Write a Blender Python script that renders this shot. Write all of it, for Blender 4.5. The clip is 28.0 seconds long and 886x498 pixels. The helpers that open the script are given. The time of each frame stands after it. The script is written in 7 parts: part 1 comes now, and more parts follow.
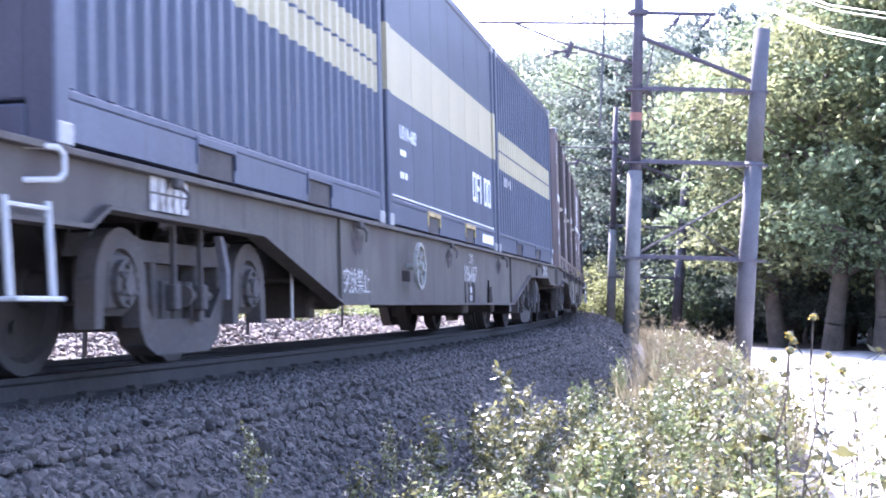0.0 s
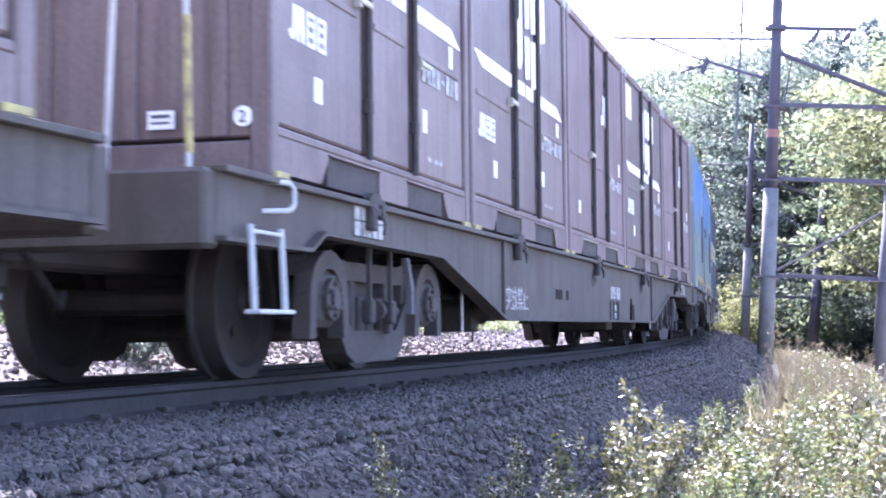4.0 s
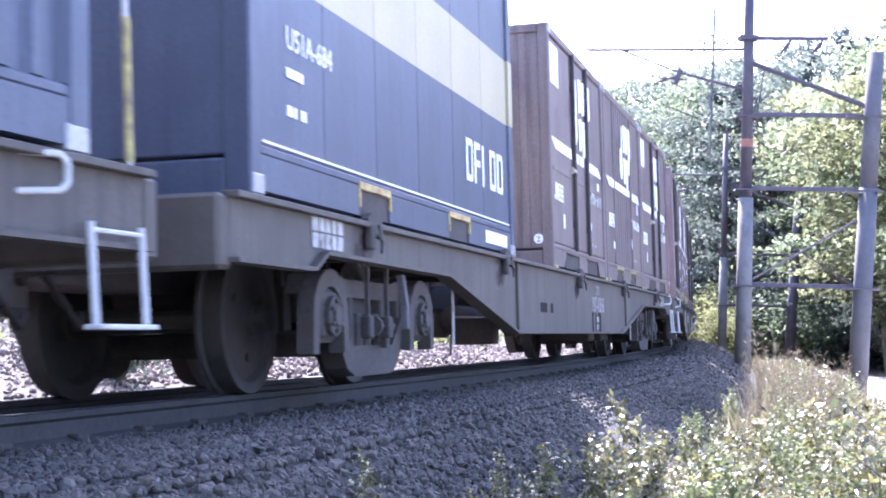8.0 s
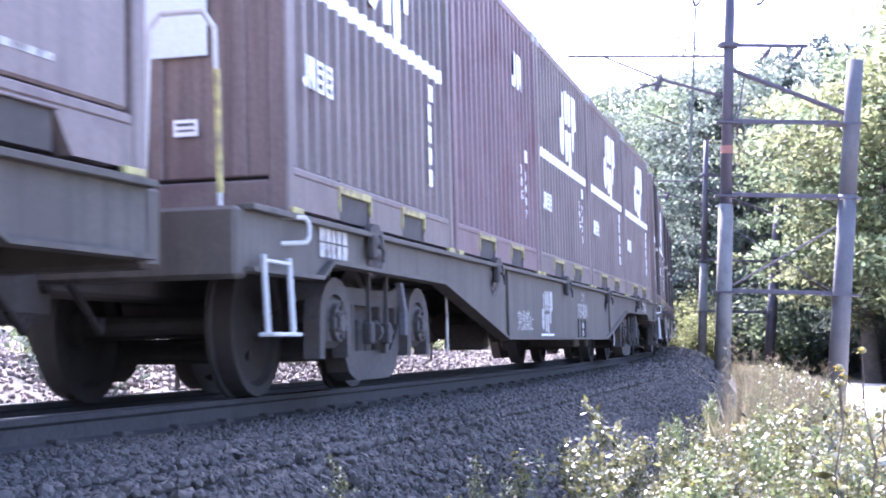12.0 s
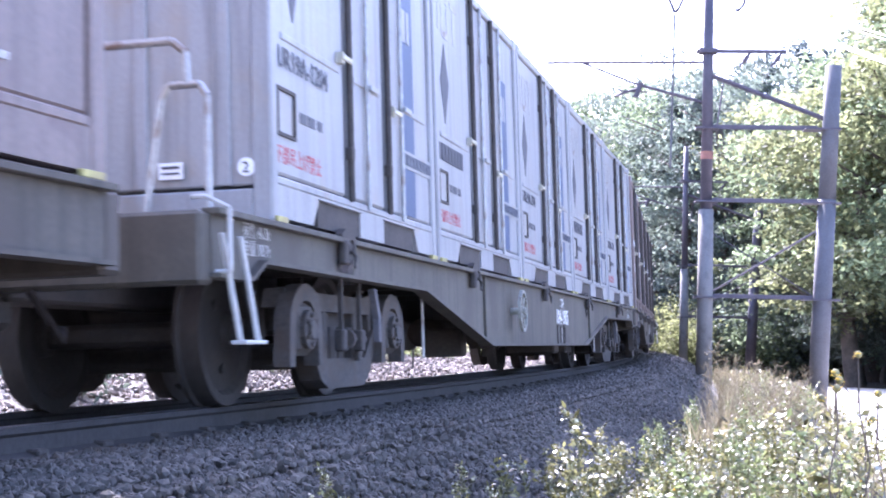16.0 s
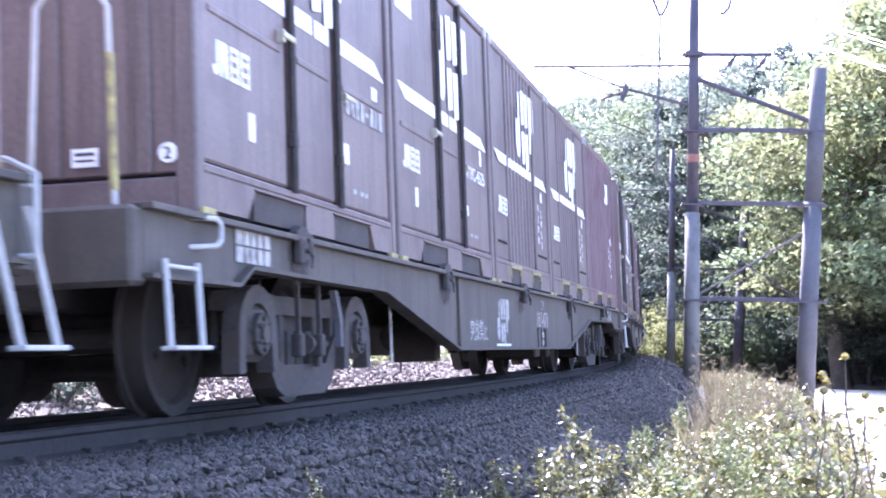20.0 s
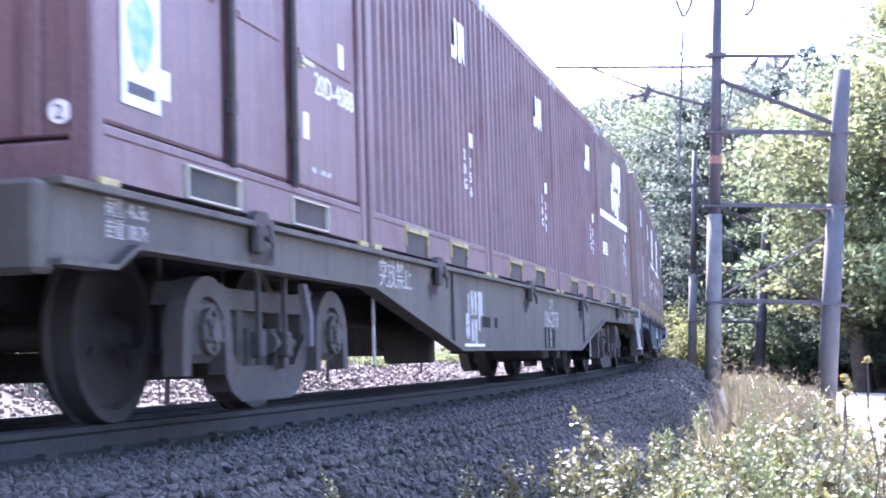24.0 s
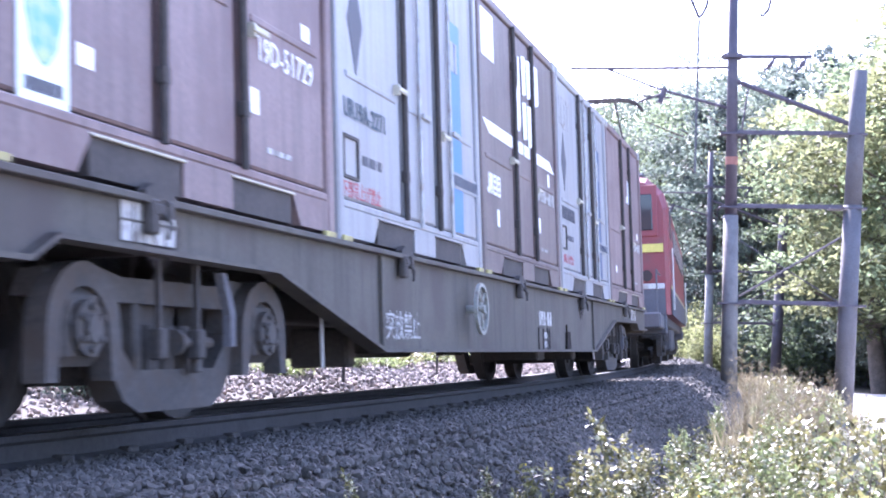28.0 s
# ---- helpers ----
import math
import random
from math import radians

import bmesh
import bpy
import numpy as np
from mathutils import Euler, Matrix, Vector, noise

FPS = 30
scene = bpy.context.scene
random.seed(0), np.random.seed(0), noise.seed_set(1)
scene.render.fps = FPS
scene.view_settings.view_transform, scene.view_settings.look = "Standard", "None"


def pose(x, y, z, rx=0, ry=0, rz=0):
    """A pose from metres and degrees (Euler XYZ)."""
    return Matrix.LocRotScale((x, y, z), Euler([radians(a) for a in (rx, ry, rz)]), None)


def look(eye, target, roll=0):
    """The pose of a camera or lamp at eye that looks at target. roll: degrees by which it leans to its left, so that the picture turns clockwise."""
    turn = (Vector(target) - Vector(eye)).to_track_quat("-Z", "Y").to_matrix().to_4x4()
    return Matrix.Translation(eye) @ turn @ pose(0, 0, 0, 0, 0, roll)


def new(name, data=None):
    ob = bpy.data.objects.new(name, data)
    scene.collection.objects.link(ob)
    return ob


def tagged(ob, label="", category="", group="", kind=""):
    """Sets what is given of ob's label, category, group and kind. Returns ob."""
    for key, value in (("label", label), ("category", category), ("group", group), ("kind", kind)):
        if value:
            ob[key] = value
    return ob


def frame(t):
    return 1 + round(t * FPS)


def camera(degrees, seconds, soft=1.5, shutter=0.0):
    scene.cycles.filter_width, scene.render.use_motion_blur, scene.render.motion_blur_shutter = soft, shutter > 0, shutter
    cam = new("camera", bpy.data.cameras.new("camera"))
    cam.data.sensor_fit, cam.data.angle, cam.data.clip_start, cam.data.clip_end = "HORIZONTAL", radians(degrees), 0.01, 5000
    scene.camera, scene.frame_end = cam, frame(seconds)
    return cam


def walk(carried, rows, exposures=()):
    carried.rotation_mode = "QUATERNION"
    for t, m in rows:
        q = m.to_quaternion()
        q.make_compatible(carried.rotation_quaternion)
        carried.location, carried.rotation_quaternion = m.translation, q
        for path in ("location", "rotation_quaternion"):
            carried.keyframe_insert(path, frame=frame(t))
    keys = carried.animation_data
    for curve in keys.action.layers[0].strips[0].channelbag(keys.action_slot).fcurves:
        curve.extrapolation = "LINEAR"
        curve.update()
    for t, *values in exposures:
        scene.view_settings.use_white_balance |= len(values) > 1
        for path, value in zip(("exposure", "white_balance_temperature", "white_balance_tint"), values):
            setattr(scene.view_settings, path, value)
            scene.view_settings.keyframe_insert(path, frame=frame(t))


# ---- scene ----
cam = camera(34.09, 28.0, soft=1.9, shutter=0.1)
PATH = [
    (0, pose(0, 0, 0.453, 91.901, -1.668, 13.384)),
    (0.5, pose(0, 0, 0.453, 91.932, -1.918, 13.615)),
    (1, pose(0, 0, 0.453, 91.986, -1.792, 13.746)),
    (1.5, pose(0, 0, 0.453, 92.001, -1.934, 13.713)),
    (2, pose(0, 0, 0.453, 92.039, -2.084, 13.781)),
    (2.5, pose(0, 0, 0.453, 92.043, -1.564, 15.628)),
    (3, pose(0, 0, 0.453, 92.096, -1.873, 18.521)),
    (3.5, pose(0, 0, 0.453, 92.198, -2.543, 18.599)),
    (5.5, pose(0, 0, 0.453, 92.554, -2.143, 18.252)),
    (6, pose(0, 0, 0.453, 92.644, -2.027, 18.088)),
    (6.5, pose(0, 0, 0.453, 92.690, -1.902, 17.969)),
    (7, pose(0, 0, 0.453, 92.760, -1.859, 17.870)),
    (7.5, pose(0, 0, 0.453, 92.857, -1.506, 17.792)),
    (8, pose(0, 0, 0.453, 92.908, -1.662, 17.679)),
    (8.5, pose(0, 0, 0.453, 92.970, -1.477, 17.599)),
    (9, pose(0, 0, 0.453, 93.009, -1.558, 17.505)),
    (9.5, pose(0, 0, 0.453, 93.063, -1.655, 17.400)),
    (10, pose(0, 0, 0.453, 93.123, -1.653, 17.324)),
    (10.5, pose(0, 0, 0.453, 93.158, -1.756, 17.217)),
    (11, pose(0, 0, 0.453, 93.164, -1.718, 17.128)),
    (11.5, pose(0, 0, 0.453, 93.160, -1.658, 17.032)),
    (12, pose(0, 0, 0.453, 93.157, -1.728, 16.913)),
    (12.5, pose(0, 0, 0.453, 93.175, -1.657, 16.804)),
    (14.5, pose(0, 0, 0.453, 93.364, -1.479, 16.466)),
    (15, pose(0, 0, 0.453, 93.379, -1.529, 16.355)),
    (15.5, pose(0, 0, 0.453, 93.416, -1.375, 16.269)),
    (16, pose(0, 0, 0.453, 93.445, -1.397, 16.183)),
    (16.5, pose(0, 0, 0.453, 93.477, -1.318, 16.102)),
    (17, pose(0, 0, 0.453, 93.519, -1.160, 16.022)),
    (17.5, pose(0, 0, 0.453, 93.526, -1.211, 15.937)),
    (18, pose(0, 0, 0.453, 93.569, -1.143, 15.854)),
    (18.5, pose(0, 0, 0.453, 93.601, -0.980, 15.804)),
    (19, pose(0, 0, 0.453, 93.616, -0.883, 15.768)),
    (19.5, pose(0, 0, 0.453, 93.658, -0.803, 15.727)),
    (20, pose(0, 0, 0.453, 93.629, -1.033, 15.695)),
    (20.5, pose(0, 0, 0.453, 93.619, -0.999, 15.710)),
    (21, pose(0, 0, 0.453, 93.619, -0.824, 15.785)),
    (21.5, pose(0, 0, 0.453, 93.651, -0.847, 15.987)),
    (23.5, pose(0, 0, 0.453, 93.641, -1.132, 16.447)),
    (24, pose(0, 0, 0.453, 93.631, -1.373, 16.516)),
    (24.5, pose(0, 0, 0.453, 93.624, -1.493, 16.572)),
    (25, pose(0, 0, 0.453, 93.638, -1.344, 16.649)),
    (25.5, pose(0, 0, 0.453, 93.623, -1.467, 16.750)),
    (26, pose(0, 0, 0.453, 93.637, -1.516, 16.841)),
    (26.5, pose(0, 0, 0.453, 93.635, -1.682, 16.905)),
    (27, pose(0, 0, 0.453, 93.620, -1.783, 16.997)),
    (27.5, pose(0, 0, 0.453, 93.642, -1.646, 17.065)),
    (28, pose(0, 0, 0.453, 93.662, -1.415, 17.134)),
]
walk(cam, PATH, [(0.0, 2.72, 5500, 30.0), (28.0, 2.72, 5500, 30.0)])

# ---- world, sun, exposure ----
SUN_AZ, SUN_EL = radians(31.5), radians(46.5)      # azimuth to the left of +y
world = bpy.data.worlds.new("sky")
scene.world = world
world.use_nodes = True
wn, wl = world.node_tree.nodes, world.node_tree.links
sky = wn.new("ShaderNodeTexSky")
sky.sky_type = "NISHITA"
sky.sun_disc = False
sky.sun_elevation, sky.sun_rotation = SUN_EL, -SUN_AZ
sky.air_density, sky.dust_density, sky.ozone_density = 1.0, 2.5, 1.0
wl.new(sky.outputs[0], wn["Background"].inputs[0])
wn["Background"].inputs[1].default_value = 0.15
sun = new("sun", bpy.data.lights.new("sun", "SUN"))
sun.data.energy, sun.data.angle, sun.data.color = 4.3, radians(0.6), (1.0, 0.94, 0.84)
toward = Vector((-math.sin(SUN_AZ) * math.cos(SUN_EL), math.cos(SUN_AZ) * math.cos(SUN_EL), math.sin(SUN_EL)))
sun.matrix_world = look(toward * 200, (0, 0, 0))


# ---- materials ----
def mat(name, rgb, rough=0.6, metal=0.0, var=0.12, big=1.2, fine=35.0, bump=0.15, dirt=None, dirt_at=0.62, island=0.0, thru=0.0, spec=0.5, streak=0.0, each=0.0):
    """A procedural surface: base colour varied at two scales, optional dirt patches, fine relief."""
    m = bpy.data.materials.new(name)
    m.use_nodes = True
    n, l = m.node_tree.nodes, m.node_tree.links
    b = n["Principled BSDF"]
    b.inputs["Roughness"].default_value, b.inputs["Metallic"].default_value = rough, metal
    b.inputs["Specular IOR Level"].default_value = spec
    tc = n.new("ShaderNodeTexCoord")

    def noise_node(scale, detail):
        q = n.new("ShaderNodeTexNoise")
        q.inputs["Scale"].default_value, q.inputs["Detail"].default_value = scale, detail
        l.new(tc.outputs["Object"], q.inputs["Vector"])
        return q

    coarse, grain = noise_node(big, 5.0), noise_node(fine, 4.0)
    add = n.new("ShaderNodeMath")
    add.operation = "ADD"
    l.new(coarse.outputs[0], add.inputs[0])
    l.new(grain.outputs[0], add.inputs[1])
    ramp = n.new("ShaderNodeMapRange")
    ramp.inputs["From Min"].default_value, ramp.inputs["From Max"].default_value = 0.7, 1.3
    ramp.inputs["To Min"].default_value, ramp.inputs["To Max"].default_value = 1 - var * 1.6, 1 + var * 1.6
    l.new(add.outputs[0], ramp.inputs["Value"])
    value = ramp.outputs[0]
    if island:
        info = n.new("ShaderNodeNewGeometry")
        r2 = n.new("ShaderNodeMapRange")
        r2.inputs["To Min"].default_value, r2.inputs["To Max"].default_value = 1 - island, 1 + island
        l.new(info.outputs["Random Per Island"], r2.inputs["Value"])
        mul = n.new("ShaderNodeMath")
        mul.operation = "MULTIPLY"
        l.new(value, mul.inputs[0])
        l.new(r2.outputs[0], mul.inputs[1])
        value = mul.outputs[0]
    if each:
        who = n.new("ShaderNodeObjectInfo")
        r5 = n.new("ShaderNodeMapRange")
        r5.inputs["To Min"].default_value, r5.inputs["To Max"].default_value = 1 - each, 1 + each
        l.new(who.outputs["Random"], r5.inputs["Value"])
        mul = n.new("ShaderNodeMath")
        mul.operation = "MULTIPLY"
        l.new(value, mul.inputs[0])
        l.new(r5.outputs[0], mul.inputs[1])
        value = mul.outputs[0]
    if streak:
        mp = n.new("ShaderNodeMapping")
        mp.inputs["Scale"].default_value = (1.0, 1.0, 0.07)
        l.new(tc.outputs["Object"], mp.inputs["Vector"])
        runs = noise_node(11.0, 5.0)
        l.new(mp.outputs[0], runs.inputs["Vector"])
        r4 = n.new("ShaderNodeMapRange")
        r4.inputs["From Min"].default_value, r4.inputs["From Max"].default_value = 0.48, 0.74
        r4.inputs["To Min"].default_value, r4.inputs["To Max"].default_value = 1.0, 1.0 - streak
        l.new(runs.outputs[0], r4.inputs["Value"])
        mul = n.new("ShaderNodeMath")
        mul.operation = "MULTIPLY"
        l.new(value, mul.inputs[0])
        l.new(r4.outputs[0], mul.inputs[1])
        value = mul.outputs[0]
    mix = n.new("ShaderNodeVectorMath")
    mix.operation = "SCALE"
    mix.inputs[0].default_value = rgb
    l.new(value, mix.inputs["Scale"])
    colour = mix.outputs[0]
    if dirt:
        d = noise_node(big * 2.3, 9.0)
        r3 = n.new("ShaderNodeMapRange")
        r3.inputs["From Min"].default_value, r3.inputs["From Max"].default_value = dirt_at - 0.1, dirt_at + 0.1
        l.new(d.outputs[0], r3.inputs["Value"])
        mm = n.new("ShaderNodeMix")
        mm.data_type = "RGBA"
        l.new(r3.outputs[0], mm.inputs["Factor"])
        l.new(colour, mm.inputs["A"])
        mm.inputs["B"].default_value = (*dirt, 1)
        colour = mm.outputs["Result"]
    l.new(colour, b.inputs["Base Color"])
    if bump:
        bp = n.new("ShaderNodeBump")
        bp.inputs["Strength"].default_value, bp.inputs["Distance"].default_value = bump, 0.01
        l.new(grain.outputs[0], bp.inputs["Height"])
        l.new(bp.outputs[0], b.inputs["Normal"])
    if thru:
        t = n.new("ShaderNodeBsdfTranslucent")
        l.new(colour, t.inputs["Color"])
        ms = n.new("ShaderNodeMixShader")
        ms.inputs[0].default_value = thru
        l.new(b.outputs[0], ms.inputs[1])
        l.new(t.outputs[0], ms.inputs[2])
        l.new(ms.outputs[0], n["Material Output"].inputs["Surface"])
    return m


def stain_mat(name, rgb):
    """A stain that thins out unevenly towards its rim."""
    m = mat(name, rgb, 0.85, var=0.25, big=4)
    n, l = m.node_tree.nodes, m.node_tree.links
    tc, grain = n.new("ShaderNodeTexCoord"), n.new("ShaderNodeTexNoise")
    grain.inputs["Scale"].default_value, grain.inputs["Detail"].default_value = 9.0, 9.0
    l.new(tc.outputs["Object"], grain.inputs["Vector"])
    far = n.new("ShaderNodeVectorMath")
    far.operation = "LENGTH"
    squash = n.new("ShaderNodeMapping")
    squash.inputs["Scale"].default_value = (1.0, 1.0, 1.8)
    l.new(tc.outputs["Object"], squash.inputs["Vector"])
    l.new(squash.outputs[0], far.inputs[0])
    fade = n.new("ShaderNodeMath")
    fade.operation = "MULTIPLY_ADD"
    l.new(far.outputs["Value"], fade.inputs[0])
    fade.inputs[1].default_value = -2.6
    l.new(grain.outputs[0], fade.inputs[2])
    cover = n.new("ShaderNodeMapRange")
    cover.inputs["From Min"].default_value, cover.inputs["From Max"].default_value = 0.02, 0.40
    cover.inputs["To Max"].default_value = 0.62
    l.new(fade.outputs[0], cover.inputs["Value"])
    l.new(cover.outputs[0], n["Principled BSDF"].inputs["Alpha"])
    return m


RUST = stain_mat("dark rust stain", (0.07, 0.05, 0.045))
MAROON = mat("maroon container paint", (0.165, 0.125, 0.110), 0.5, each=0.12, streak=0.35, dirt=(0.107, 0.070, 0.066), big=0.9)
MAROON_OLD = mat("faded maroon container paint", (0.188, 0.135, 0.123), 0.6, streak=0.4, each=0.12, dirt=(0.148, 0.098, 0.090), big=0.9, dirt_at=0.57)
WINE = mat("wine red container paint", (0.168, 0.105, 0.105), 0.5, streak=0.35, dirt=(0.123, 0.057, 0.057), big=0.9)
WHITEP = mat("white container paint", (0.295, 0.295, 0.292), 0.45, streak=0.3, dirt=(0.295, 0.254, 0.205), big=1.1, dirt_at=0.68, var=0.05)
NAVY = mat("navy container paint", (0.060, 0.070, 0.100), 0.45, streak=0.3, dirt=(0.045, 0.053, 0.080), big=0.9)
CREAM = mat("cream container paint", (0.397, 0.352, 0.211), 0.5, var=0.06)
SKYBLUE = mat("light blue container paint", (0.160, 0.202, 0.190), 0.45, streak=0.22, var=0.06, dirt=(0.328, 0.344, 0.344), dirt_at=0.7)
MIDBLUE = mat("mid blue container paint", (0.080, 0.200, 0.440), 0.45, var=0.08)
TEAL = mat("green tank frame paint", (0.049, 0.127, 0.111), 0.5, var=0.1, dirt=(0.098, 0.098, 0.074))
TANKW = mat("white tank jacket", (0.508, 0.508, 0.500), 0.35, var=0.06, dirt=(0.344, 0.312, 0.246), dirt_at=0.66)
MARK = mat("white lettering paint", (0.82, 0.82, 0.80), 0.55, var=0.05, bump=0.05)
WORNMARK = mat("worn white lettering", (0.410, 0.402, 0.377), 0.65, var=0.1, dirt=(0.164, 0.148, 0.131), big=5, dirt_at=0.57)
PAPER = mat("pale printed paper", (0.66, 0.72, 0.70), 0.5, var=0.05)
OCHRE = mat("dirty yellow edge paint", (0.410, 0.361, 0.131), 0.65, var=0.15, big=5, dirt=(0.164, 0.123, 0.082), dirt_at=0.55)
BANDBLUE = mat("steel blue band paint", (0.055, 0.082, 0.150), 0.5, var=0.08)
HANDLE = mat("worn cream handle paint", (0.451, 0.426, 0.328), 0.6, var=0.1)
INK = mat("dark lettering paint", (0.06, 0.06, 0.07), 0.6, var=0.05, bump=0.0)
REDINK = mat("red lettering paint", (0.369, 0.041, 0.049), 0.6, var=0.05, bump=0.0)
YELLOW = mat("yellow marker paint", (0.574, 0.492, 0.107), 0.55, var=0.1, dirt=(0.246, 0.205, 0.098))
RUSTY = mat("worn yellow and rust edge paint", (0.508, 0.410, 0.164), 0.65, var=0.15, big=4, dirt=(0.295, 0.164, 0.074), dirt_at=0.52)
POSTER = mat("green printed picture", (0.131, 0.344, 0.246), 0.5, big=6, dirt=(0.369, 0.451, 0.205), dirt_at=0.52, var=0.05)
STEEL = mat("worn galvanised steel", (0.344, 0.336, 0.320), 0.45, 0.6, dirt=(0.164, 0.107, 0.074), big=3)
GREY_SILL = mat("grey wagon paint", (0.078, 0.067, 0.052), 0.65, streak=0.5, dirt=(0.057, 0.048, 0.039), big=0.8, dirt_at=0.6)
BROWN_SILL = mat("brown grey wagon paint", (0.075, 0.066, 0.051), 0.7, streak=0.5, dirt=(0.053, 0.041, 0.033), big=0.8, dirt_at=0.57)
OLIVE_SILL = mat("dull olive grey wagon paint", (0.084, 0.076, 0.058), 0.7, streak=0.5, dirt=(0.057, 0.049, 0.039), big=0.8, dirt_at=0.58)
BLUE_SILL = mat("blue wagon paint", (0.027, 0.058, 0.078), 0.6, streak=0.35, dirt=(0.050, 0.066, 0.072), big=0.8, dirt_at=0.57)
GRIME = mat("brake dust on bogie steel", (0.048, 0.041, 0.035), 0.8, var=0.2, big=4)
BOGIE = mat("grey brown bogie casting", (0.057, 0.050, 0.043), 0.8, var=0.25, big=4, dirt=(0.057, 0.043, 0.032), dirt_at=0.55)
WHEEL = mat("dark wheel steel", (0.043, 0.037, 0.032), 0.7, 0.2, var=0.15, big=5)
WHEELPAINT = mat("pale worn brake wheel paint", (0.26, 0.26, 0.22), 0.6, dirt=(0.14, 0.11, 0.08), big=9)
RUBBER = mat("black rubber and grime", (0.026, 0.021, 0.018), 0.95, spec=0.15)
PALE = mat("white handrail paint", (0.459, 0.459, 0.435), 0.5, var=0.08, dirt=(0.287, 0.230, 0.164), dirt_at=0.68)
RAIL = mat("rusty rail steel", (0.037, 0.033, 0.031), 0.8, 0.1, var=0.2, big=6)
RAILTOP = mat("worn rail head", (0.180, 0.172, 0.164), 0.45, 1.0, var=0.05)
SLEEPER = mat("dust-dark sleeper concrete", (0.098, 0.090, 0.082), 0.9, var=0.2, big=4)
GREYPOLE = mat("grey weathered concrete pole", (0.178, 0.168, 0.155), 0.85, var=0.12, big=2, dirt=(0.119, 0.112, 0.106))
CONCRETE = mat("weathered concrete", (0.344, 0.336, 0.312), 0.85, var=0.12, big=2, dirt=(0.205, 0.197, 0.172))
ROADMAT = mat("sunlit pale concrete paving", (0.410, 0.394, 0.369), 0.85, var=0.07, big=1.5)
POLE2 = mat("dark weathered concrete pole", (0.107, 0.102, 0.107), 0.85, var=0.15, big=2, dirt=(0.098, 0.090, 0.090))
DARKPOLE = mat("dark painted steel pole", (0.082, 0.070, 0.082), 0.6, 0.2, var=0.15, big=4)
# Same ballast twice: darkened for the train's shade, paled where the sun falls.
STONE_SHADED = mat("grey crushed ballast, darkened as in shade", (0.066, 0.059, 0.050), 0.85, var=0.15, big=8, fine=60, island=0.35)
STONE_SUNLIT = mat("brown crushed ballast, paled as in sun", (0.197, 0.160, 0.135), 0.85, var=0.2, big=8, fine=60, island=0.75)
SOIL = mat("gravelly soil", (0.040, 0.034, 0.027), 0.95, var=0.14, big=6, fine=50, bump=0.6)
# Fine ballast coloured dark, so the gaps between stones read as shaded.
BED = mat("fine ballast, darkened as shade between the stones", (0.040, 0.035, 0.030), 0.95, var=0.3, big=20, fine=90, bump=0.9)
LEAF = mat("broad tree leaves", (0.165, 0.208, 0.118), 0.5, each=0.25, var=0.2, big=0.4, fine=3, island=0.4, thru=0.68, spec=0.3, bump=0)
LEAF_Y = mat("yellowish tree leaves", (0.208, 0.226, 0.112), 0.5, each=0.25, var=0.2, big=0.4, fine=3, island=0.4, thru=0.68, spec=0.3, bump=0)
LEAF_D = mat("deep green tree leaves", (0.128, 0.158, 0.124), 0.55, each=0.25, var=0.2, big=0.4, fine=3, island=0.2, thru=0.6, spec=0.3, bump=0)
CONIFER = mat("dark blue-green conifer sprays", (0.088, 0.112, 0.104), 0.6, each=0.2, var=0.2, big=0.4, fine=3, island=0.25, thru=0.45, spec=0.25, bump=0)
YSHRUB = mat("yellow-green shrub leaves", (0.200, 0.216, 0.099), 0.5, var=0.2, big=0.6, fine=4, island=0.35, thru=0.65, spec=0.3, bump=0)
WEEDLEAF = mat("weed leaves", (0.168, 0.162, 0.066), 0.27, var=0.25, big=2, fine=9, island=0.8, thru=0.36, spec=1.0, bump=0)
FRESH = mat("fresh bright weed leaves", (0.176, 0.211, 0.088), 0.4, var=0.15, big=2, fine=9, island=0.3, thru=0.5, bump=0)
STRAW = mat("dry straw stems and blades", (0.235, 0.205, 0.125), 0.75, var=0.2, big=2, fine=9, island=0.4, thru=0.35, bump=0)
STALK = mat("green brown plant stalks", (0.164, 0.156, 0.066), 0.7, var=0.2, big=3, fine=20, island=0.3, bump=0)
SEED = mat("pale fluffy seed heads", (0.60, 0.56, 0.36), 0.85, var=0.15, big=6, fine=40, island=0.2, thru=0.3, bump=0)
PLUME = mat("grey beige grass plumes", (0.200, 0.166, 0.108), 0.85, var=0.15, big=6, fine=40, island=0.3, thru=0.3, bump=0)
PETAL = mat("yellow flower petals", (0.75, 0.52, 0.04), 0.6, var=0.1, big=6, fine=40, island=0.2, thru=0.3, bump=0)
BARK = mat("tree bark", (0.090, 0.070, 0.053), 0.9, var=0.3, big=3, fine=25, bump=0.6)
WIRE = mat("dark overhead wire", (0.10, 0.10, 0.10), 0.5, 0.6)
BRIGHT = mat("bright aluminium wire", (0.75, 0.75, 0.74), 0.35, 0.5, var=0.03)
LOCO_RED = mat("locomotive red paint", (0.188, 0.035, 0.038), 0.45, var=0.08, dirt=(0.148, 0.049, 0.045), dirt_at=0.7)
LOCO_GREY = mat("locomotive dark grey paint", (0.074, 0.074, 0.082), 0.6, var=0.12)
GLASS = mat("dark cab glass", (0.02, 0.025, 0.03), 0.08, var=0.02, bump=0)


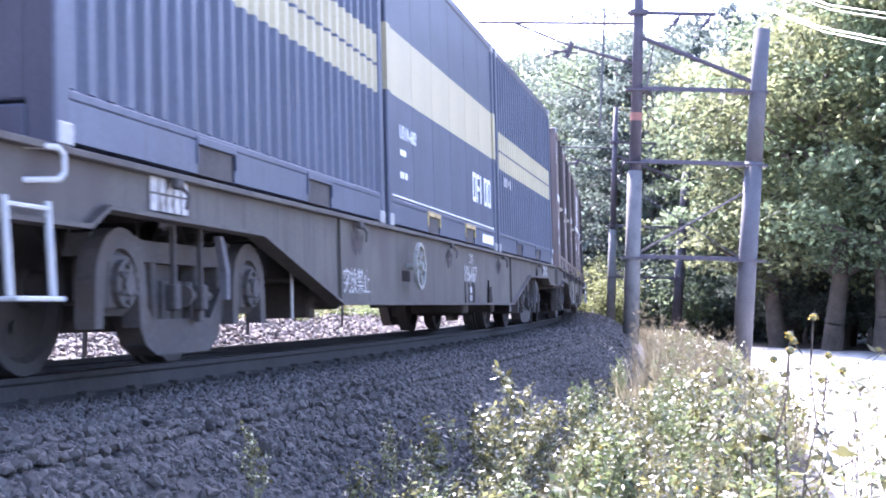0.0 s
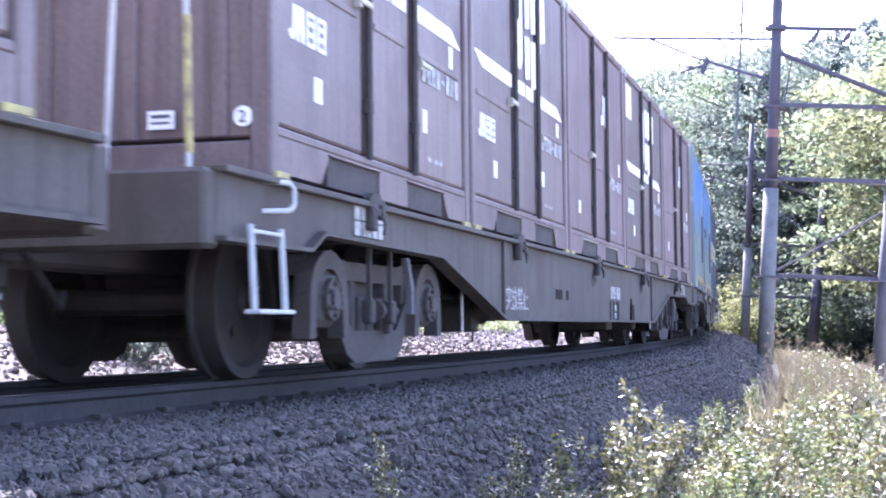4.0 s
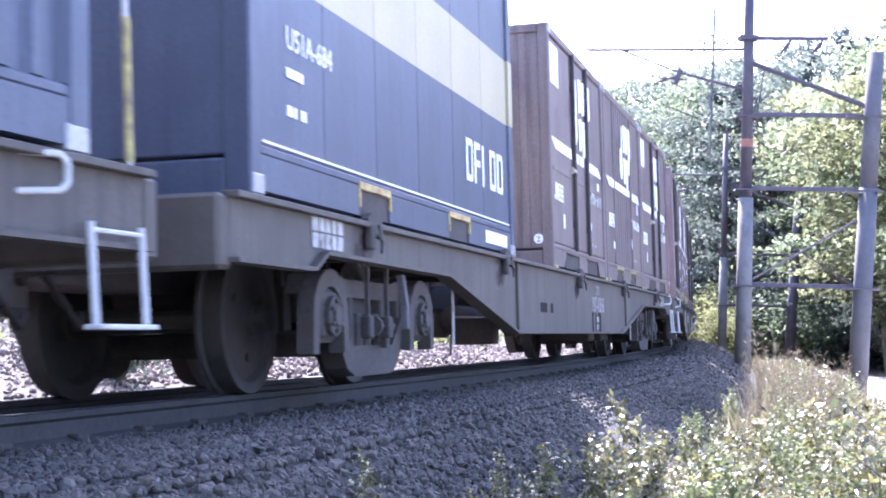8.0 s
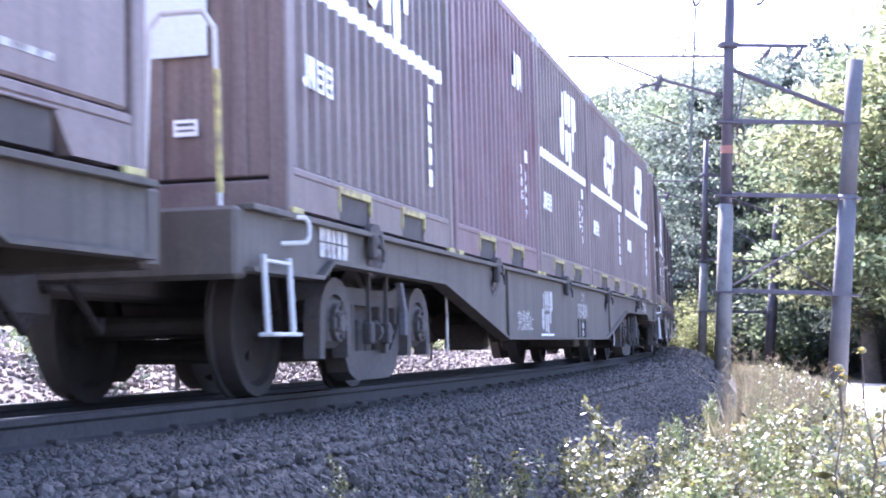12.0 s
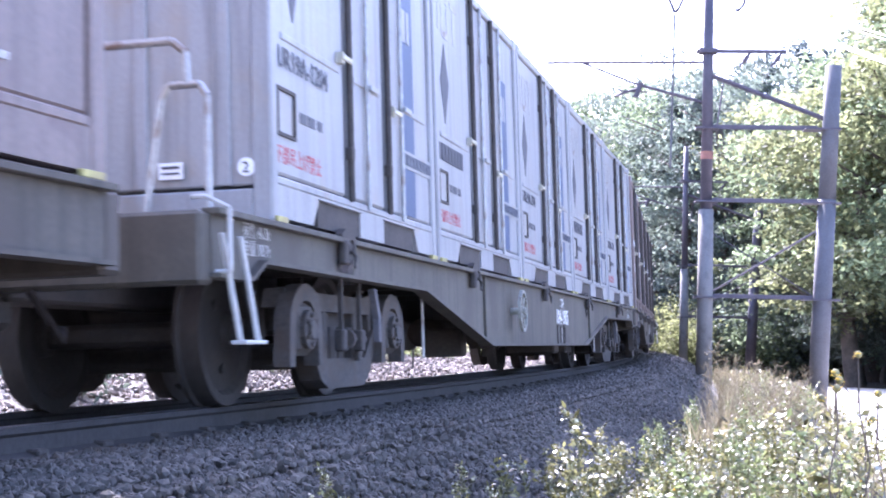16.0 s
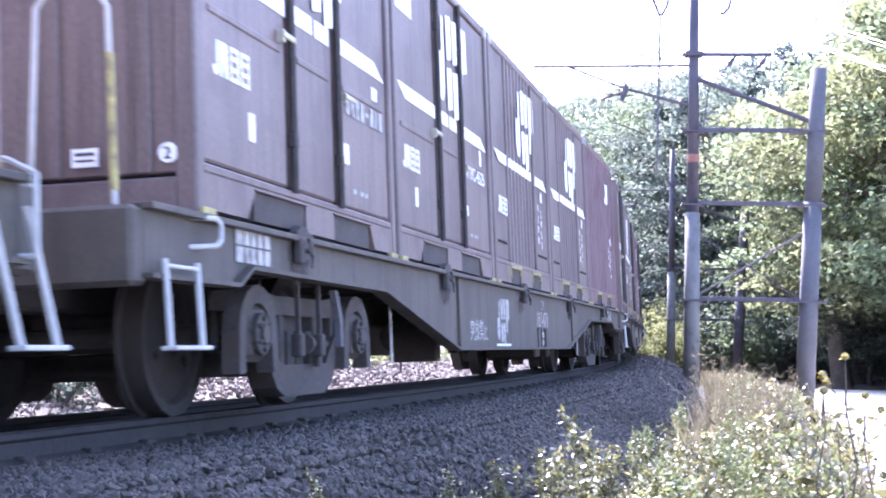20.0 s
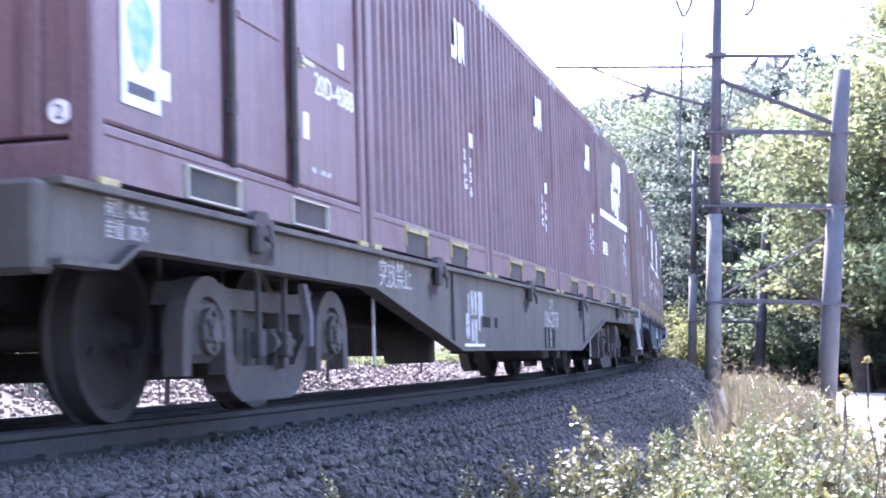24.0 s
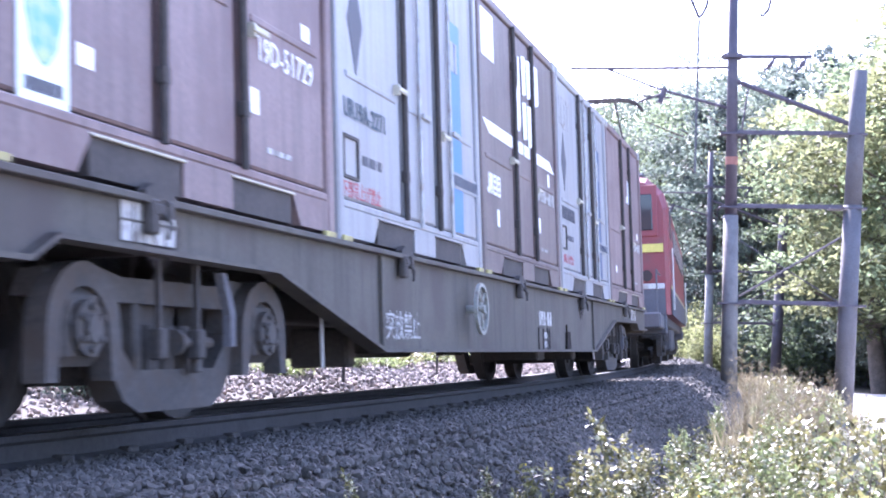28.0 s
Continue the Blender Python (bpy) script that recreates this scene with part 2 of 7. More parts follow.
# ---- mesh tools ----
class Geo:
    """Collects vertices and faces for one mesh."""

    def __init__(self):
        self.v, self.f, self.mi = [], [], []

    def add(self, verts, faces, slot=0):
        o = len(self.v)
        self.v += [tuple(p) for p in verts]
        self.f += [tuple(o + i for i in q) for q in faces]
        self.mi += [slot] * len(faces)
        return self

    def box(self, x0, x1, y0, y1, z0, z1, b=0.0, slot=0):
        """A box; b bevels its edges."""
        if b <= 0:
            v = [(x, y, z) for x in (x0, x1) for y in (y0, y1) for z in (z0, z1)]
            return self.add(v, [(0, 1, 3, 2), (4, 6, 7, 5), (0, 4, 5, 1), (2, 3, 7, 6), (0, 2, 6, 4), (1, 5, 7, 3)], slot)
        b = min(b, (x1 - x0) * 0.45, (y1 - y0) * 0.45, (z1 - z0) * 0.45)
        o = []
        for sx in (0, 1):
            for sy in (0, 1):
                for sz in (0, 1):
                    X, Y, Z = (x0, x1)[sx], (y0, y1)[sy], (z0, z1)[sz]
                    ix, iy, iz = X + (b, -b)[sx], Y + (b, -b)[sy], Z + (b, -b)[sz]
                    o += [(X, iy, iz), (ix, Y, iz), (ix, iy, Z)]

        def c(sx, sy, sz, k):
            return (sx * 4 + sy * 2 + sz) * 3 + k
        f = []
        for s in (0, 1):
            q = [c(s, 0, 0, 0), c(s, 1, 0, 0), c(s, 1, 1, 0), c(s, 0, 1, 0)]
            f.append(q if s else q[::-1])
            q = [c(0, s, 0, 1), c(0, s, 1, 1), c(1, s, 1, 1), c(1, s, 0, 1)]
            f.append(q if s else q[::-1])
            q = [c(0, 0, s, 2), c(1, 0, s, 2), c(1, 1, s, 2), c(0, 1, s, 2)]
            f.append(q if s else q[::-1])
        for s in (0, 1):
            for r in (0, 1):
                q = [c(0, s, r, 1), c(1, s, r, 1), c(1, s, r, 2), c(0, s, r, 2)]
                f.append(q if s != r else q[::-1])
                q = [c(s, 0, r, 0), c(s, 1, r, 0), c(s, 1, r, 2), c(s, 0, r, 2)]
                f.append(q if s == r else q[::-1])
                q = [c(s, r, 0, 0), c(s, r, 1, 0), c(s, r, 1, 1), c(s, r, 0, 1)]
                f.append(q if s != r else q[::-1])
        for sx in (0, 1):
            for sy in (0, 1):
                for sz in (0, 1):
                    q = [c(sx, sy, sz, 0), c(sx, sy, sz, 1), c(sx, sy, sz, 2)]
                    f.append(q if (sx + sy + sz) % 2 == 1 else q[::-1])
        return self.add(o, f, slot)

    def tube(self, a, b, r0, r1=None, n=8, caps=True, slot=0):
        """A round bar from a to b."""
        a, b = Vector(a), Vector(b)
        r1 = r0 if r1 is None else r1
        d = (b - a).normalized()
        u = d.orthogonal().normalized()
        w = d.cross(u)
        v = []
        for p, r in ((a, r0), (b, r1)):
            for i in range(n):
                t = 2 * math.pi * i / n
                v.append(p + u * (r * math.cos(t)) + w * (r * math.sin(t)))
        f = [(i, (i + 1) % n, n + (i + 1) % n, n + i) for i in range(n)]
        if caps:
            f += [tuple(range(n))[::-1], tuple(range(n, 2 * n))]
        return self.add(v, f, slot)

    def bolts(self, r, y, n=6):
        for i in range(n):
            a = 2 * math.pi * (i + 0.5) / n
            self.tube((r * math.cos(a), y, r * math.sin(a)), (r * math.cos(a), y - 0.018, r * math.sin(a)), 0.016, n=6)
        return self

    def bar(self, pts, r, n=6):
        for a, b in zip(pts, pts[1:]):
            self.tube(a, b, r, n=n)
        return self

    def prism(self, outline, y0, y1, slot=0):
        """An outline in x and z, drawn out along y."""
        n = len(outline)
        v = [(x, y0, z) for x, z in outline] + [(x, y1, z) for x, z in outline]
        f = [(i, (i + 1) % n, n + (i + 1) % n, n + i) for i in range(n)]
        f += [tuple(range(n))[::-1], tuple(range(n, 2 * n))]
        return self.add(v, f, slot)

    def lathe(self, prof, centre, n=20, slot=0):
        """A profile of (radius, y) turned about the y axis through centre."""
        cx, cy, cz = centre
        v, f = [], []
        for r, y in prof:
            v += [(cx + r * math.cos(2 * math.pi * i / n), cy + y, cz + r * math.sin(2 * math.pi * i / n)) for i in range(n)]
        for k in range(len(prof) - 1):
            f += [(k * n + i, k * n + (i + 1) % n, (k + 1) * n + (i + 1) % n, (k + 1) * n + i) for i in range(n)]
        f += [tuple(range(n)), tuple(range((len(prof) - 1) * n, len(prof) * n))[::-1]]
        return self.add(v, f, slot)

    def ring(self, prof, centre, n=24):
        """A closed profile of (radius, y) turned about the y axis: a hoop."""
        cx, cy, cz = centre
        m = len(prof)
        v = [(cx + r * math.cos(2 * math.pi * i / n), cy + y, cz + r * math.sin(2 * math.pi * i / n)) for r, y in prof for i in range(n)]
        f = [(k * n + i, k * n + (i + 1) % n, (k + 1) % m * n + (i + 1) % n, (k + 1) % m * n + i) for k in range(m) for i in range(n)]
        return self.add(v, f)

    def mesh(self, name, *materials, smooth=False):
        m = bpy.data.meshes.new(name)
        m.from_pydata(self.v, [], self.f)
        for q in materials:
            m.materials.append(q)
        if len(materials) > 1:
            m.polygons.foreach_set("material_index", self.mi)
        m.polygons.foreach_set("use_smooth", [smooth] * len(m.polygons))
        if not smooth:
            bm = bmesh.new()
            bm.from_mesh(m)
            bmesh.ops.recalc_face_normals(bm, faces=bm.faces)
            bm.to_mesh(m)
            bm.free()
        m.update()
        return m


CACHE = {}


def shared(key, build):
    """The mesh under this key, built at first use."""
    if key not in CACHE:
        CACHE[key] = build()
    return CACHE[key]


def part(name, data, parent, label="", at=None):
    ob = new(name, data)
    ob.parent = parent
    if at is not None:
        ob.matrix_basis = at
    return tagged(ob, label, kind="stuff" if name in ("small_print", "number", "lettering", "maker_mark", "emblem") else "")


def empty(name, label, category, group=""):
    ob = new(name)
    ob.empty_display_size = 0.3
    return tagged(ob, label, category, group)


def writing(text, height, material):
    """Raised letters in the built-in font, lower left at the origin, in the x z plane, read from -y."""
    def build():
        c = bpy.data.curves.new("writing", "FONT")
        c.body, c.size, c.extrude = text, height / 0.7, 0.002
        c.resolution_u = 2
        m = bpy.data.meshes.new_from_object(bpy.data.objects.new("writing", c))
        m.transform(Matrix.Rotation(radians(90), 4, "X"))
        m.materials.clear()
        m.materials.append(material)
        return m
    return shared(("writing", text, height, material.name), build)


def plates(key, boxes, material):
    """Thin painted shapes on the camera's side: (x0, x1, z0, z1) rectangles, 4 mm thick, on the plane y = 0."""
    def build():
        g = Geo()
        for x0, x1, z0, z1 in boxes:
            g.box(x0, x1, -0.004, 0.0, z0, z1)
        return g.mesh("plate", material)
    return shared(("plates", key, material.name), build)


# ---- the line: one long left-hand curve, banked ----
RADIUS, SIDE, CANT = 304.1, 4.116, 3.11


def arc_point(s, lat=0.0):
    a = s / RADIUS
    r = RADIUS + lat
    return -SIDE - RADIUS + r * math.cos(a), r * math.sin(a)


def on_line(s, lat, z):
    """A world point from the distance along the track, the distance to its right, and the height over the banked rails."""
    c, q = math.cos(radians(CANT)), math.sin(radians(CANT))
    x, y = arc_point(s, lat * c - z * q)
    return x, y, lat * q + z * c


def track_pose(s):
    x, y = arc_point(s)
    return pose(x, y, 0, -CANT, 0, 90 + math.degrees(s / RADIUS))


def wagon_pose(s, base=14.2):
    """The pose of a rigid car whose bogies stand on the curve."""
    (ax, ay), (bx, by) = arc_point(s - base / 2), arc_point(s + base / 2)
    return pose((ax + bx) / 2, (ay + by) / 2, 0, -CANT, 0, math.degrees(math.atan2(by - ay, bx - ax)))

# ---- ground, road, track ----
def ground_z(lat):
    return float(np.interp(lat, (-290, -40, -16, -11, -9.5, -4.6, -3.2, -2.3, -1.9, 1.9, 2.1, 2.6, 3.0, 3.8, 5.0, 8.0, 60, 300, 3000),
                           (2.0, 1.2, 0.7, 0.25, 0.02, -0.02, -0.22, -0.36, -0.32, -0.11, -0.16, -0.5, -0.72, -0.92, -1.03, -1.05, -1.0, 6.0, 40.0)))


def line_coords(x, y):
    """Distance along the track and to its right, of a world point."""
    return RADIUS * math.atan2(y, x + SIDE + RADIUS), math.hypot(x + SIDE + RADIUS, y) - RADIUS


def hill(s, lat):
    """The wooded slope outside the curve, beyond the masts."""
    u, v = min(max((s - 56) / 55, 0), 1), min(max((lat - 9) / 20, 0), 1)
    return 11.0 * u * u * (3 - 2 * u) * v * v * (3 - 2 * v)


def ground_at(x, y):
    s, lat = line_coords(x, y)
    return ground_z(lat) + hill(s, lat)


def build_ground():
    lats = [-290, -120, -60, -30, -20, -16, -13, -11, -9.5, -7, -4.6, -3.8, -3.2, -2.7, -2.3, -1.9, -1.2, -0.6, 0, 0.6, 1.2, 1.9, 2.1, 2.35, 2.6, 2.8, 3.0, 3.4, 3.8, 4.4, 5, 6, 8, 10, 12, 15, 18, 23, 28, 45, 60, 120, 300, 900, 3000]
    ss = [-955 + 15 * i for i in range(63)] + [-10 + 1.0 * i for i in range(61)] + [51 + 3 * i for i in range(33)] + [150 + 15 * i for i in range(54)]
    ss = sorted(set(ss))
    verts, faces = [], []
    for s in ss:
        for lat in lats:
            x, y = arc_point(s, lat)
            near = 1 if 2.2 < abs(lat) < 50 else 0
            z = ground_z(lat) + near * 0.07 * noise.noise((x * 0.35, y * 0.35, 1.7))
            z += hill(s, lat)
            if abs(lat) <= 1.95:
                z = on_line(s, lat, -0.2)[2]
            verts.append((x, y, z))
    n = len(lats)
    for i in range(len(ss) - 1):
        for j in range(n - 1):
            faces.append((i * n + j, i * n + j + 1, (i + 1) * n + j + 1, (i + 1) * n + j))
    m = bpy.data.meshes.new("ground")
    m.from_pydata(verts, [], faces)
    m.materials.append(SOIL)
    m.materials.append(BED)
    m.polygons.foreach_set("material_index", [1 if abs(lats[k % (n - 1)] + 0.01) < 2.7 or -9.6 < lats[k % (n - 1)] < 0 else 0 for k in range(len(faces))])
    m.polygons.foreach_set("use_smooth", [True] * len(faces))
    m.update()
    tagged(new("ground", m), "gravelly soil and ballast bed beside the railway", "ground", kind="structure")


build_ground()


def build_road():
    edge = [(-30, 2.8), (-14, 1.9), (-6, 1.45), (2, 1.0), (9, 0.55), (14, 0.25), (20, -0.15), (27, -0.55), (33, -0.8), (42, -1.6), (52, -2.8)]
    road = tagged(new("road", None), "pale concrete lane, sunlit, beside the railway verge", "road", kind="structure")
    for i, ((y0, x0), (y1, x1)) in enumerate(zip(edge, edge[1:])):
        q = Geo()
        top, low, gap = -0.985, -1.12, 0.012
        w = 7.0
        v = [(x0, y0 + gap, top), (x0 + w, y0 + gap, top), (x1 + w, y1 - gap, top), (x1, y1 - gap, top)]
        v += [(x, y, low) for x, y, z in v]
        q.add(v, [(0, 1, 2, 3), (0, 4, 5, 1), (1, 5, 6, 2), (2, 6, 7, 3), (3, 7, 4, 0), (7, 6, 5, 4)])
        part("slab", q.mesh("slab", ROADMAT), road)


build_road()


def strip_along(profile, s0, s1, step, materials, slots=None, lat=0.0):
    """A closed profile of (right, up), drawn along the banked curve."""
    g = Geo()
    n, count = len(profile), int((s1 - s0) / step) + 1
    v, f, mi = [], [], []
    for i in range(count):
        s = s0 + i * step
        v += [on_line(s, lat + a, b) for a, b in profile]
    for i in range(count - 1):
        for j in range(n):
            f.append((i * n + j, i * n + (j + 1) % n, (i + 1) * n + (j + 1) % n, (i + 1) * n + j))
            mi.append(slots[j] if slots else 0)
    f += [tuple(range(n))[::-1], tuple(range((count - 1) * n, count * n))]
    mi += [0, 0]
    g.v, g.f, g.mi = v, f, mi
    return g.mesh("strip", *materials)


def build_track():
    track = tagged(new("railway_track"), "single line of steel rails on concrete sleepers, curving", "railway track", kind="structure")
    drop = 0.02
    prof = [(-0.0625, -0.153), (0.0625, -0.153), (0.0625, -0.14), (0.012, -0.12), (0.009, -0.05), (0.032, -0.035), (0.032, -0.008), (0.022, 0.0), (-0.022, 0.0), (-0.032, -0.008), (-0.032, -0.035), (-0.009, -0.05), (-0.012, -0.12), (-0.0625, -0.14)]
    slots = [0, 0, 0, 0, 0, 0, 1, 1, 1, 0, 0, 0, 0, 0]
    for lat in (-0.5655, 0.5655):
        part("rail", strip_along([(a, b - drop) for a, b in prof], -40, 170, 1.0, (RAIL, RAILTOP), slots, lat), track, "brown steel rail with a bright worn head")
    outline = [(-0.12, -0.33), (0.12, -0.33), (0.085, -0.165), (-0.085, -0.165)]
    sleeper = Geo().prism(outline, -1.0, 1.0).mesh("sleeper", SLEEPER)
    clip = Geo().box(-0.05, 0.05, -0.64, -0.49, -0.165, -0.13, 0.01).mesh("fastening", GRIME)
    for i in range(110):
        s = -4 + 0.61 * i
        sl = part("sleeper", sleeper, track, at=track_pose(s))
        part("rail_fastening", clip, sl)
    return track


track = build_track()


def stone_shapes(k):
    """Angular broken stones: dented icosahedra."""
    rng = np.random.default_rng(5)
    p = (1 + 5 ** 0.5) / 2
    base = np.array([(-1, p, 0), (1, p, 0), (-1, -p, 0), (1, -p, 0), (0, -1, p), (0, 1, p), (0, -1, -p), (0, 1, -p), (p, 0, -1), (p, 0, 1), (-p, 0, -1), (-p, 0, 1)]) / 1.9
    tri = np.array([(0, 11, 5), (0, 5, 1), (0, 1, 7), (0, 7, 10), (0, 10, 11), (1, 5, 9), (5, 11, 4), (11, 10, 2), (10, 7, 6), (7, 1, 8), (3, 9, 4), (3, 4, 2), (3, 2, 6), (3, 6, 8), (3, 8, 9), (4, 9, 5), (2, 4, 11), (6, 2, 10), (8, 6, 7), (9, 8, 1)])
    return [base * rng.uniform(0.55, 1.25, (12, 1)) * rng.uniform(0.6, 1.15, 3) for _ in range(k)], tri


SHAPES, TRI = stone_shapes(14)


def tri_mesh(name, verts, tris, material):
    m = bpy.data.meshes.new(name)
    m.vertices.add(len(verts))
    m.vertices.foreach_set("co", np.asarray(verts, dtype=np.float32).ravel())
    m.loops.add(len(tris) * 3)
    m.loops.foreach_set("vertex_index", np.asarray(tris, dtype=np.int32).ravel())
    m.polygons.add(len(tris))
    m.polygons.foreach_set("loop_start", np.arange(0, len(tris) * 3, 3, dtype=np.int32))
    m.polygons.foreach_set("loop_total", np.full(len(tris), 3, dtype=np.int32))
    m.polygons.foreach_set("use_smooth", np.zeros(len(tris), dtype=bool))
    m.materials.append(material)
    m.update(calc_edges=True)
    m.validate()
    return m


def turn_matrices(rng, n):
    q = rng.normal(size=(n, 4))
    q /= np.linalg.norm(q, axis=1, keepdims=True)
    w, x, y, z = q.T
    return np.stack([np.stack([1 - 2 * (y * y + z * z), 2 * (x * y - z * w), 2 * (x * z + y * w)], 1),
                     np.stack([2 * (x * y + z * w), 1 - 2 * (x * x + z * z), 2 * (y * z - x * w)], 1),
                     np.stack([2 * (x * z - y * w), 2 * (y * z + x * w), 1 - 2 * (x * x + y * y)], 1)], 1)


def bed_z(s, lat):
    z = ground_z(lat)
    if abs(lat) <= 1.95:
        z = on_line(s, lat, -0.2)[2]
    return z


def scatter_stones(name, label, n, lat0, lat1, s0, s1, size, material, seed, lift=0.0, power=1.6):
    rng = np.random.default_rng(seed)
    s = s0 + (s1 - s0) * rng.random(n) ** power
    lat = rng.uniform(lat0, lat1, n)
    rad = size * rng.uniform(0.65, 1.35, n) * (1 + np.maximum(0, s - 14) * 0.03)
    turns = turn_matrices(rng, n)
    kinds = rng.integers(0, len(SHAPES), n)
    verts = np.empty((n, 12, 3))
    for i in range(n):
        x, y = arc_point(s[i], lat[i])
        verts[i] = SHAPES[kinds[i]] @ turns[i].T * rad[i] + (x, y, bed_z(s[i], lat[i]) + rad[i] * 0.3 + lift)
    tris = (TRI[None] + 12 * np.arange(n)[:, None, None]).reshape(-1, 3)
    return tagged(new(name, tri_mesh(name, verts.reshape(-1, 3), tris, material)), label, "ballast", kind="stuff")


scatter_stones("ballast", "grey crushed stone ballast beside the near rail", 44000, 0.62, 2.75, 2.6, 24, 0.0215, STONE_SHADED, 11, power=1.75)
scatter_stones("ballast", "grey crushed stone ballast far along the curve", 9000, 0.6, 2.5, 18, 85, 0.038, STONE_SHADED, 12, power=1.2)
scatter_stones("ballast", "grey crushed stone ballast along the near rail", 14000, 0.62, 2.75, -14, 3.0, 0.027, STONE_SHADED, 16, power=1.0)
scatter_stones("ballast", "crushed stone heaped over the sleeper ends", 11000, 0.66, 1.75, 2.6, 24, 0.0215, STONE_SHADED, 15, lift=0.025, power=1.6)
scatter_stones("ballast", "crushed stone ballast between the rails", 5000, -1.9, 0.5, 3, 40, 0.04, STONE_SHADED, 13)
# The far side takes the stone colour paled for sunlight.
scatter_stones("ballast", "ballast behind the track, coloured pale as if sunlit", 30000, -10.2, -1.5, 6, 52, 0.034, STONE_SUNLIT, 14, power=1.3, lift=0.015)


def near_stones():
    """The nearest ballast stones, each one a piece of its own."""
    rng = np.random.default_rng(21)
    bed = tagged(new("ballast_shoulder"), "loose grey ballast stones on the shoulder", "ballast", kind="structure")
    meshes = [tri_mesh("stone", q * 0.03, TRI, STONE_SHADED) for q in SHAPES]
    for i in range(280):
        s, lat = rng.uniform(3.6, 8.5), rng.uniform(0.9, 2.3)
        x, y = arc_point(s, lat)
        e = rng.uniform(0, 360, 3)
        part("stone", meshes[i % len(meshes)], bed, at=pose(x, y, bed_z(s, lat) + 0.03, *e))


# ---- plants ----
class Leaves:
    """Many small leaf blades in one mesh."""

    def __init__(self, seed):
        self.rng = np.random.default_rng(seed)
        self.v, self.t = [], []

    def blades(self, pos, length, width, up=0.3, flat=0.0):
        """Folded pointed leaves at the given points."""
        n = len(pos)
        rng = self.rng
        d = rng.normal(size=(n, 3))
        d[:, 2] = d[:, 2] * 0.6 + up
        d /= np.linalg.norm(d, axis=1, keepdims=True)
        a = np.cross(d, rng.normal(size=(n, 3)) + (0, 0, flat))
        a /= np.linalg.norm(a, axis=1, keepdims=True) + 1e-9
        nrm = np.cross(d, a)
        L = length * rng.uniform(0.6, 1.4, (n, 1))
        W = width * rng.uniform(0.7, 1.3, (n, 1))
        base = pos
        tip = pos + d * L
        mid = pos + d * L * 0.45 - nrm * W * 0.25
        l, r = mid + a * W * 0.5 + nrm * W * 0.3, mid - a * W * 0.5 + nrm * W * 0.3
        o = sum(len(q) for q in self.v)
        self.v.append(np.stack([base, l, tip, r], 1).reshape(-1, 3))
        i = o + 4 * np.arange(n)[:, None]
        self.t.append(np.concatenate([i + [0, 1, 2], i + [0, 2, 3]], 1).reshape(-1, 3))
        return self

    def mesh(self, name, material):
        return tri_mesh(name, np.concatenate(self.v), np.concatenate(self.t), material)


def tree_kind(seed, height, spread, material, leaves=10500, cone=False):
    """A broadleaf tree: tapered trunk with limbs, and a crown of many leaf sprays with gaps."""
    rng = np.random.default_rng(seed)
    wood = Geo()
    p, r = Vector((0, 0, -0.6)), 0.035 * height
    limbs = []
    for i in range(6):
        q = p + Vector((rng.normal() * 0.25, rng.normal() * 0.25, height * 0.14))
        wood.tube(p, q, r, r * 0.84, 7, caps=False)
        if i >= 1:
            for _ in range(3):
                a, l = rng.uniform(0, 6.28), spread * rng.uniform(0.35, 0.85)
                e = q + Vector((math.cos(a) * l, math.sin(a) * l, l * rng.uniform(0.1, 0.75)))
                wood.tube(q, e, r * 0.42, r * 0.12, 5, caps=False)
                limbs.append((q, e))
        p, r = q, r * 0.84
    lv = Leaves(seed + 1)
    centres = []
    for q, e in limbs:
        for k in (0.45, 0.7, 0.9, 1.0):
            centres.append(np.array(q.lerp(e, k)) + rng.normal(size=3) * 0.5)
    for _ in range(46):
        a, u = rng.uniform(0, 6.28), rng.uniform(0.02, 1)
        rr = spread * math.sqrt(1 - (2 * u - 1) ** 2 * 0.85) * rng.uniform(0.6, 1.08)
        centres.append(np.array((math.cos(a) * rr, math.sin(a) * rr, height * (0.22 + 0.78 * u))))
    if cone:
        centres = []
        for _ in range(120):
            a, u = rng.uniform(0, 6.28), rng.random() ** 1.3
            rr = spread * (1 - u) * rng.uniform(0.3, 1.0)
            centres.append(np.array((math.cos(a) * rr, math.sin(a) * rr, height * (0.15 + 0.85 * u))))
    centres = np.array(centres)
    per = leaves // len(centres)
    idx = np.repeat(np.arange(len(centres)), per)
    sz = rng.uniform(0.45, 1.0, len(centres))[idx][:, None]
    pos = centres[idx] + rng.normal(size=(len(idx), 3)) * (0.66, 0.66, 0.22) * sz * spread / 4.5
    pos[:, 2] = np.maximum(pos[:, 2], 0.4)
    lv.blades(pos, 0.23, 0.13, -0.15, 1.0 if cone else 1.5)
    return wood.mesh("trunk", BARK, smooth=True), lv.mesh("crown", material)


TREES = [tree_kind(31, 12.5, 4.6, LEAF), tree_kind(32, 11.0, 4.2, LEAF_Y), tree_kind(33, 14.0, 4.8, LEAF_D), tree_kind(34, 10.0, 4.4, LEAF), tree_kind(35, 8.0, 3.6, LEAF_D), tree_kind(36, 15.0, 3.0, CONIFER, 8000, True)]


def plant_tree(kind, degrees_left, dist, scale, turn, label):
    x, y = -dist * math.sin(radians(degrees_left)), dist * math.cos(radians(degrees_left))
    t = empty("tree", label, "tree", "trees behind the railway")
    t.matrix_basis = pose(x, y, ground_at(x, y), 0, 0, turn) @ Matrix.Scale(scale, 4)
    part("trunk", TREES[kind][0], t)
    part("crown", TREES[kind][1], t)


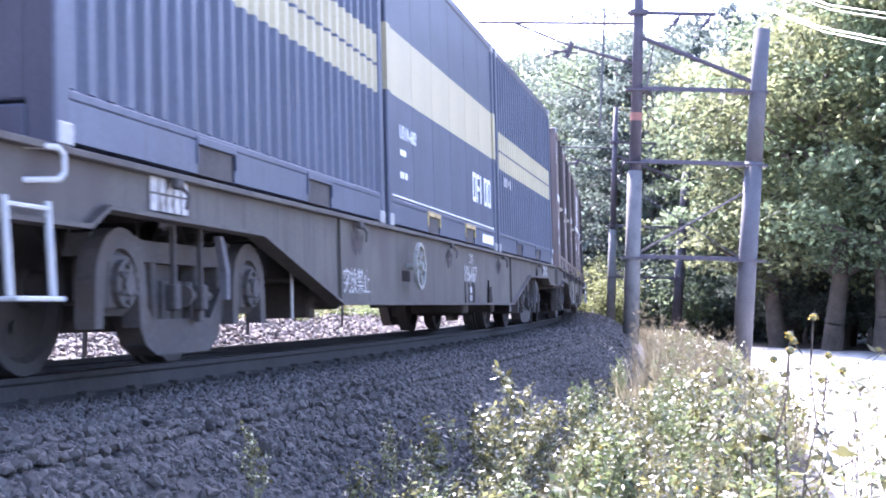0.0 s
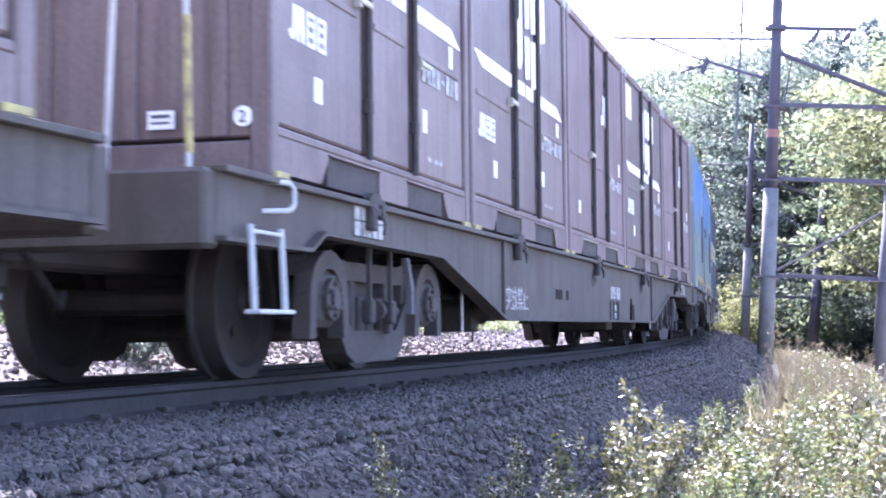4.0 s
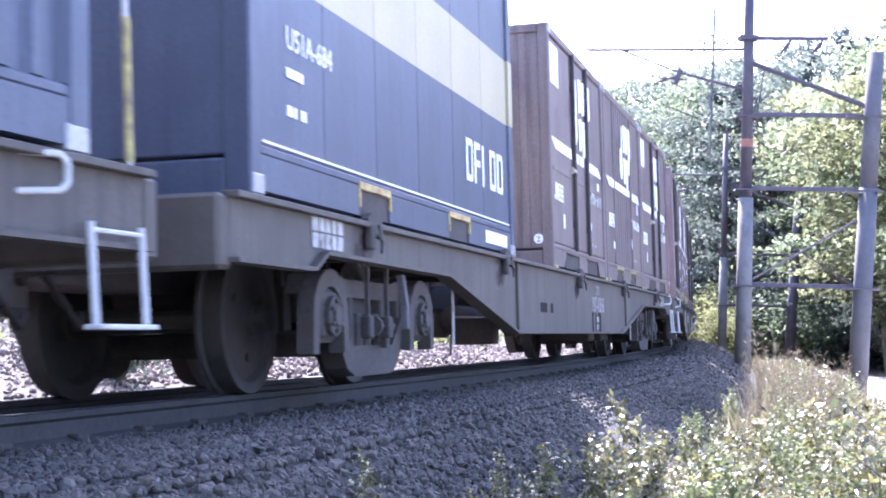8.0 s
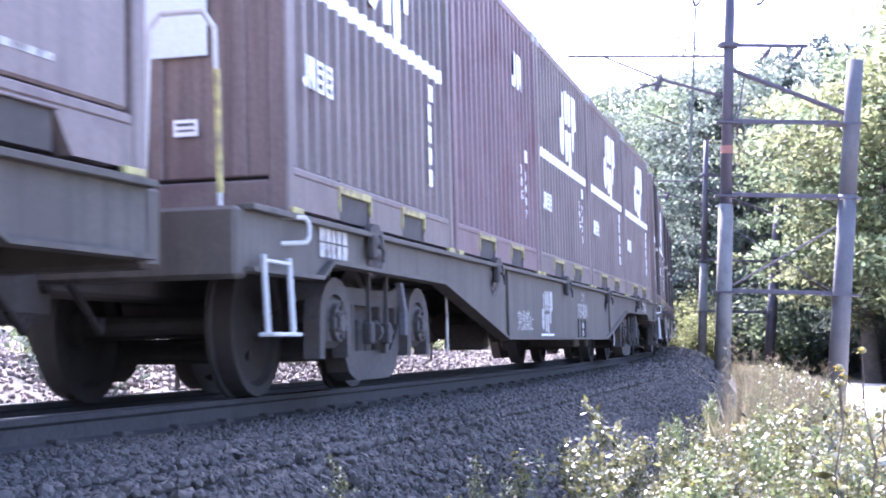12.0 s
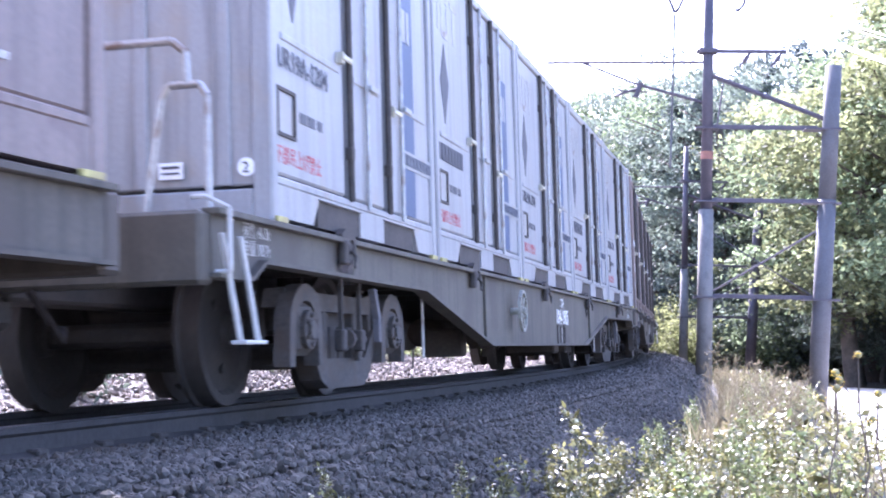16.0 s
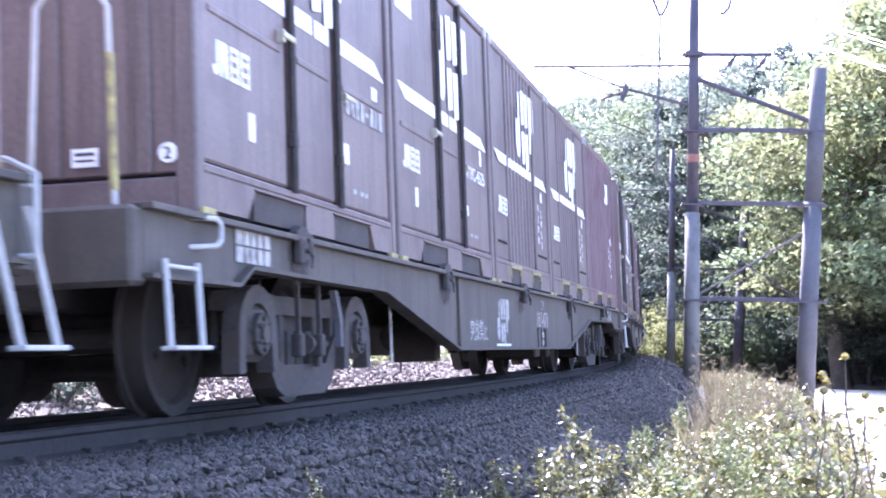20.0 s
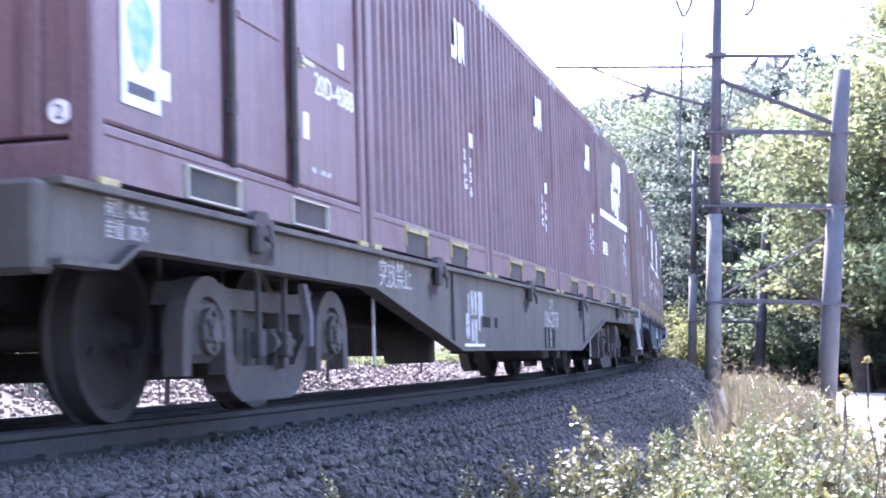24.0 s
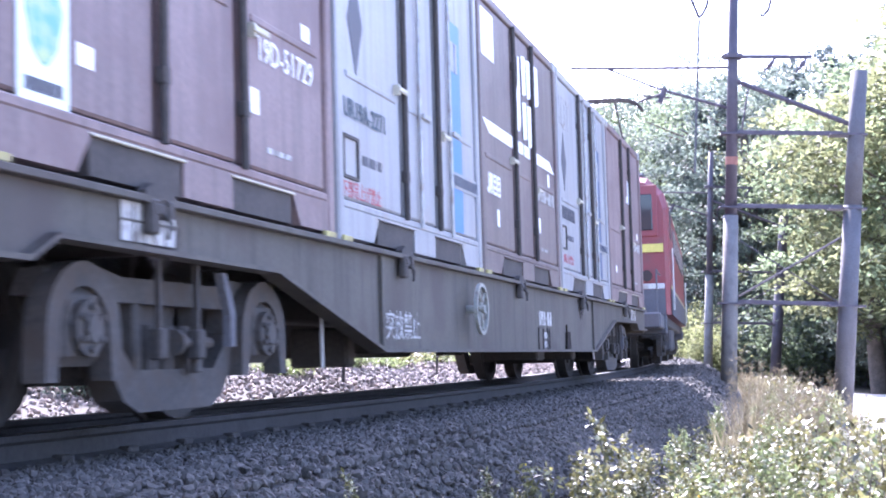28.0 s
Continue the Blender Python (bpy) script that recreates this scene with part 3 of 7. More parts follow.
NAMES = ["broadleaf tree with sunlit green crown in a dense wood", "yellow-green broadleaf tree at the wood's edge", "tall deep green tree in the wood", "rounded green tree above the lane", "low dark green tree under the taller crowns"]


def plant_wood():
    rng = np.random.default_rng(8)
    # rows of (degrees left of the line of sight along +y, distance, crown top above the eye as a slope)
    front = [(11.4, 138, 0.118), (10.3, 124, 0.132), (9.2, 110, 0.142), (8.0, 98, 0.15), (7.0, 88, 0.155), (6.0, 79, 0.16), (5.2, 73, 0.165), (4.3, 76, 0.165), (3.1, 71, 0.175), (1.7, 63, 0.185), (0.2, 53, 0.205), (-1.6, 51, 0.225), (-3.4, 50, 0.245), (-5.4, 49, 0.26), (-8.0, 48, 0.27), (-11.0, 48, 0.27)]
    hs = [12.5, 11.0, 14.0, 10.0, 8.0]
    for row, near in enumerate((0, 11, 22)):
        for i, (a, d, e) in enumerate(front):
            a2, d2 = a + rng.uniform(-0.4, 0.4) - row * 0.25, d + near * (1.0 if a > 4.5 else 0.45) + rng.uniform(-2, 2) * (1.0 if a > 4.5 else 0.5)
            kind = ((0, 2, 2, 2) if a > 2 else (0, 1, 1, 3))[int(rng.integers(0, 4))]
            x, y = -d2 * math.sin(radians(a2)), d2 * math.cos(radians(a2))
            want = (e + (0.028 if a > 4.5 else -0.022 if a > -2 else 0.0)) * d2 + 0.45 - ground_at(x, y) + rng.uniform(-1.4, 0.5)
            plant_tree(kind, a2, d2, want / hs[kind], rng.uniform(0, 360), NAMES[kind])
    for a, d, e in front:
        for k in range(3):
            plant_tree(4, a - 0.3 + rng.uniform(-0.5, 0.5) - k * 0.6, d + (-3 if a > 3 else 3) + 5 * k + rng.uniform(-1, 1), rng.uniform(0.4, 0.7), rng.uniform(0, 360), NAMES[4])


plant_wood()


def conifers():
    rng = np.random.default_rng(44)
    for a, d, e in ((10.2, 118, 0.146), (9.0, 104, 0.158), (8.1, 96, 0.166), (7.1, 86, 0.170), (6.2, 77, 0.176), (4.7, 94, 0.188), (3.6, 90, 0.196), (2.4, 86, 0.205), (1.4, 85, 0.198), (0.5, 84, 0.212), (-0.7, 80, 0.238), (-1.7, 84, 0.25), (-2.7, 79, 0.27), (-3.9, 82, 0.275), (-5.5, 80, 0.29)):
        x, y = -d * math.sin(radians(a)), d * math.cos(radians(a))
        plant_tree(5, a, d, (e * d + 0.45 - ground_at(x, y)) / 15.0, rng.uniform(0, 360), "dark pointed conifer above the broadleaf trees")


conifers()


def bush(name, label, x, y, z, radius, height, material, seed, n=1500, leaf=0.09):
    rng = np.random.default_rng(seed)
    b = empty(name, label, "bush", "bushes beside the railway")
    b.matrix_basis = pose(x, y, z)
    wood = Geo()
    tips = []
    for _ in range(9):
        a, l = rng.uniform(0, 6.28), radius * rng.uniform(0.4, 0.9)
        e = Vector((math.cos(a) * l, math.sin(a) * l, height * rng.uniform(0.5, 0.95)))
        wood.tube((0, 0, -0.1), e, 0.02, 0.006, 5, caps=False)
        tips += [np.array(e * k) for k in (0.5, 0.75, 1.0)]
    part("stem", wood.mesh("stem", BARK, smooth=True), b)
    tips = np.array(tips)
    pos = tips[rng.integers(0, len(tips), n)] + rng.normal(size=(n, 3)) * (radius * 0.24, radius * 0.24, height * 0.16)
    pos[:, 2] = np.abs(pos[:, 2])
    lv = Leaves(seed + 1).blades(pos, leaf, leaf * 0.55, 0.1)
    part("foliage", lv.mesh("foliage", material), b)


def left_bushes():
    rng = np.random.default_rng(17)
    for i, (s, lat, r, h) in enumerate([(12.8, -3.1, 0.6, 0.62), (14.6, -4.4, 0.55, 0.55), (11.2, -5.4, 0.55, 0.6), (13.2, -7.6, 0.6, 0.55), (24.5, -5.2, 0.7, 0.5), (33, -5.6, 0.8, 0.6), (16, -9.8, 0.9, 1.0), (20, -10.4, 1.1, 1.2), (24, -11, 1.2, 1.2), (29, -11.5, 1.4, 1.5), (35, -11.2, 1.5, 1.6), (42, -11.5, 1.6, 1.6), (50, -11, 1.8, 1.8), (59, -10.5, 2.0, 2.2), (12.5, -11.5, 1.0, 1.2), (70, -9, 2.4, 2.6), (15, -13, 1.4, 1.6), (19, -15, 1.8, 2.2), (26, -16, 2.2, 2.6), (36, -17, 2.6, 3.0), (48, -17, 3, 3.4)]):
        x, y = arc_point(s, lat)
        bush("bush", "low green bush behind the ballast", x, y, ground_z(lat), r, h, (LEAF_D, LEAF, WEEDLEAF)[i % 3], 60 + i, 1500, 0.07 + 0.012 * r)
    for i in range(34):
        s, lat = 12 + 1.25 * i + rng.uniform(-0.8, 0.8), rng.uniform(-4.6, -3.7) if i > 4 else rng.uniform(-6.0, -4.6)
        x, y = arc_point(s, lat)
        bush("bush", "low sunlit weeds behind the ballast", x, y, ground_z(lat), rng.uniform(0.35, 0.7), rng.uniform(0.16, 0.32), (FRESH, WEEDLEAF, FRESH, LEAF_Y)[i % 4], 200 + i, 700, 0.06)
    for i, (s, lat, r, h) in enumerate([(62, 3.4, 1.3, 2.3), (66, 3.6, 1.5, 2.8), (72, 3.6, 1.6, 3.0)]):
        x, y = arc_point(s, lat)
        bush("bush", "yellow-green shrub at the end of the curve", x, y, ground_z(lat), r, h, YSHRUB, 90 + i, 2600, 0.16)


left_bushes()


def understory():
    """Leafy shrubs filling the foot of the wood."""
    rng = np.random.default_rng(61)
    for i in range(26):
        a, d = 5.0 - 0.62 * i + rng.uniform(-0.2, 0.2), (66 - 0.75 * i if i < 20 else 51) + (0 if i < 5 else 6) + rng.uniform(-2, 2)
        x, y = -d * math.sin(radians(a)), d * math.cos(radians(a))
        bush("bush", "leafy shrub in the shade of the wood", x, y, ground_at(x, y), rng.uniform(1.9, 2.6), rng.uniform(2.2, 3.4), (LEAF_D, LEAF)[i % 2], 130 + i, 1700, 0.24)


understory()


def weed_kind(seed, height, flower, stems=(3, 6), per=4, seeds=0.6, size=1.0):
    """One tall weed: branching stalks, pointed leaves, seed heads or yellow flowers at the tips."""
    rng = np.random.default_rng(seed)
    stalk, heads = Geo(), Geo()
    pos = []
    for _ in range(int(rng.integers(*stems))):
        p = Vector((rng.normal() * 0.05, rng.normal() * 0.05, -0.05))
        lean = Vector((rng.normal() * 0.16, rng.normal() * 0.16, 1)).normalized()
        h = height * rng.uniform(0.65, 1.05)
        k = 7
        for i in range(k):
            q = p + lean * (h / k) + Vector((rng.normal() * 0.014, rng.normal() * 0.014, 0))
            stalk.tube(p, q, 0.0045 * (1 - i / k * 0.6), n=4, caps=False)
            for _ in range(per):
                pos.append(np.array(p.lerp(q, rng.random())))
            if i > 2:
                for _ in range(2):
                    a, l = rng.uniform(0, 6.28), h * rng.uniform(0.08, 0.2)
                    e = q + Vector((math.cos(a) * l * 0.7, math.sin(a) * l * 0.7, l))
                    stalk.tube(q, e, 0.0022, n=3, caps=False)
                    for u in (0.4, 0.7, 1.0):
                        pos.append(np.array(q.lerp(e, u)))
                    if rng.random() < (0.2 if flower else seeds):
                        r = rng.uniform(0.005, 0.011) * size
                        heads.add([e + Vector(d) * r for d in ((1, 0, 0), (-1, 0, 0), (0, 1, 0), (0, -1, 0), (0, 0, 1.2), (0, 0, -0.8))],
                                  [(0, 2, 4), (2, 1, 4), (1, 3, 4), (3, 0, 4), (2, 0, 5), (1, 2, 5), (3, 1, 5), (0, 3, 5)])
            p = q
    pos = np.array(pos)
    lv = Leaves(seed + 3).blades(np.concatenate([pos, pos + Vector((0.01, 0.0, 0.012)), pos + Vector((-0.008, 0.006, 0.02))]), 0.042, 0.020, 0.0, 1.6)
    return (stalk.mesh("stalks", STALK), lv.mesh("leaves", (WEEDLEAF, FRESH)[seed % 3 == 0]), heads.mesh("heads", PETAL if flower else SEED))


WEEDS = [weed_kind(41, 0.80, False), weed_kind(42, 0.70, False), weed_kind(43, 0.85, True), weed_kind(44, 0.60, False), weed_kind(45, 0.72, True), weed_kind(48, 0.55, False)]


def plant_weeds():
    rng = np.random.default_rng(19)
    for i in range(280):
        y = 3.9 + 26 * rng.random() ** 2.0
        lat = rng.uniform(2.75, 3.0) if i % 14 == 0 else rng.uniform(3.02, 4.2)
        s = y
        x, yy = arc_point(s, lat)
        if abs(x) < 0.7 and yy < 3.4:
            continue
        k = int(rng.integers(0, len(WEEDS)))
        size = rng.uniform(0.7, 1.15) * float(np.interp(lat, (2.6, 3.05, 3.4, 3.8, 5), (0.55, 0.64, 0.84, 0.95, 0.85)))
        w = empty("weed", ("tall leafy weed with pale seed heads", "tall weed with small yellow flowers")[k in (2, 4)], "weed", "weeds on the verge")
        w.matrix_basis = pose(x, yy, ground_z(lat), 0, 0, rng.uniform(0, 360)) @ Matrix.Scale(size, 4)
        for name, m in zip(("stalk", "foliage", "flower_head"), WEEDS[k]):
            tagged(part(name, m, w), kind="stuff")


plant_weeds()


SPRIGS = [weed_kind(52, 0.62, False, (2, 4), 1, 0.95, 1.25), weed_kind(53, 0.58, True, (2, 4), 1), weed_kind(55, 0.66, False, (3, 5), 2, 0.9, 1.2)]
SWAYING = []          # (plant, x, y, foot, turn, degrees of swing, phase)
NODDING = []          # (plant, x, y, foot)


def edge_weeds():
    """Single weeds that stand out before the shaded ballast."""
    rng = np.random.default_rng(29)
    heights = (0.62, 0.58, 0.66)
    for i, (x, y, h) in enumerate(((-1.35, 7.05, 0.68), (-1.42, 6.8, 0.56), (-1.5, 6.3, 0.46), (-1.60, 5.9, 0.36), (-1.74, 4.6, 0.34), (-1.3, 8.2, 0.58), (-1.55, 5.3, 0.32), (-1.25, 6.2, 0.44), (-1.32, 9.4, 0.5), (-1.38, 7.6, 0.55), (-1.22, 5.6, 0.4), (-1.30, 6.6, 0.55), (-1.45, 5.7, 0.38))):
        k = (0, 2, 1, 0, 0, 2, 1, 2, 0, 2, 1, 2, 0)[i]
        w = empty("weed", ("leafy weed with pale heads at the edge of the ballast", "weed with small yellow flowers at the edge of the ballast")[k == 1], "weed", "weeds on the verge")
        turn = rng.uniform(0, 360)
        w.matrix_basis = pose(x, y, ground_at(x, y), 0, 0, turn) @ Matrix.Scale(h / heights[k], 4)
        for name, m in zip(("stalk", "foliage", "flower_head"), SPRIGS[k]):
            tagged(part(name, m, w), kind="stuff")
        SWAYING.append((w, x, y, ground_at(x, y), turn, 2.2, 0.8 * i))


edge_weeds()


def tall_stalks():
    """Sparse dark stalks that stand against the lane."""
    rng = np.random.default_rng(51)
    for i in range(20):
        s, lat = rng.uniform(5.0, 9.5), rng.uniform(4.05, 4.8)
        x, y = arc_point(s, lat)
        h = rng.uniform(0.75, 1.2)
        p = Vector((0, 0, -0.05))
        stem, pos = Geo(), []
        lean = Vector((rng.normal() * 0.12, rng.normal() * 0.12, 1)).normalized()
        for k in range(9):
            q = p + lean * h / 9 + Vector((rng.normal() * 0.012, rng.normal() * 0.012, 0))
            stem.tube(p, q, 0.0055 - 0.0004 * k, n=5, caps=False)
            if k > 2:
                a, l = rng.uniform(0, 6.28), rng.uniform(0.1, 0.3) * h
                e = q + Vector((math.cos(a) * l, math.sin(a) * l, l * 0.6))
                stem.tube(q, e, 0.0025, n=4, caps=False)
                for _ in range(5):
                    pos.append(np.array(q.lerp(e, rng.uniform(0.4, 1.0))))
            p = q
        heads = Geo()
        if i % 3 == 0:
            for k in range(3):
                c, r = p + Vector((rng.normal() * 0.03, rng.normal() * 0.03, rng.uniform(-0.05, 0.03))), rng.uniform(0.014, 0.022)
                heads.lathe([(0.3 * r, -r), (0.85 * r, -0.55 * r), (r, 0), (0.85 * r, 0.55 * r), (0.3 * r, r)], c, 8)
        w = empty("weed", "tall sparse weed stalk at the lane's edge", "weed", "weeds on the verge")
        turn = rng.uniform(0, 360)
        w.matrix_basis = pose(x, y, ground_z(lat), 0, 0, turn)
        SWAYING.append((w, x, y, ground_z(lat), turn, 3.2, 1.3 * i))
        tagged(part("stalk", stem.mesh("stalk", BARK), w), kind="stuff")
        if heads.v:
            tagged(part("flower_head", heads.mesh("flower_head", SEED), w, "pale round seed heads"), kind="stuff")
        tagged(part("foliage", Leaves(700 + i).blades(np.array(pos), 0.055, 0.028, -0.1).mesh("foliage", (WEEDLEAF, FRESH)[i % 4 == 0]), w), kind="stuff")


tall_stalks()


def flower_stalks():
    """A few tall weeds with knobby yellow flower heads at the lane's edge."""
    rng = np.random.default_rng(77)
    for i, (x, y, top) in enumerate(((-0.07, 4.0, 0.36), (0.0, 4.05, 0.41), (0.05, 4.3, 0.30))):
        foot = ground_at(x, y)
        stem, heads, cups, pos = Geo(), Geo(), Geo(), []
        h = top - foot
        p = Vector((0, 0, -0.05))
        for k in range(10):
            q = Vector((rng.normal() * 0.008, rng.normal() * 0.008, h * (k + 1) / 10))
            stem.tube(p, q, 0.0032 - 0.0001 * k, n=5, caps=False)
            if 2 < k < 8:
                pos += [np.array(q), np.array(q)]
            p = q
        for k in range(3 - i % 2):
            a = 2.4 * k + i
            e = p + Vector((math.cos(a) * 0.05 * (k > 0), math.sin(a) * 0.05 * (k > 0), (0.02, -0.05, -0.02, -0.08)[k]))
            stem.tube(p - Vector((0, 0, 0.11)), e, 0.0018, n=4, caps=False)
            r = rng.uniform(0.010, 0.013)
            cups.lathe([(0.2 * r, -1.1 * r), (0.9 * r, -0.6 * r), (r, 0), (0.8 * r, 0.25 * r)], e, 9)
            for j in range(11):
                b = 0.571 * j + rng.normal() * 0.08
                d = Vector((math.cos(b), math.sin(b), 0))
                s = Vector((-d.y, d.x, 0)) * 0.3 * r
                u = Vector((0, 0, rng.uniform(-0.5, 0.5) * r))
                heads.add([e + d * 0.4 * r, e + d * r + s + u, e + d * 1.7 * r + u * 2, e + d * r - s + u], [(0, 1, 2, 3)])
            heads.lathe([(0.55 * r, 0.15 * r), (0.45 * r, 0.5 * r), (0.1 * r, 0.65 * r)], e, 8)
        w = empty("weed", "tall stalk with yellow flower heads beside the lane", "weed", "weeds on the verge")
        w.matrix_basis = pose(x, y, foot)
        NODDING.append((w, x, y, foot))
        tagged(part("stalk", stem.mesh("stalk", BARK), w), kind="stuff")
        tagged(part("flower_head", heads.mesh("flower_head", PETAL), w, "yellow flower heads"), kind="stuff")
        tagged(part("calyx", cups.mesh("calyx", STALK), w, "green brown cups under the petals"), kind="stuff")
        tagged(part("foliage", Leaves(760 + i).blades(np.array(pos), 0.07, 0.024, 0.2).mesh("foliage", WEEDLEAF), w), kind="stuff")


flower_stalks()


def plume_grass():
    """Feathery dry grass in clumps before the masts."""
    rng = np.random.default_rng(83)
    for i in range(9):
        x, y = -1.28 + 0.1 * i + rng.normal() * 0.05, 14.0 + 2.0 * rng.random()
        foot = ground_at(x, y)
        high = 1.24 - 0.015 * i + rng.uniform(-0.15, 0.06)
        stem, pos = Geo(), []
        for _ in range(9):
            p = Vector((rng.normal() * 0.04, rng.normal() * 0.04, -0.04))
            lean = Vector((rng.normal() * 0.09, rng.normal() * 0.09, 1)).normalized()
            h = high * rng.uniform(0.8, 1.05)
            for k in range(6):
                q = p + lean * h / 6 + Vector((rng.normal() * 0.012, rng.normal() * 0.012, 0))
                stem.tube(p, q, 0.0026 - 0.0003 * k, n=3, caps=False)
                if k > 1:
                    pos += [np.array(p.lerp(q, rng.random())) for _ in range(13)]
                p = q
        g = empty("grass_clump", "clump of feathery dry grass before the mast", "grass", "grass clumps on the verge")
        g.matrix_basis = pose(x, y, foot)
        tagged(part("stalk", stem.mesh("stalk", STRAW), g), kind="stuff")
        tagged(part("plume", Leaves(790 + i).blades(np.array(pos), 0.07, 0.006, 0.9).mesh("plume", PLUME), g), kind="stuff")


plume_grass()


def undergrowth():
    rng = np.random.default_rng(23)

    def cloud(n, s0, s1, lat0, lat1, h, power):
        s = s0 + (s1 - s0) * rng.random(n) ** power
        lat = rng.uniform(lat0, lat1, n)
        out = np.empty((n, 3))
        for i in range(n):
            x, y = arc_point(s[i], lat[i])
            lump = 0.55 + 0.9 * max(0.0, noise.noise((x * 1.3, y * 1.3, 4.0)) + 0.25)
            edge = min(1.0, max(0.10, (lat[i] - lat0) / 0.7))
            out[i] = x, y, ground_z(lat[i]) + h * lump * edge * rng.random() ** 0.7
        return out, s

    for name, label, n, ln, wd, box, material in (
            ("undergrowth", "dense low green weeds covering the verge", 36000, 0.038, 0.019, (3.6, 16, 3.0, 4.25, 0.44, 1.5), WEEDLEAF),
            ("undergrowth", "low leafy weeds along the foot of the ballast", 27000, 0.036, 0.018, (3.8, 17, 2.56, 3.4, 0.36, 1.3), WEEDLEAF),
            ("undergrowth", "fresh green leaves among the weeds", 1500, 0.06, 0.025, (3.6, 16, 3.15, 4.2, 0.5, 1.5), FRESH),
            ("undergrowth", "low weeds farther along the verge", 26000, 0.10, 0.04, (13, 46, 2.85, 4.6, 0.55, 1.2), WEEDLEAF)):
        pos, s = cloud(n, *box)
        tagged(new(name, Leaves(n).blades(pos, ln, wd, 0.05, 1.4).mesh(name, material)), label, "undergrowth", kind="stuff")
    # short grass between the line and the lane
    for label, n, h, up, box, material in (("short dry grass on the verge", 16000, 0.16, 1.3, (-16, 5, 2.8, 4.95, 0.05, 1.0), STRAW), ("low green growth on the verge", 16000, 0.06, 0.5, (-16, 5, 2.8, 4.95, 0.10, 1.0), WEEDLEAF)):
        pos, s = cloud(n, *box)
        tagged(new("short_grass", Leaves(n + 7).blades(pos, h, 0.014, up).mesh("short_grass", material)), label, "grass", kind="stuff")
    # dry grass
    for label, n, box, h in (("dry straw-coloured grass on the verge", 9000, (13, 42, 2.9, 4.6, 0.12, 1.1), 0.6), ("dead stems among the near weeds", 3500, (3.8, 12, 3.1, 4.2, 0.2, 1.4), 0.42)):
        pos, s = cloud(n, *box)
        lv = Leaves(n + 1)
        lv.blades(pos, h * 0.8, 0.012, 1.9)
        tagged(new("dry_grass", lv.mesh("dry_grass", STRAW)), label, "grass", kind="stuff")


undergrowth()


# ---- overhead line ----
def at_polar(deg_left, dist):
    return -dist * math.sin(radians(deg_left)), dist * math.cos(radians(deg_left))


def gantry(d1, a1, d2, a2, base, top1, top2, rungs, full, label):
    """Two uprights tied by rungs and braces; the nearer to the track carries the cantilever over it."""
    g = empty("catenary_mast", label, "railway mast", "catenary masts")
    x1, y1 = at_polar(a1, d1)
    x2, y2 = at_polar(a2, d2)
    g.matrix_basis = pose(x1, y1, base)
    dx, dy = x2 - x1, y2 - y1
    L = math.hypot(dx, dy)
    ux, uy = dx / L, dy / L
    split = 3.44 - base
    part("lower_pole", Geo().tube((0, 0, -0.3), (0, 0, split), 0.185, 0.165, 18).mesh("lower_pole", GREYPOLE, smooth=True), g, "pale grey concrete pole")
    part("upper_pole", Geo().tube((0, 0, split), (0, 0, top1 - base), 0.135, 0.10, 16).mesh("upper_pole", DARKPOLE, smooth=True), g, "dark painted steel upper pole")
    if full:
        part("band", Geo().tube((0, 0, 4.58 - base), (0, 0, 4.76 - base), 0.14, 0.14, 16).mesh("band", mat("rusty orange band", (0.30, 0.13, 0.09), 0.7)), g, "rusty orange band")
    lean = 0.22
    part("second_pole", Geo().tube((dx + 0.04, dy, -0.3), (dx + lean, dy, 3.7 - base), 0.215, 0.20, 18).tube((dx + lean, dy, 3.7 - base), (dx + lean + 0.12, dy, top2 - base), 0.19, 0.18, 18).mesh("second_pole", DARKPOLE if not full else POLE2, smooth=True), g, "stout weathered concrete pole")
    for z in rungs:
        q = Geo()
        q.box(0, L, -0.035, 0.035, -0.05, 0.05, 0.008)
        q.box(-0.26, 0.26, -0.20, 0.20, -0.06, -0.02)
        q.box(L - 0.3, L + 0.5, -0.24, 0.24, -0.06, -0.02)
        part("rung", q.mesh("rung", DARKPOLE), g, at=pose(0, 0, z - base, 0, 0, math.degrees(math.atan2(uy, ux))))
    for a, b, r in (((0, 0, 6.52), (dx + lean, dy, 5.5), 0.055), ((0, 0, 1.5), (dx, dy, 3.0), 0.026), ((0, 0, 3.0), (dx, dy, 1.5), 0.015), ((0.35 * ux, 0.35 * uy, 6.35), (0.22 * ux, 0.22 * uy, 5.35), 0.02)):
        part("brace", Geo().tube((a[0], a[1], a[2] - base), (b[0], b[1], b[2] - base), r, n=6).mesh("brace", DARKPOLE), g)
    arm = Geo()
    arm.box(-0.25, 1.75, -0.04, 0.04, -0.04, 0.04, 0.006)
    arm.box(-0.2, 0.2, -0.18, 0.18, -0.05, 0.05)
    part("crossarm", arm.mesh("crossarm", DARKPOLE), g, at=pose(0, 0, 7.05 - base, 0, 0, math.degrees(math.atan2(uy, ux))))
    for u in (0.95, 1.65):
        q = Geo()
        q.tube((u * ux, u * uy, 7.03 - base), ((u - 0.25) * ux, (u - 0.25) * uy, 6.7 - base), 0.03, n=6)
        q.tube(((u - 0.05) * ux, (u - 0.05) * uy, 6.95 - base), ((u - 0.15) * ux, (u - 0.15) * uy, 6.82 - base), 0.055, n=8)
        part("insulator", q.mesh("insulator", DARKPOLE), g)
    # cantilever to the track side
    cx, cy = -ux, -uy
    cant = Geo()
    cant.tube((0, 0, 6.80 - base), (cx * 3.65, cy * 3.65, 6.76 - base), 0.032, n=6)
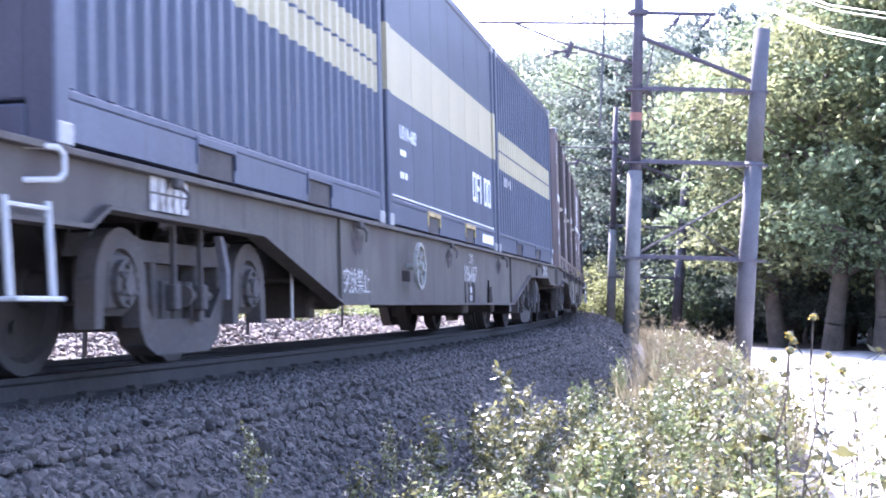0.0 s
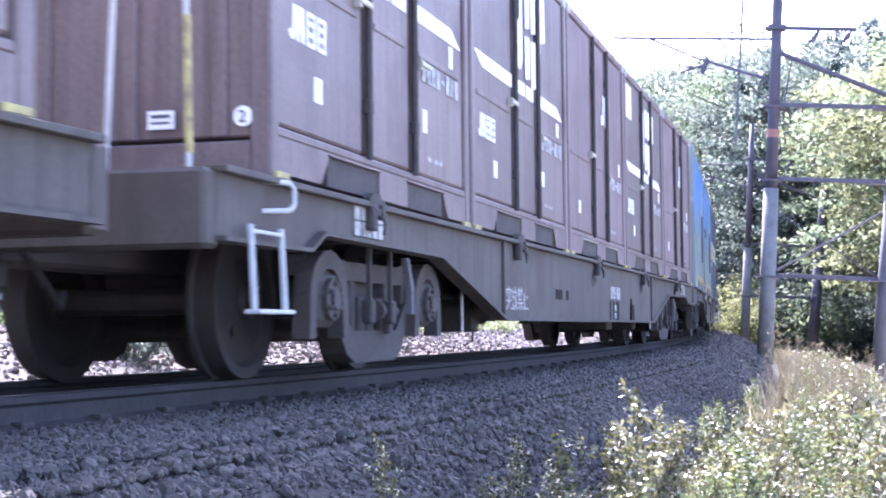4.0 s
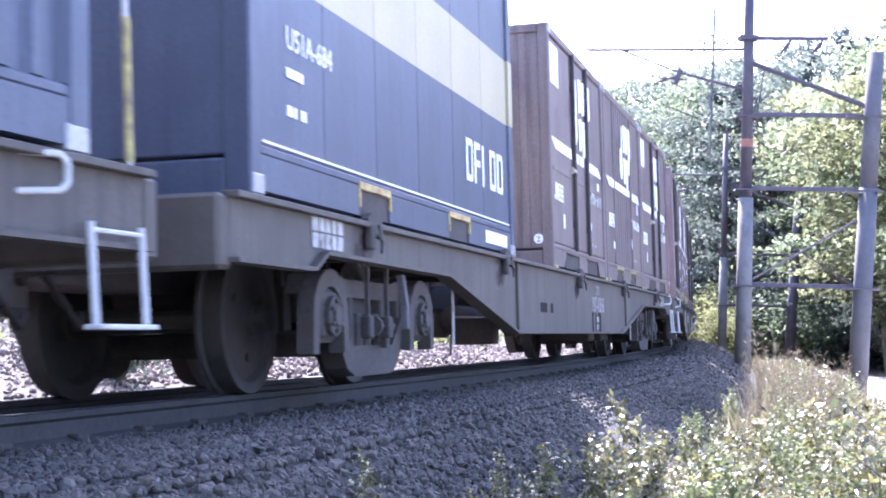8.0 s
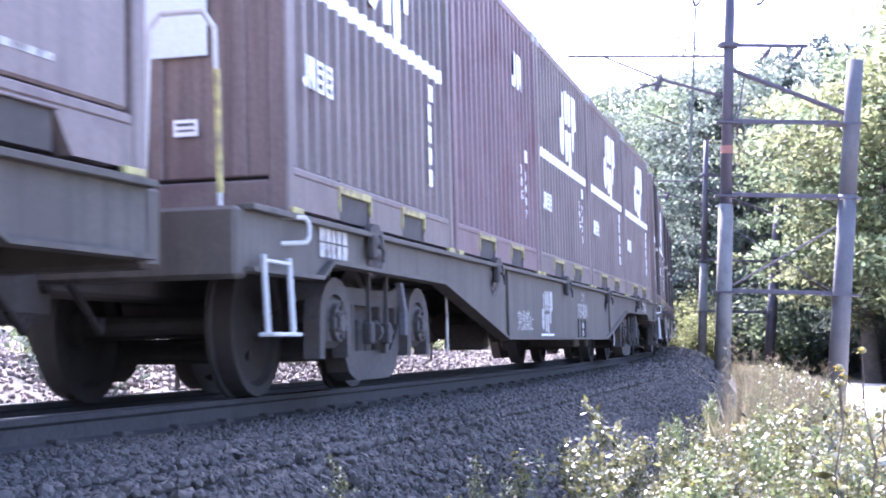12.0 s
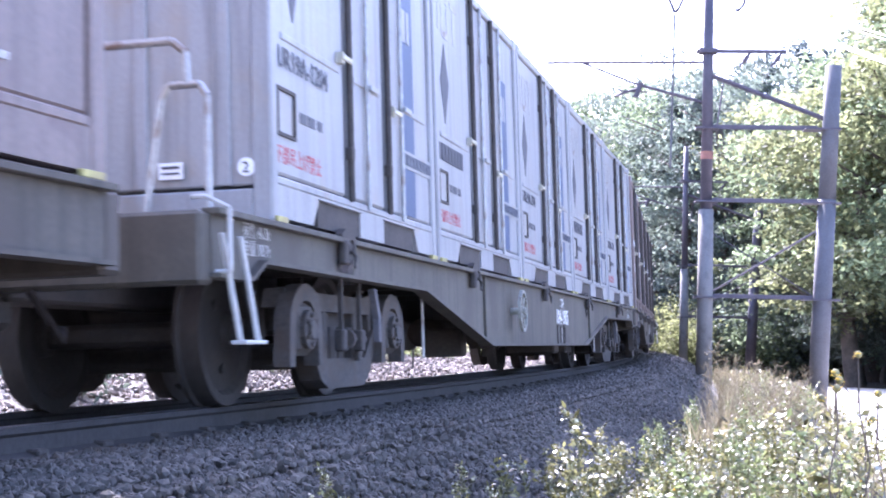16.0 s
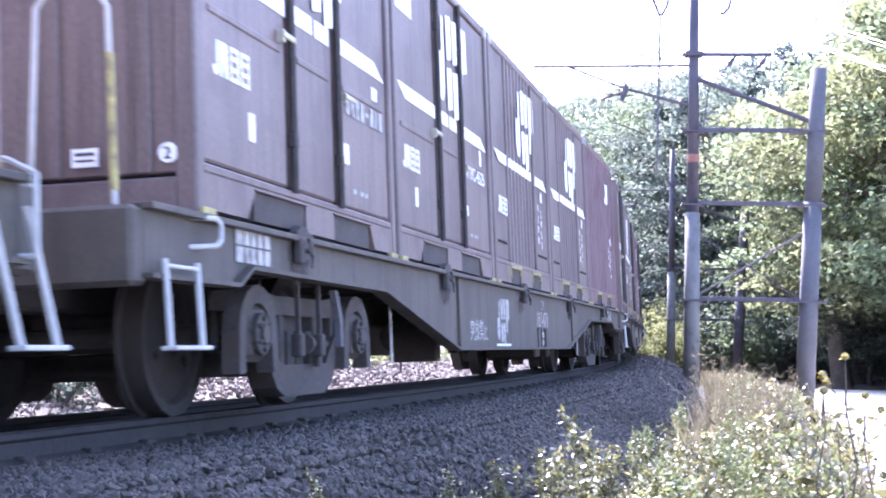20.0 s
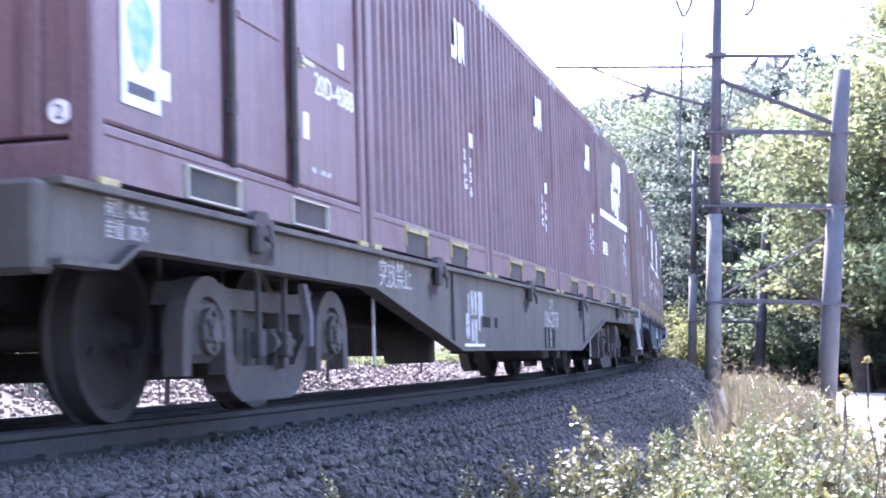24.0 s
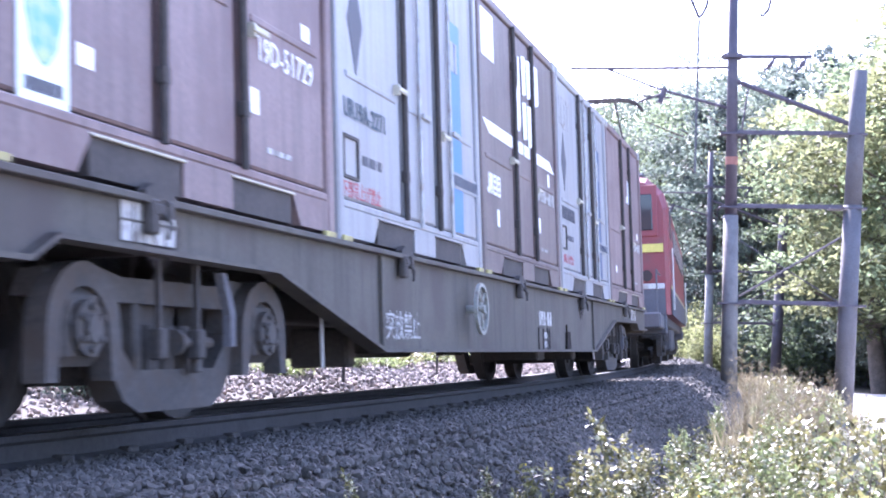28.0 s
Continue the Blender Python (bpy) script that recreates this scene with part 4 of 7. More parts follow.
    cant.tube((0, 0, 5.85 - base), (cx * 1.6, cy * 1.6, 6.28 - base), 0.034, n=6)
    cant.tube((cx * 1.6, cy * 1.6, 6.28 - base), (cx * 2.85, cy * 2.85, 6.77 - base), 0.026, n=6)
    part("cantilever", cant.mesh("cantilever", DARKPOLE), g, "thin steel cantilever over the track")
    arm2 = Geo()
    arm2.tube((cx * 1.55, cy * 1.55, 6.2 - base), (cx * 2.1, cy * 2.1, 6.0 - base), 0.03, n=6)
    arm2.tube((cx * 1.35, cy * 1.35, 6.1 - base), (cx * 2.0, cy * 2.0, 6.14 - base), 0.022, n=6)
    arm2.tube((cx * 1.5, cy * 1.5, 6.32 - base), (cx * 1.62, cy * 1.62, 5.98 - base), 0.06, n=8)
    part("registration_arm", arm2.mesh("registration_arm", DARKPOLE), g)
    if full:
        topm = Geo()
        topm.box(-0.62, 0.9, -0.04, 0.04, 8.44 - base, 8.52 - base, 0.006)
        topm.box(-0.16, 0.16, -0.16, 0.16, 8.42 - base, 8.54 - base)
        part("top_crossarm", topm.mesh("top_crossarm", DARKPOLE), g, at=pose(0, 0, 0, 0, 0, math.degrees(math.atan2(uy, ux))))
        for pts in ([(-0.56, 8.46), (-0.60, 8.2), (-0.70, 8.0), (-0.77, 7.94)], [(-1.0, 8.5), (-0.77, 7.94)], [(0.86, 8.46), (0.78, 8.12), (0.66, 7.98), (0.60, 8.02)]):
            q = Geo().bar([(u * ux, u * uy, z - base) for u, z in pts], 0.034)
            part("hanger", q.mesh("hanger", DARKPOLE), g)
    return g


gantry(33.0, 5.95, 33.3, 1.75, -0.7, 9.9, 6.72, (1.5, 3.66, 5.32), True, "twin-pole catenary mast with rungs beside the track")
gantry(60.0, 6.75, 60.5, 4.25, -0.6, 8.5, 5.9, (1.5, 3.6), False, "farther twin-pole catenary mast among the trees")


def hung_wire(name, label, pts, r, material=None):
    g = Geo().bar(pts, r, 5)
    tagged(new(name, g.mesh(name, material or WIRE)), label, "wire")


def wires():
    hung_wire("contact_wire", "contact wire above the curving track", [on_line(s, 0.05, 5.54) for s in range(-30, 150, 5)], 0.007)
    hung_wire("messenger_wire", "messenger wire above the contact wire", [on_line(s, 0.0, 5.95 + 0.12 * math.cos(s * 0.21)) for s in range(-30, 150, 5)], 0.006)
    x1, y1 = at_polar(5.95, 33.0)
    hung_wire("drop_wire", "thin rod hung beside the mast", [(x1 - 0.77, y1, 7.94), (x1 - 0.82, y1, 4.4)], 0.028)
    for k, (dx, dz) in enumerate(((0.0, 0.0), (0.05, -0.12), (-0.15, -0.55), (-0.08, -0.66))):
        pts = [(-3.5, 47, 11.6), (-0.42, 40, 9.1), (0.85, 36, 7.8), (3.4, 28, 5.7), (7.5, 15, 4.4)]
        hung_wire("feeder_wire", "pale feeder wire before the trees", [(x + dx, y, z + dz) for x, y, z in pts], 0.012, BRIGHT)


wires()


def marker_posts():
    """Thin posts and boxes on the far side of the track."""
    post = Geo().tube((0, 0, -0.2), (0, 0, 0.78), 0.024, n=8).box(-0.045, 0.045, -0.012, 0.012, 0.55, 0.78, 0.004).mesh("post", GRIME)
    for s, lat in ((12.9, -2.2), (20.5, -3.0), (27.3, -3.1)):
        x, y = arc_point(s, lat)
        p = tagged(new("marker_post", post), "thin dark marker post in the ballast", "post", "marker posts")
        p.matrix_basis = pose(x, y, ground_z(lat), 0, 0, 20)
    box = empty("cable_box", "pale grey trackside cable box", "box")
    x, y = arc_point(15.2, -6.2)
    box.matrix_basis = pose(x, y, ground_z(-6.2), 0, 0, 15)
    part("case", Geo().box(-0.2, 0.2, -0.15, 0.15, -0.05, 0.42, 0.015).mesh("case", CONCRETE), box)
    part("lid", Geo().box(-0.22, 0.22, -0.17, 0.17, 0.42, 0.46, 0.01).mesh("lid", CONCRETE), box)


marker_posts()

# ---- freight containers ----
def corrugated(g, x0, x1, z_bands, y, depth=0.029, period=0.20):
    """Trapezoid ribs standing along x on the side at y; z_bands of (z0, z1, slot, x_from, x_to)."""
    side = -1 if y < 0 else 1
    n = max(1, round((x1 - x0) / period))
    p = (x1 - x0) / n
    xs, ys = [], []
    for i in range(n):
        a = x0 + i * p
        for u, d in ((0.0, 0), (0.30, 0), (0.42, 1), (0.88, 1)):
            xs.append(a + u * p)
            ys.append(y - side * depth * d)
    xs.append(x1)
    ys.append(y)
    for z0, z1, slot, fa, fb in z_bands:
        for i in range(len(xs) - 1):
            mid = (xs[i] + xs[i + 1]) / 2
            s = slot if fa <= mid <= fb else 0
            g.add([(xs[i], ys[i], z0), (xs[i + 1], ys[i + 1], z0), (xs[i + 1], ys[i + 1], z1), (xs[i], ys[i], z1)], [(0, 1, 2, 3)], s)


def frame_mesh(L, W, H, material, post=0.11):
    def build():
        g = Geo()
        x, y = L / 2, W / 2
        for sx in (-1, 1):
            for sy in (-1, 1):
                g.box(*sorted((sx * x, sx * (x - post))), *sorted((sy * y, sy * (y - post))), 0.0, H, 0.012)
        for sy in (-1, 1):
            a, b = sorted((sy * (y - 0.004), sy * (y - 0.08)))
            g.box(-x + post, x - post, a, b, H - 0.09, H - 0.004, 0.01)
            a, b = sorted((sy * (y - 0.006), sy * (y - 0.08)))
            g.box(-x + post, x - post, a, b, 0.205, 0.255, 0.01)
        for sx in (-1, 1):
            a, b = sorted((sx * (x - 0.004), sx * (x - 0.08)))
            g.box(a, b, -y + post, y - post, H - 0.10, H - 0.004, 0.01)
            g.box(a, b, -y + post, y - post, 0.0, 0.18, 0.01)
        return g.mesh("frame", material)
    return shared(("frame", L, W, H, material.name), build)


def rail_mesh(L, W, material, pockets):
    """A bottom side rail notched for fork pockets, on the plane y = 0."""
    def build():
        out = [(-L / 2 + 0.11, 0.03)]
        lean = 0.12 if L < 4 and pockets[0][0] < -1 else 0.0
        for i, (x0, x1) in enumerate(pockets):
            out += [(x0 - lean * (i == 0), 0.03), (x0, 0.185), (x1, 0.185), (x1 + lean * (i == 1), 0.03)]
        out += [(L / 2 - 0.11, 0.03), (L / 2 - 0.11, 0.205), (-L / 2 + 0.11, 0.205)]
        return Geo().prism(out, 0.008, 0.09).mesh("bottom_rail", material)
    return shared(("rail", L, material.name, len(pockets), pockets[0]), build)


def pocket_mesh(width, material, deep=0.25, thin=False):
    """A fork pocket: a solid dark block for the shade inside, with a bright rim."""
    def build():
        g = Geo()
        if material is HANDLE and not thin:
            a, b, z0, z1, t = 0.05, width - 0.05, 0.045, 0.18, 0.01
            g.box(a, b, 0.02, deep, z0, z1, slot=1)
            g.box(a - t, b + t, -0.004, 0.03, z1, z1 + t).box(a - t, b + t, -0.004, 0.03, z0 - t, z0).box(a - t, a, -0.004, 0.03, z0, z1).box(b, b + t, -0.004, 0.03, z0, z1)
            return g.mesh("fork_pocket", material, GRIME)
        # not hollow: the dark block paints the pocket's inner shade
        g.box(0, width, 0.02, deep, 0.03, 0.2, slot=1)
        t = 0.012 if thin else 0.045
        g.box(-0.015, width + 0.015, -0.004, 0.03, 0.185, 0.185 + t, 0.004)
        if not thin:
            g.box(-0.018, 0.0, -0.002, 0.03, 0.08, 0.19)
            g.box(width, width + 0.018, -0.002, 0.03, 0.10, 0.19)
        return g.mesh("fork_pocket", material, GRIME)
    return shared(("pocket", width, material.name, thin), build)


def logo_mesh(kind, material):
    """The operator's emblem as plain shapes."""
    def build():
        g = Geo()
        if kind == "big":
            g.prism([(0.0, 0.12), (0.07, 0.02), (0.19, 0.0), (0.27, 0.09), (0.27, 0.74), (0.19, 0.74), (0.17, 0.42), (0.02, 0.42)], -0.004, 0.0)
            for x0, x1, z0, z1 in ((0.37, 0.56, -0.05, 0.34), (0.37, 0.56, 0.39, 0.80), (0.61, 0.80, -0.10, 0.34), (0.61, 0.80, 0.39, 0.80)):
                g.prism([(x0 + 0.02, z0), (x1, z0 + 0.03), (x1, z1), (x0, z1 - 0.02)], -0.004, 0.0)
            g.prism([(0.90, 0.14), (1.0, 0.14), (1.03, 0.38), (1.22, 0.42), (1.20, 0.80), (0.90, 0.80)], -0.004, 0.0)
        elif kind == "small":
            g.prism([(0.0, 0.0), (0.14, 0.0), (0.19, 0.05), (0.19, 0.34), (0.12, 0.34), (0.12, 0.1), (0.0, 0.1)], -0.004, 0.0)
            g.prism([(0.25, 0.0), (0.33, 0.0), (0.36, 0.14), (0.46, 0.0), (0.46, 0.34), (0.25, 0.34)], -0.004, 0.0)
        elif kind == "line":
            g.prism([(0.0, 0.03), (0.03, 0.0), (0.06, 0.0), (0.085, 0.03), (0.085, 0.18), (0.06, 0.18), (0.055, 0.04), (0.02, 0.05)], -0.004, 0.0)
            g.prism([(0.11, 0.0), (0.135, 0.0), (0.135, 0.12), (0.18, 0.0), (0.205, 0.0), (0.20, 0.18), (0.11, 0.18)], -0.004, 0.0)
            for x in (0.245, 0.40):
                g.box(x, x + 0.02, -0.004, 0, 0.0, 0.18).box(x + 0.10, x + 0.12, -0.004, 0, 0.0, 0.18)
                for z in (0.0, 0.055, 0.11, 0.158):
                    g.box(x, x + 0.12, -0.0042, 0, z, z + 0.022)
        elif kind == "diamond":
            g.prism([(0.15, 0.0), (0.30, 0.33), (0.15, 0.66), (0.0, 0.33)], -0.004, 0)
        elif kind == "word":
            for i in range(5):
                x = i * 0.27
                g.box(x, x + 0.05, -0.004, 0, 0, 0.33)
                if i != 2:
                    g.box(x + 0.05, x + 0.19, -0.004, 0, 0.28, 0.33)
                    g.box(x + 0.05, x + 0.19, -0.004, 0, (0.0, 0.14, 0, 0.0, 0.0)[i], (0.05, 0.19, 0, 0.05, 0.05)[i])
                if i in (0, 3, 4):
                    g.box(x + 0.17, x + 0.21, -0.004, 0, 0.03, 0.30)
        return g.mesh("emblem", material)
    return shared(("logo", kind, material.name), build)


FOOT = Geo().box(-0.085, 0.085, -0.012, 0.02, 0.0, 0.032, 0.003).mesh("foot", OCHRE)
CASTING = Geo().box(-0.075, 0.075, -0.008, 0.1, 0.0, 0.11, 0.012).mesh("corner_casting", STEEL)
RNG = random.Random(77)


def face(parent, name, data, x, z, y, label=""):
    """A piece fixed on the camera's side of a container."""
    return part(name, data, parent, label, pose(x, y, z))


def vertical_number(c, a, b, x, z, y, h=0.13):
    for i, word in enumerate((a, b)):
        part("number", writing("\n".join(word), h, MARK), c, at=pose(x + i * 0.22, y, z - i * 0.05) @ Matrix.Diagonal((0.95, 1, 0.67, 1)))


def box12(kind, number="", paint=None, poster=False, endsheet=0, sheets=True):
    """A 12-foot container; kind: C (panelled, striped), D (panelled, plain), B (half ribbed), G (ribbed, striped), P (ribbed, plain), R (white refrigerated)."""
    L, W, H = 3.715, 2.45, 2.5
    labels = {"C": "maroon panelled freight container with white stripe and emblem", "D": "plain maroon panelled freight container", "B": "maroon freight container with ribbed middle and white stripe",
              "G": "corrugated maroon freight container with white stripe", "P": "corrugated wine-red freight container", "R": "white refrigerated freight container with a blue band"}
    c = empty("freight_container", labels[kind] + " on a wagon", "container", "containers on the train")
    paint = paint or {"C": MAROON, "D": MAROON_OLD, "B": MAROON, "G": MAROON, "P": WINE, "R": WHITEP}[kind]
    y = -W / 2
    part("frame", frame_mesh(L, W, H, paint), c)
    pockets = ((-0.99, -0.26), (0.42, 1.12)) if paint is WINE and kind == "D" else ((-1.04, -0.20), (0.36, 1.18)) if kind in "CDR" else ((-0.97, -0.36), (0.40, 0.97))
    for yy, turn in ((y, 0), (-y, 180)):
        part("bottom_rail", rail_mesh(L, W, paint, pockets), c, at=pose(0, yy, 0, 0, 0, turn))
    for a, b in pockets:
        face(c, "fork_pocket", pocket_mesh(b - a, OCHRE if kind in "GPB" else HANDLE if kind == "D" else paint, thin=kind in "CR" or kind == "D" and paint is not WINE), a, 0, y)
    for sx in (-1, 1):
        face(c, "foot", FOOT, sx * 1.74, 0.0, y - 0.006, "yellow foot plate")
        face(c, "corner_casting", CASTING, sx * 1.775, H - 0.105, y)

    def shell():
        g = Geo()
        g.box(-L / 2 + 0.03, L / 2 - 0.03, y + 0.075, -y - 0.03, 0.2, H - 0.03, 0.01)
        return g.mesh("shell", paint)
    part("shell", shared(("shell12", paint.name), shell), c)
    if kind in "CDR":
        def panel(x0, x1):
            g = Geo()
            g.box(x0, x1, y + 0.022, y + 0.08, 0.27, H - 0.10, 0.012)
            g.box(x0 + 0.10, x1 - 0.10, y + 0.012, y + 0.03, 1.02, 1.06, 0.006)
            return g.mesh("door_panel", paint)
        for x0, x1 in ((-1.73, -0.47), (-0.36, 0.44), (0.55, 1.73)):
            part("door_panel", shared(("panel12", paint.name, x0), lambda a=x0, b=x1: panel(a, b)), c)
        for x in (-0.41, 0.495):
            bar = shared("lockbar", lambda: Geo().tube((0, 0, 0.24), (0, 0, 2.42), 0.022, n=8).box(-0.03, 0.03, -0.02, 0.03, 0.5, 0.58, 0.006).box(-0.03, 0.03, -0.02, 0.03, 2.0, 2.08, 0.006).mesh("locking_bar", STEEL if kind == "R" else GRIME))
            part("locking_bar", bar, c, at=pose(x, y - 0.004, 0))
        for x, z in ((-0.62, 1.10), (0.58, 0.95)):
            h = shared("lockhandle", lambda: Geo().box(0, 0.2, -0.035, -0.015, 0, 0.035, 0.006).box(0.02, 0.06, -0.02, 0.02, -0.02, 0.05).mesh("door_handle", HANDLE))
            part("door_handle", h, c, "worn cream handle", pose(x, y, z))
        base = y + 0.022
    else:
        def ribs():
            g = Geo()
            if kind == "B":
                segs = [(-0.95, 0.75)]
            else:
                segs = [(-1.75, 1.75)]
            for a, b in segs:
                bands = [(0.26, 1.27, 0, -9, 9), (1.27, 1.37, 0 if kind == "P" else 1, -1.62, 1.62), (1.37, H - 0.085, 0, -9, 9)]
                corrugated(g, a, b, bands, y + 0.012)
            return g.mesh("ribbed_side", paint, MARK)
        part("ribbed_side", shared(("ribs12", kind, paint.name), ribs), c)
        if kind == "B":
            for name, x0, x1, y0, y1 in (("side_panel", -1.74, -1.0, 0.02, 0.08), ("side_panel", 0.80, 1.74, 0.02, 0.08), ("upright", -1.0, -0.93, 0.0, 0.05), ("upright", 0.73, 0.80, 0.0, 0.05)):
                part(name, shared(("flat12", paint.name, x0), lambda: Geo().box(x0, x1, y + y0, y + y1, 0.26, H - 0.09, 0.01).mesh(name, paint)), c)
        base = y + 0.010
    # marks
    if kind in "CB":
        xs = ((-1.70, -0.46), (0.56, 1.70)) if kind == "C" else ((-1.70, -1.02), (0.82, 1.70))
        for x0, x1 in xs:
            g = shared(("stripe", x0, x1), lambda a=x0, b=x1: Geo().prism([(a + 0.26 * (a < 0), 1.25), (b, 1.25), (b - 0.26 * (a > 0), 1.36), (a, 1.36)], -0.004, 0).mesh("stripe", MARK))
            face(c, "stripe", g, 0, 0, base, "white stripe")
        if kind == "C":
            face(c, "stripe", plates("midstripe", ((-0.30, 0.04, 1.25, 1.36), (0.10, 0.38, 1.25, 1.36)), MARK), 0, 0, base, "white stripe")
    if kind in "CBG":
        face(c, "emblem", logo_mesh("big", MARK), -0.35, 1.45, base - 0.01 * (kind == "C"), "white operator emblem")
        face(c, "maker_mark", logo_mesh("line", MARK), -1.58, 0.72, base, "white operator mark")
        if kind == "C":
            face(c, "sign_plate", plates("topsheet", ((0, 0.5, 0, 0.42),), MARK), -1.68, 1.92, base, "white sign plate")
    if kind in "DP":
        face(c, "emblem", logo_mesh("small", MARK), 0.6 if kind == "P" else 0.2, 1.75 if kind == "P" else 1.55, base - 0.006, "white operator emblem")
    upright = kind in "GP" or kind == "B" and number.startswith("V19B-29")
    if not upright and kind != "R":
        if number:
            face(c, "number", writing(number, 0.13, MARK), 0.92 if paint is WINE else 0.72, 0.90 if kind == "C" else 0.84, base - 0.004)
        else:
            face(c, "number", plates("numbars", tuple((0.115 * i, 0.115 * i + 0.08, 0.05 * (i == 4), 0.13 - 0.05 * (i == 4)) for i in range(8)), WORNMARK), 0.72, 0.88, base - 0.004)
        if sheets:
            for i in range(3):
                sx, sz = ((-1.15, 0.45), (0.68, 0.55), (1.38, 1.08))[i]
                w, h = RNG.choice(((0.11, 0.13), (0.09, 0.15), (0.13, 0.09)))
                face(c, "label_sheet", plates(("sheet", w, h), ((0, w, 0, h),), MARK), sx + RNG.uniform(-0.08, 0.08), sz, base, "white paper label")
            face(c, "small_print", plates("print1", ((0, 0.08, 0, 0.03), (0.10, 0.24, 0, 0.03), (0.26, 0.34, 0, 0.03)), WORNMARK), 0.85, 0.37, base)
    if kind == "B" and upright:
        for x0, x1 in ((-1.60, -1.10), (0.92, 1.62)):
            face(c, "slot", plates(("slot", x0), ((x0, x1, 0.0, 0.028),), RUBBER), 0, 0.42, base + 0.008, "dark narrow slot")
    if upright:
        a, b = (number.split("-") + [""])[:2] if number else ("", "")
        if a:
            vertical_number(c, a, b, 0.95, 0.95, base - 0.002)
        else:
            face(c, "small_print", plates("column", tuple((0, 0.09, 0.16 * i, 0.16 * i + 0.12) for i in range(4)), MARK), 1.15, 0.45, base - 0.002)
        face(c, "label_sheet", plates("sq", ((0, 0.12, 0, 0.12),), MARK), 1.18, 1.08, base - 0.002, "white square mark")
    if poster:
        z = 0.37 if paint is WINE else 0.24
        st = face(c, "sticker", plates("poster", ((0, 0.37, 0, 0.56),), PAPER), -1.57, z, base - 0.004, "printed green and white sticker")
        part("printed_tree", shared("ptree", lambda: Geo().prism([(0.185 + 0.13 * (1 + 0.12 * math.sin(5 * a)) * math.cos(a), 0.34 + 0.17 * (1 + 0.1 * math.cos(4 * a)) * math.sin(a)) for a in [6.283 * i / 24 for i in range(24)]], -0.003, 0.0).mesh("printed_tree", POSTER)), st, at=pose(0, -0.0045, 0))
        part("small_print", plates("pprint", tuple((0.05 + 0.055 * i, 0.095 + 0.055 * i, 0.05, 0.10) for i in range(5)), INK), st, at=pose(0, -0.0045, 0))
    if kind == "R":
        face(c, "band", plates("blueband", ((0, 0.38, 0.28, 1.95),), MIDBLUE if number in ("UR19A-1714", "UR19A-2271") else BANDBLUE), 0.92, 0, base, "blue vertical band")
        low_by = 0.09 if number.endswith("2271") else 0.0
        face(c, "emblem", logo_mesh("diamond", INK), -1.57, 1.15 - low_by, base, "dark diamond emblem")
        if number:
            face(c, "number", writing(number, 0.118, BLUE_SILL if low_by else INK), -1.71, 0.86 - low_by, base - 0.012)
        if not number:
            face(c, "number", plates("rnumbars", tuple((0.115 * i, 0.115 * i + 0.08, 0, 0.14) for i in range(8)), INK), -1.70, 0.83, base - 0.004)
        part("card_frame", shared("rcard", lambda: rim_mesh(0.30, 0.27, 0.02)), c, at=pose(-1.72, base, 0.48 - low_by))
        face(c, "small_print", plates("rprint", ((0.40, 0.52, 0.1, 0.16), (0.55, 0.67, 0.1, 0.16), (0.72, 0.8, 0.1, 0.16)), INK), -1.72, 0.50 - low_by, base)
        face(c, "maker_mark", plates("rmaker", ((0, 0.05, 0.04, 0.36), (0.16, 0.36, 0.0, 0.06), (0.13, 0.19, 0.03, 0.33), (0.33, 0.39, 0.03, 0.33), (0.16, 0.36, 0.30, 0.36), (0.46, 0.70, 0.30, 0.36), (0.55, 0.61, 0.0, 0.31)), STEEL), -1.62, 1.86, base, "grey company lettering")
        face(c, "small_print", plates("rband", ((0, 0.09, 0, 0.24), (0.12, 0.2, 0, 0.24)), WHITEP), 1.00, 1.55, base - 0.005)
        face(c, "warning", writing("下部吊上げ禁止", 0.08, REDINK), -1.74, 0.34 - 0.6 * low_by, base, "red warning lettering")
        face(c, "sign_plate", plates("rsign", ((0, 0.95, 0, 0.13),), WHITEP), 0.9, 0.62, base - 0.006)
        face(c, "small_print", plates("rsignp", tuple((0.1 * i, 0.1 * i + 0.07, 0.02, 0.1) for i in range(9)), NAVY), 0.93, 0.625, base - 0.011)
        for x in (-0.02, 0.86):
            h = shared("rbar", lambda: Geo().tube((0, 0, 0.22), (0, 0, 2.42), 0.016, n=8).box(-0.02, 0.16, -0.04, -0.015, 1.0, 1.04, 0.005).mesh("locking_bar", STEEL))
            part("locking_bar", h, c, at=pose(x, y - 0.004, 0))
    # end face: frame, two-column grip and marks
    def endwall():
        g = Geo()
        for i in range(5):
            yy = -0.95 + 0.475 * i
            g.box(-L / 2 + 0.008, -L / 2 + 0.035, yy - 0.04, yy + 0.04, 0.2, H - 0.1, 0.008)
        return g.mesh("end_ribs", paint)
    part("end_ribs", shared(("end12", paint.name), endwall), c)
    low = 0.43 if endsheet else 0.25
    if not endsheet:
        disc = part("end_mark", shared("enddisc", lambda: Geo().tube((0, 0, 0), (0, -0.004, 0), 0.05, n=20).mesh("end_mark", MARK)), c, "white disc with a numeral", pose(-L / 2 + 0.006, -1.08, low + 0.045, 0, 0, -90))
        part("numeral", writing("2", 0.06, INK), disc, at=pose(-0.024, -0.006, -0.03))
    slip = part("end_label", plates("endlabel", ((0, 0.14, 0, 0.09),), MARK), c, "white label on the end wall", pose(-L / 2 + 0.006, -0.58, low, 0, 0, -90))
    part("small_print", plates("endlabelp", ((0.02, 0.12, 0.055, 0.07), (0.02, 0.12, 0.025, 0.035)), INK), slip, at=pose(0, -0.004, 0))
